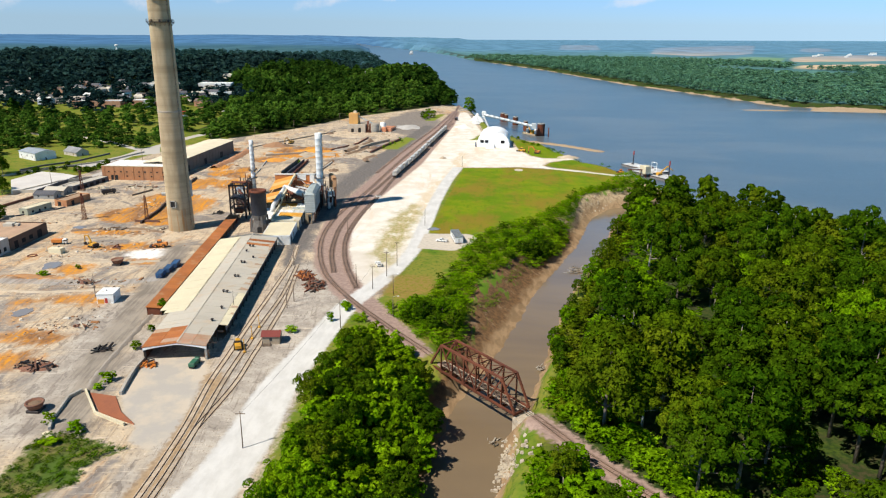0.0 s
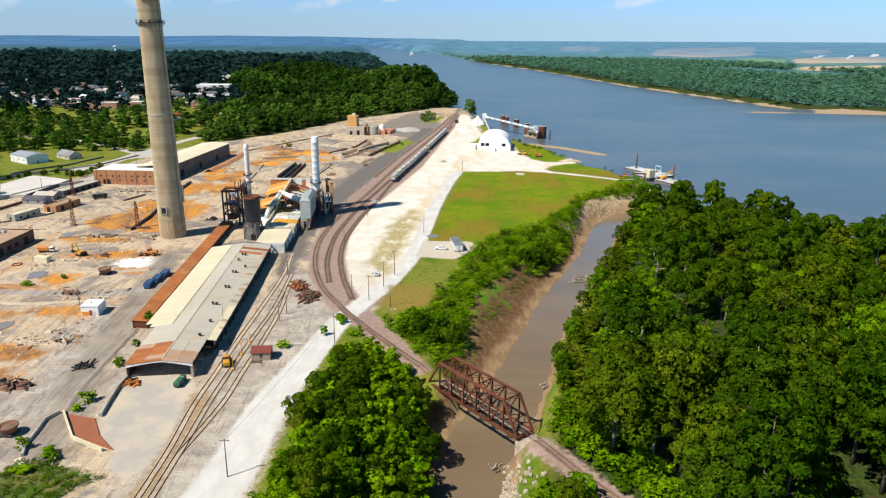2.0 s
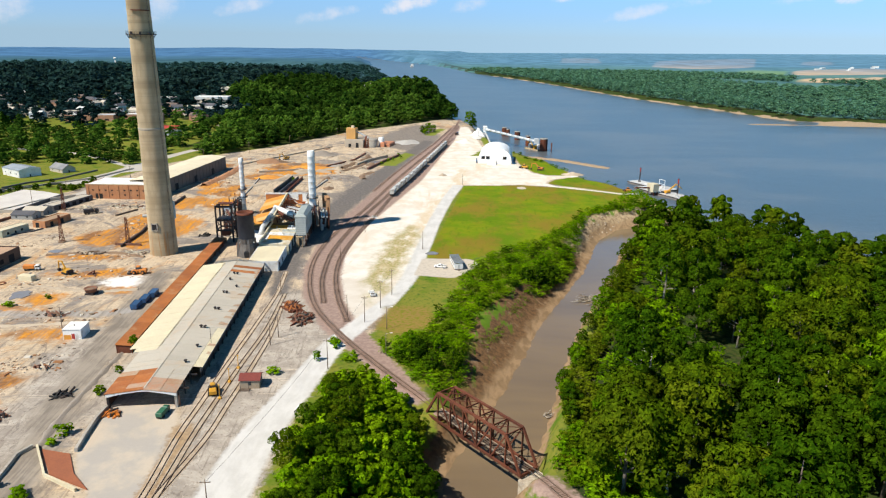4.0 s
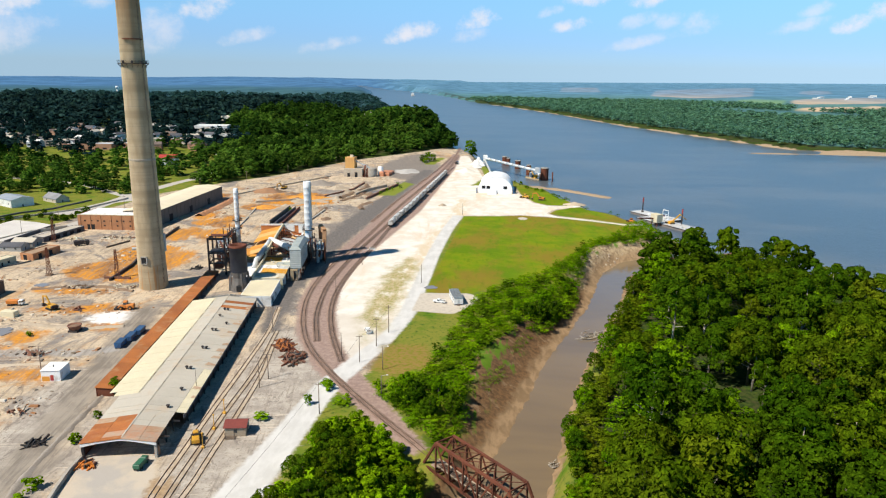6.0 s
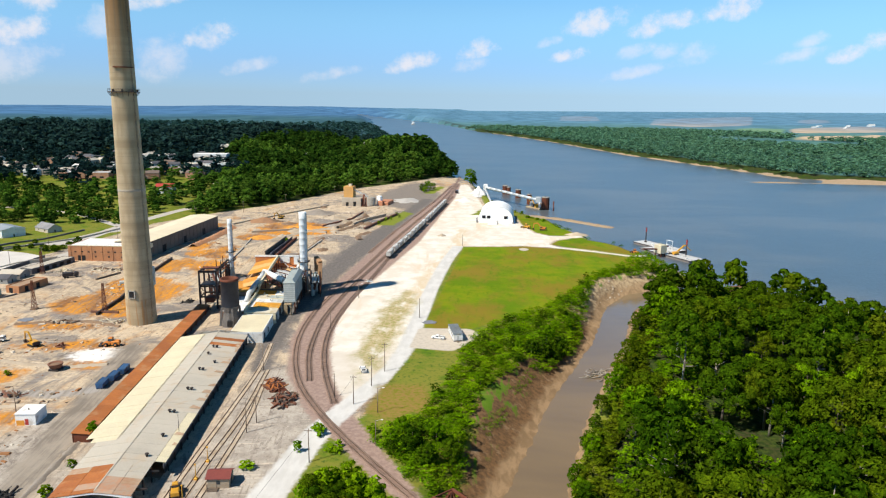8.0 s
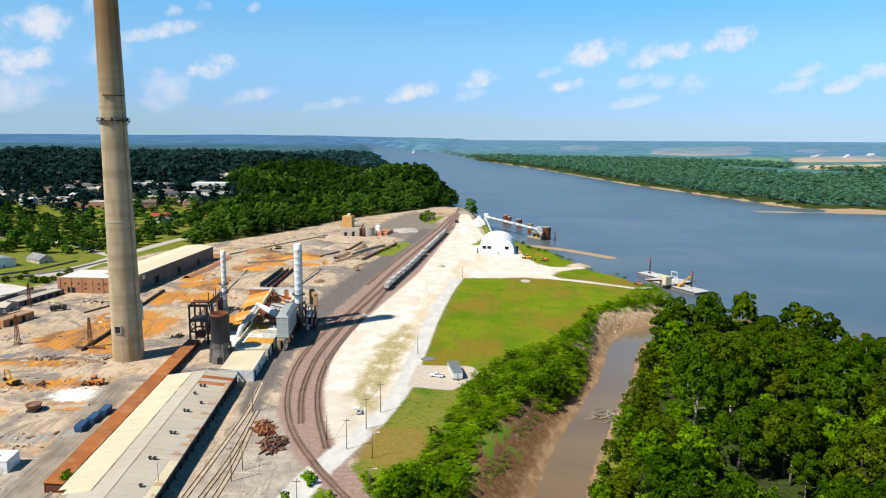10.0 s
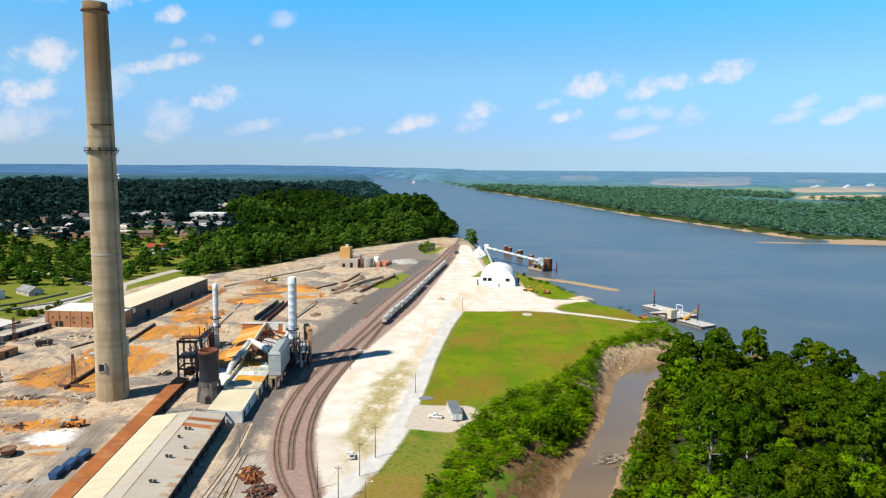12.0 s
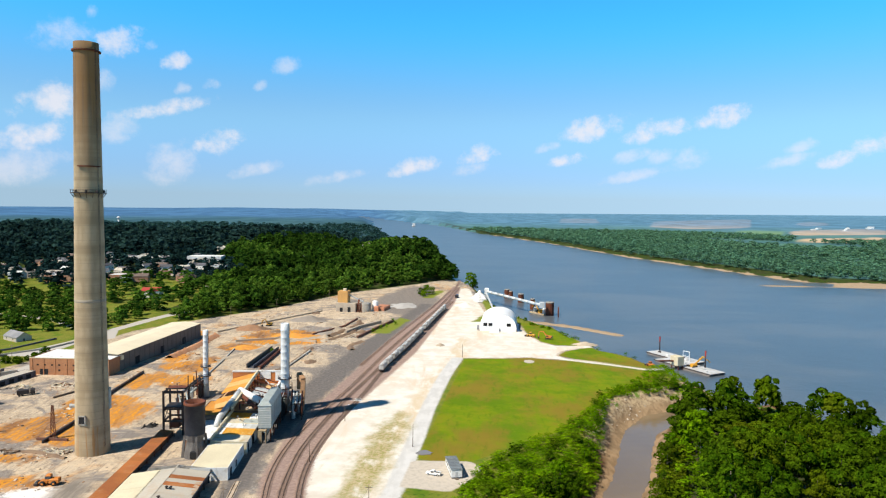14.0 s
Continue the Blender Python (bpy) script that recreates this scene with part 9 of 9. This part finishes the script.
kerb_wall([(-112.9, 156.8), (-115.1, 161.6), (-116.3, 168.4), (-117.4, 173.8), (-115.8, 178)], 1.0, 0.7, CONCRETE, "curving broken concrete retaining wall")
kerb_wall([(-103, 176.5), (-104.5, 183.3), (-106.2, 192.5), (-106.4, 199)], 1.3, 0.8, CONCRETE, "concrete retaining wall beside the ramp")
kerb_wall([(-114.6, 178.1), (-104.9, 165.6), (-93.9, 160.4)], 1.0, 0.5, CREAM, "pale kerb round a brick-red loading pad")
kerb_wall([(-144.4, 505), (-145.2, 562)], 2.8, 0.6, WOOD, "dark long trench wall")
kerb_wall([(-139.6, 504), (-140.6, 562)], 2.2, 0.5, DARKROOF, "dark inner trench wall")
# dark slab at ground level stands for the shade inside the trench
solo("trench_floor", Shape().slab((-144.0, 505, 0.22), (-139.9, 505, 0.22), (-140.9, 562, 0.22), (-144.8, 562, 0.22), 0.5), DARKROOF, "dark slab in place of the shade down a long trench", "trench")
kerb_wall([(-135.0, 503), (-137.6, 563)], 2.0, 0.8, RUST, "rusty long trench wall")
kerb_wall([(-184.8, 362), (-187.2, 389), (-197.4, 442), (-202, 486)], 1.5, 0.9, STEEL_DARK, "dark broken kerb across stained floor")
kerb_wall([(-105, 628), (-98, 655), (-84, 682)], 2.4, 2.0, TANDIRT, "broken tan wall of a demolished building")
kerb_wall([(-92, 610), (-84, 650), (-74, 690)], 2.0, 1.6, BROWN_RUST, "broken brown wall of a demolished building")
kerb_wall([(-300, 424), (-290, 460), (-276, 478)], 2.0, 1.0, GREYROOF, "grey yard wall before the warehouse")
kerb_wall([(-285, 388), (-280, 420), (-268, 446)], 1.6, 1.0, BROWN_RUST, "rusty yard wall before the warehouse")
kerb_wall([(-345, 475), (-318, 520), (-300, 545), (-290, 590)], 1.2, 0.6, GREYROOF, "grey flood wall beside the street")
solo("brick_pad", Shape().prism([(-112.6, 177), (-104.2, 166.4), (-91.5, 161.1), (-98.3, 167.2), (-104, 175.4)], -0.2, 0.32), plain("brick_red_pad", (0.30, 0.105, 0.05), (0.24, 0.085, 0.045), 0.9, large=0.2), "brick-red loading pad of old paving", "loading pad")


def slag_pot(x, y, r, label):
    p = thing("slag_pot", at(x, y), label, "slag pot", "cast iron slag pots")
    part("bowl", Shape().lathe([(0.5 * r, 0.5), (0.85 * r, 1.2), (r, 2.4), (r * 1.08, 2.45), (r * 1.08, 2.8), (r * 0.9, 2.8), (r * 0.7, 1.6), (0.01, 1.3)], 18), BROWN_RUST, p, "", True)
    part("cradle", Shape().block(0, 0, -0.1, r * 1.5, r * 1.5, 0.9, 0.1), STEEL_DARK, p)
    part("content", Shape().lathe([(r * 0.85, 2.2), (r * 0.4, 2.5), (0.01, 2.6)], 14), DIRT, p)


slag_pot(-122.8, 166.5, 2.4, "dark round slag pot full of debris")
slag_pot(-163, 293, 2.6, "rusty round slag pot")
for k, (x, y) in enumerate(((-136.5, 279), (-136.0, 286), (-135.6, 293))):
    tk = thing("waste_container", yard(x, y), "blue open steel waste container, dark inside", "container", "blue containers beside the gallery")
    part("shell", Shape().add([(-1.2, -2.9, 0.3), (1.2, -2.9, 0.3), (1.2, 2.9, 0.3), (-1.2, 2.9, 0.3), (-1.35, -3.1, 2.3), (1.35, -3.1, 2.3), (1.35, 3.1, 2.3), (-1.35, 3.1, 2.3)],
         [(0, 1, 5, 4), (1, 2, 6, 5), (2, 3, 7, 6), (3, 0, 4, 7), (3, 2, 1, 0)]), BLUE, tk)
    part("cover", Shape().slab((-1.25, -3.0, 2.2), (1.25, -3.0, 2.2), (1.25, 3.0, 2.2), (-1.25, 3.0, 2.2), 0.15), plain("blue_tarpaulin", (0.03, 0.09, 0.20), (0.03, 0.06, 0.12), 0.7), tk, "dark blue tarpaulin")
    part("skid", Shape().box(-1.0, -3, -0.1, -0.7, 3, 0.35).box(0.7, -3, -0.1, 1.0, 3, 0.35), STEEL_DARK, tk)
for x, y in ((-76.8, 228.0), (-76.4, 218.2), (-75.6, 207.4)):
    pg = thing("signal_post", at(x, y), "slim yellow signal post beside the yard tracks", "post", "yellow posts in the yard")
    part("post", Shape().tube((0, 0, -0.2), (0, 0, 4.6), 0.14, 0.1, 8), YELLOW, pg)
    part("foot", Shape().block(0, 0, -0.1, 0.9, 0.9, 0.8, 0.15), YELLOW, pg)
    part("cap", Shape().block(0, 0, 4.5, 0.5, 0.3, 0.4, 0.05), YELLOW, pg)


def driftwood(x, y, label, seed, spread=5.0, z=CREEK_Z):
    rng = random.Random(seed)
    d = thing("driftwood_snag", pose(x, y, z), label, "driftwood", "driftwood in the creek")
    grain = rng.uniform(0, 3.14)
    for k in range(9 if spread < 5 else 40):
        a = grain + rng.gauss(0, 0.45) + rng.choice([0, math.pi])
        l = rng.uniform(0.25, 0.75) * spread
        ox, oy = rng.gauss(0, 0.30) * spread, rng.gauss(0, 0.20) * spread
        z0 = rng.uniform(-0.3, 0.7)
        bend = Vector((ox + 0.6 * l * math.cos(a + 0.25), oy + 0.6 * l * math.sin(a + 0.25), z0 + rng.uniform(0, 0.5)))
        part("branch", Shape().tube((ox, oy, z0), bend, 0.26, 0.17, 6).tube(bend, (ox + l * math.cos(a), oy + l * math.sin(a), z0 + rng.uniform(-0.1, 1.6)), 0.17, 0.06, 6), PALE_BARK, d, "", True)


driftwood(58.5, 327, "pale tangled driftwood snag on the creek's edge", 1, 11.0)
driftwood(26, 219, "pale driftwood on the mud", 2, 3.0, -8.6)
driftwood(9, 172, "dark driftwood below the bridge", 3, 3.0)


def rocks():
    rng = random.Random(19)
    s = Shape()
    for k in range(430):
        x, y = rng.gauss(9.8, 3.4), rng.gauss(161, 5)
        if k > 330:
            x, y = rng.uniform(66, 96), rng.uniform(428, 478)
            if not 3 < float(creek_bank(np.array([x]), np.array([y]))[0]) < 14 or x > 0.75 * y - 240:
                continue
        z = gz(x, y)
        if z < CREEK_Z - 1.2:
            continue
        z = max(z, CREEK_Z - 0.15)
        r = rng.uniform(0.22, 0.7)
        o = [(rng.uniform(0.6, 1.1) * r * a, rng.uniform(0.6, 1.1) * r * b, rng.uniform(0.5, 0.9) * r * c) for a, b, c in
             ((-1, -1, -0.4), (1, -1, -0.4), (1, 1, -0.4), (-1, 1, -0.4), (-0.7, -0.7, 1), (0.7, -0.7, 1), (0.7, 0.7, 1), (-0.7, 0.7, 1))]
        s.add([(x + a, y + b, z + c + 0.1) for a, b, c in o], [(0, 1, 5, 4), (1, 2, 6, 5), (2, 3, 7, 6), (3, 0, 4, 7), (4, 5, 6, 7), (3, 2, 1, 0)])
    return solo("bank_rocks", s, STONE, "pale broken rock tipped on the creek bank", "rocks", kind="stuff")


rocks()
bx = np.array([-42, -40, -39, -48.6, -47.5, -64.1, -118, -116.5, -119.5, -114.8, -113.4, -111.6, -111.1, -106.5, -104, -115, -109, -142, -76, -80, -70, -74, -84, -178, -188, -31, -30, -52, -60, 50, 58, 100, 106, 112, 96, 40, 46])
by = np.array([237, 240, 236, 250, 247, 225.3, 241, 243.5, 239, 222.6, 207.5, 179.6, 184.3, 158, 156, 160, 151, 552, 662, 655, 676, 690, 640, 286, 276, 250, 246, 236, 874, 690, 680, 500, 504, 508, 497, 720, 712])
woods("bushes", bx, by, 15, LEAF_BRIGHT, 260, 1.0, (1.6, 4.2), (1.1, 2.6), "green bushes growing between the works' slabs", 8, 0.05)
wx2, wy2 = scatter(WEEDS, 2.6, 61)
woods("weed_patch", wx2, wy2, 16, LEAF, 80, 0.75, (0.3, 1.3), (0.8, 2.0), "low green weeds on rough ground")
vx2, vy2 = scatter([(88, 470), (104, 492), (122, 505), (136, 500), (138, 530), (128, 545), (112, 524), (98, 492)], 3.6, 62)
woods("point_scrub", vx2, vy2, 17, LEAF_BRIGHT, 90, 0.6, (2.5, 5.0), (2.0, 3.2), "bright green scrub on the point by the barge")


# ---------------------------------------------------------------- loose rubble over the works floor
def floor_rubble():
    rng = random.Random(91)
    s = Shape()
    lines = [((-205, 300), (-150, 330)), ((-200, 340), (-165, 350)), ((-190, 372), (-205, 425)), ((-170, 455), (-196, 560)), ((-150, 470), (-120, 560)), ((-130, 560), (-90, 640)),
             ((-180, 600), (-120, 700)), ((-120, 690), (-90, 740)), ((-122, 205), (-127, 250)), ((-175, 262), (-140, 270)), ((-160, 220), (-135, 230)), ((-205, 470), (-212, 600)),
             ((-255, 440), (-205, 452)), ((-215, 640), (-160, 760)), ((-250, 350), (-215, 400)), ((-108, 580), (-86, 660))]
    for k in range(2000):
        a, b = rng.choice(lines)
        t, w = rng.random(), rng.gauss(0, 1)
        spread = 4.0 if k % 3 else 14.0
        x = a[0] + (b[0] - a[0]) * t + rng.gauss(0, spread)
        y = a[1] + (b[1] - a[1]) * t + rng.gauss(0, spread)
        if -142 < x < -76 and 186 < y < 452 and x < -78 - 0.113 * (y - 191) and x > -136 - 0.08 * (y - 230):
            continue
        r = rng.uniform(0.10, 0.34) * (2.0 if rng.random() < 0.10 else 1.0)
        l = r * rng.uniform(0.8, 3.0)
        an = rng.uniform(0, 3.14)
        c, d = math.cos(an), math.sin(an)
        q = []
        for u, v, z in ((-1, -1, -0.3), (1, -1, -0.3), (1, 1, -0.3), (-1, 1, -0.3), (-0.8, -0.7, 1), (0.8, -0.8, 1), (0.7, 0.8, 1), (-0.8, 0.7, 1)):
            q.append((x + u * l * c - v * r * d, y + u * l * d + v * r * c, z * r * 0.7))
        s.add(q, [(0, 1, 5, 4), (1, 2, 6, 5), (2, 3, 7, 6), (3, 0, 4, 7), (4, 5, 6, 7)])
    n = Nodes("mixed_rubble", 0.95)
    r = n.island_random()
    col = n.mix(n.ramp(r, 0.0, 0.35), (0.10, 0.07, 0.05), (0.36, 0.29, 0.21))
    col = n.mix(n.ramp(r, 0.5, 0.62), col, (0.30, 0.14, 0.06))
    col = n.mix(n.ramp(r, 0.8, 0.86), col, (0.58, 0.52, 0.43))
    return solo("floor_rubble", s, n.done(col), "loose brick, timber and concrete rubble on the floor", "rubble", kind="stuff")


floor_rubble()


def puddle(x, y, rx, ry, seed):
    rng = random.Random(seed)
    n = 18
    pts = [(rx * math.cos(2 * math.pi * i / n) * rng.uniform(0.7, 1.15), ry * math.sin(2 * math.pi * i / n) * rng.uniform(0.7, 1.15)) for i in range(n)]
    m = Nodes("puddle_water", 0.22, 0.0, 0.35)
    solo("puddle", Shape().prism(pts, -0.15, 0.16), m.done((0.22, 0.19, 0.165)), "shallow puddle of standing water on the slabs", "puddle", "puddles on the works floor", at(x, y, 6))


puddle(-171, 235, 3.5, 5, 1)
puddle(-192, 289, 4, 6, 2)
puddle(-214, 352, 4, 3, 3)
puddle(-160, 455, 3, 10, 4)
puddle(-92, 652, 5, 7, 5)
puddle(-20.5, 366, 3.5, 3, 6)
kerb_wall([(-344, 500), (-338, 520), (-324, 538), (-315, 578)], 1.2, 1.0, DARKROOF, "dark retaining wall curving through the grass")
kerb_wall([(-341, 494), (-328, 510), (-312, 520)], 1.2, 1.0, DARKROOF, "dark retaining wall beside the ramp")
kerb_wall([(-263, 371), (-249, 388), (-247, 394)], 0.7, 0.6, DARKROOF, "dark kerb before the low office")
solo("concrete_block", Shape().block(0, 0, -0.1, 6.8, 3.0, 2.6, 0.12), CREAM, "pale concrete block standing on the floor", "block", m=at(-201, 308, -8))
solo("open_pit_ring", Shape().lathe([(1.6, -0.1), (1.7, 0.35), (2.2, 0.35), (2.3, -0.1)], 20), RUST, "dark rusty ring round a pit in the floor", "pit", m=at(-209.5, 302), smooth=True)
kerb_wall([(-176, 366), (-190, 366)], 1.2, 0.8, BROWN_RUST, "short rusty kerb near the chimney")
kerb_wall([(-222, 428), (-216, 445)], 0.9, 0.8, WOOD, "short timber kerb on the stained floor")
kerb_wall([(-160, 470), (-166, 520), (-172, 560)], 0.8, 0.8, CONCRETE, "old concrete footing line")
kerb_wall([(-120, 500), (-117, 560)], 1.0, 1.2, CONCRETE, "old pale concrete footing")
kerb_wall([(-180, 585), (-150, 600), (-120, 590)], 1.6, 1.4, TANDIRT, "pale earth bank across the cleared floor")
kerb_wall([(-208, 620), (-180, 680), (-150, 740)], 1.2, 1.6, TANDIRT, "pale earth bank below the tree line")
kerb_wall([(-130, 620), (-112, 660), (-108, 700)], 1.4, 1.2, BROWN_RUST, "broken brown footing of a demolished hall")


# ---------------------------------------------------------------- spoil, pits and broken footings on the cleared floor
SPOIL = random.Random(77)
for k in range(26):
    x = SPOIL.uniform(-205, -92)
    y = SPOIL.uniform(520, 760)
    if x > -100 and y < 600 or x < -0.35 * y + 10:
        continue
    m = SPOIL.choice([TANDIRT, TANDIRT, GREYDIRT, DIRT])
    mound(x, y, SPOIL.uniform(3, 11), SPOIL.uniform(3, 8), SPOIL.uniform(0.8, 2.6), m, 100 + k,
          {"tan_dirt": "tan spoil heap on the cleared floor", "grey_dirt": "grey spoil heap on the cleared floor", "brown_dirt": "dark brown spoil heap on the cleared floor"}[m.name])


def ragged_bank(points, width, height, seed, material, label):
    """A low uneven earth bank along a line."""
    rng = random.Random(seed)
    line = smoothed(points, 1.6)
    d = np.gradient(line, axis=0)
    d /= np.linalg.norm(d, axis=1)[:, None]
    v = []
    for (x, y), (dx, dy) in zip(line, d):
        w = width * rng.uniform(0.6, 1.25)
        for o, k in ((-w, -0.15), (-w * 0.35, rng.uniform(0.5, 1.0) * height), (w * 0.2, rng.uniform(0.4, 0.9) * height), (w, -0.15)):
            o += rng.uniform(-0.2, 0.2)
            px, py = x + dy * o, y - dx * o
            v.append((px, py, gz(px, py) + k))
    f = [(4 * i + j, 4 * i + j + 1, 4 * i + j + 5, 4 * i + j + 4) for i in range(len(line) - 1) for j in range(3)]
    return solo("earth_bank", Shape().add(v, f), material, label, "bank", "earth banks about the works", Matrix(), True)


ragged_bank([(-114.3, 178), (-117.5, 195.5), (-119.7, 219), (-121, 238)], 1.4, 0.8, 3, GREYDIRT, "low grey eroded earth bank beside the haul road")
ragged_bank([(-190, 300), (-165, 296), (-146, 300)], 1.8, 0.6, 4, TANDIRT, "low tan earth bank across the works floor")
ragged_bank([(-210, 262), (-180, 256), (-150, 262)], 1.6, 0.6, 5, TANDIRT, "low tan earth bank across the works floor")
ragged_bank([(-215, 345), (-185, 352), (-165, 346)], 1.8, 0.8, 6, DIRT, "dark brown earth bank below the chimney")
ragged_bank([(-128, 480), (-120, 520), (-118, 570)], 2.2, 1.3, 7, DIRT, "dark brown bank along a trench")
ragged_bank([(-170, 520), (-140, 590), (-118, 612)], 2.6, 1.4, 8, TANDIRT, "tan spoil bank across the cleared floor")
ragged_bank([(-112, 600), (-100, 640), (-104, 690)], 2.6, 1.6, 9, DIRT, "dark brown spoil bank across the cleared floor")
ragged_bank([(-204, 526), (-201.5, 565), (-203, 607)], 3.6, 2.8, 10, plain("broken_brick", (0.42, 0.20, 0.10), (0.30, 0.16, 0.09), 0.95, large=0.4, fine=1.5), "long bank of broken brick beside the warehouse")
ragged_bank([(-115, 612), (-108, 640), (-99, 674)], 3.0, 2.4, 11, DIRT, "dark brown collapsed wall on the cleared floor")
ragged_bank([(-88, 566), (-92, 582), (-86, 598)], 3.0, 1.2, 12, DIRT, "dark brown rubble strip on the cleared floor")
solo("pale_board", Shape().block(0, 0, 0.1, 3.4, 1.6, 0.25, 0.05), CREAM, "pale board lying on rough ground by the wall", "board", m=at(-112.1, 154.6, -35))
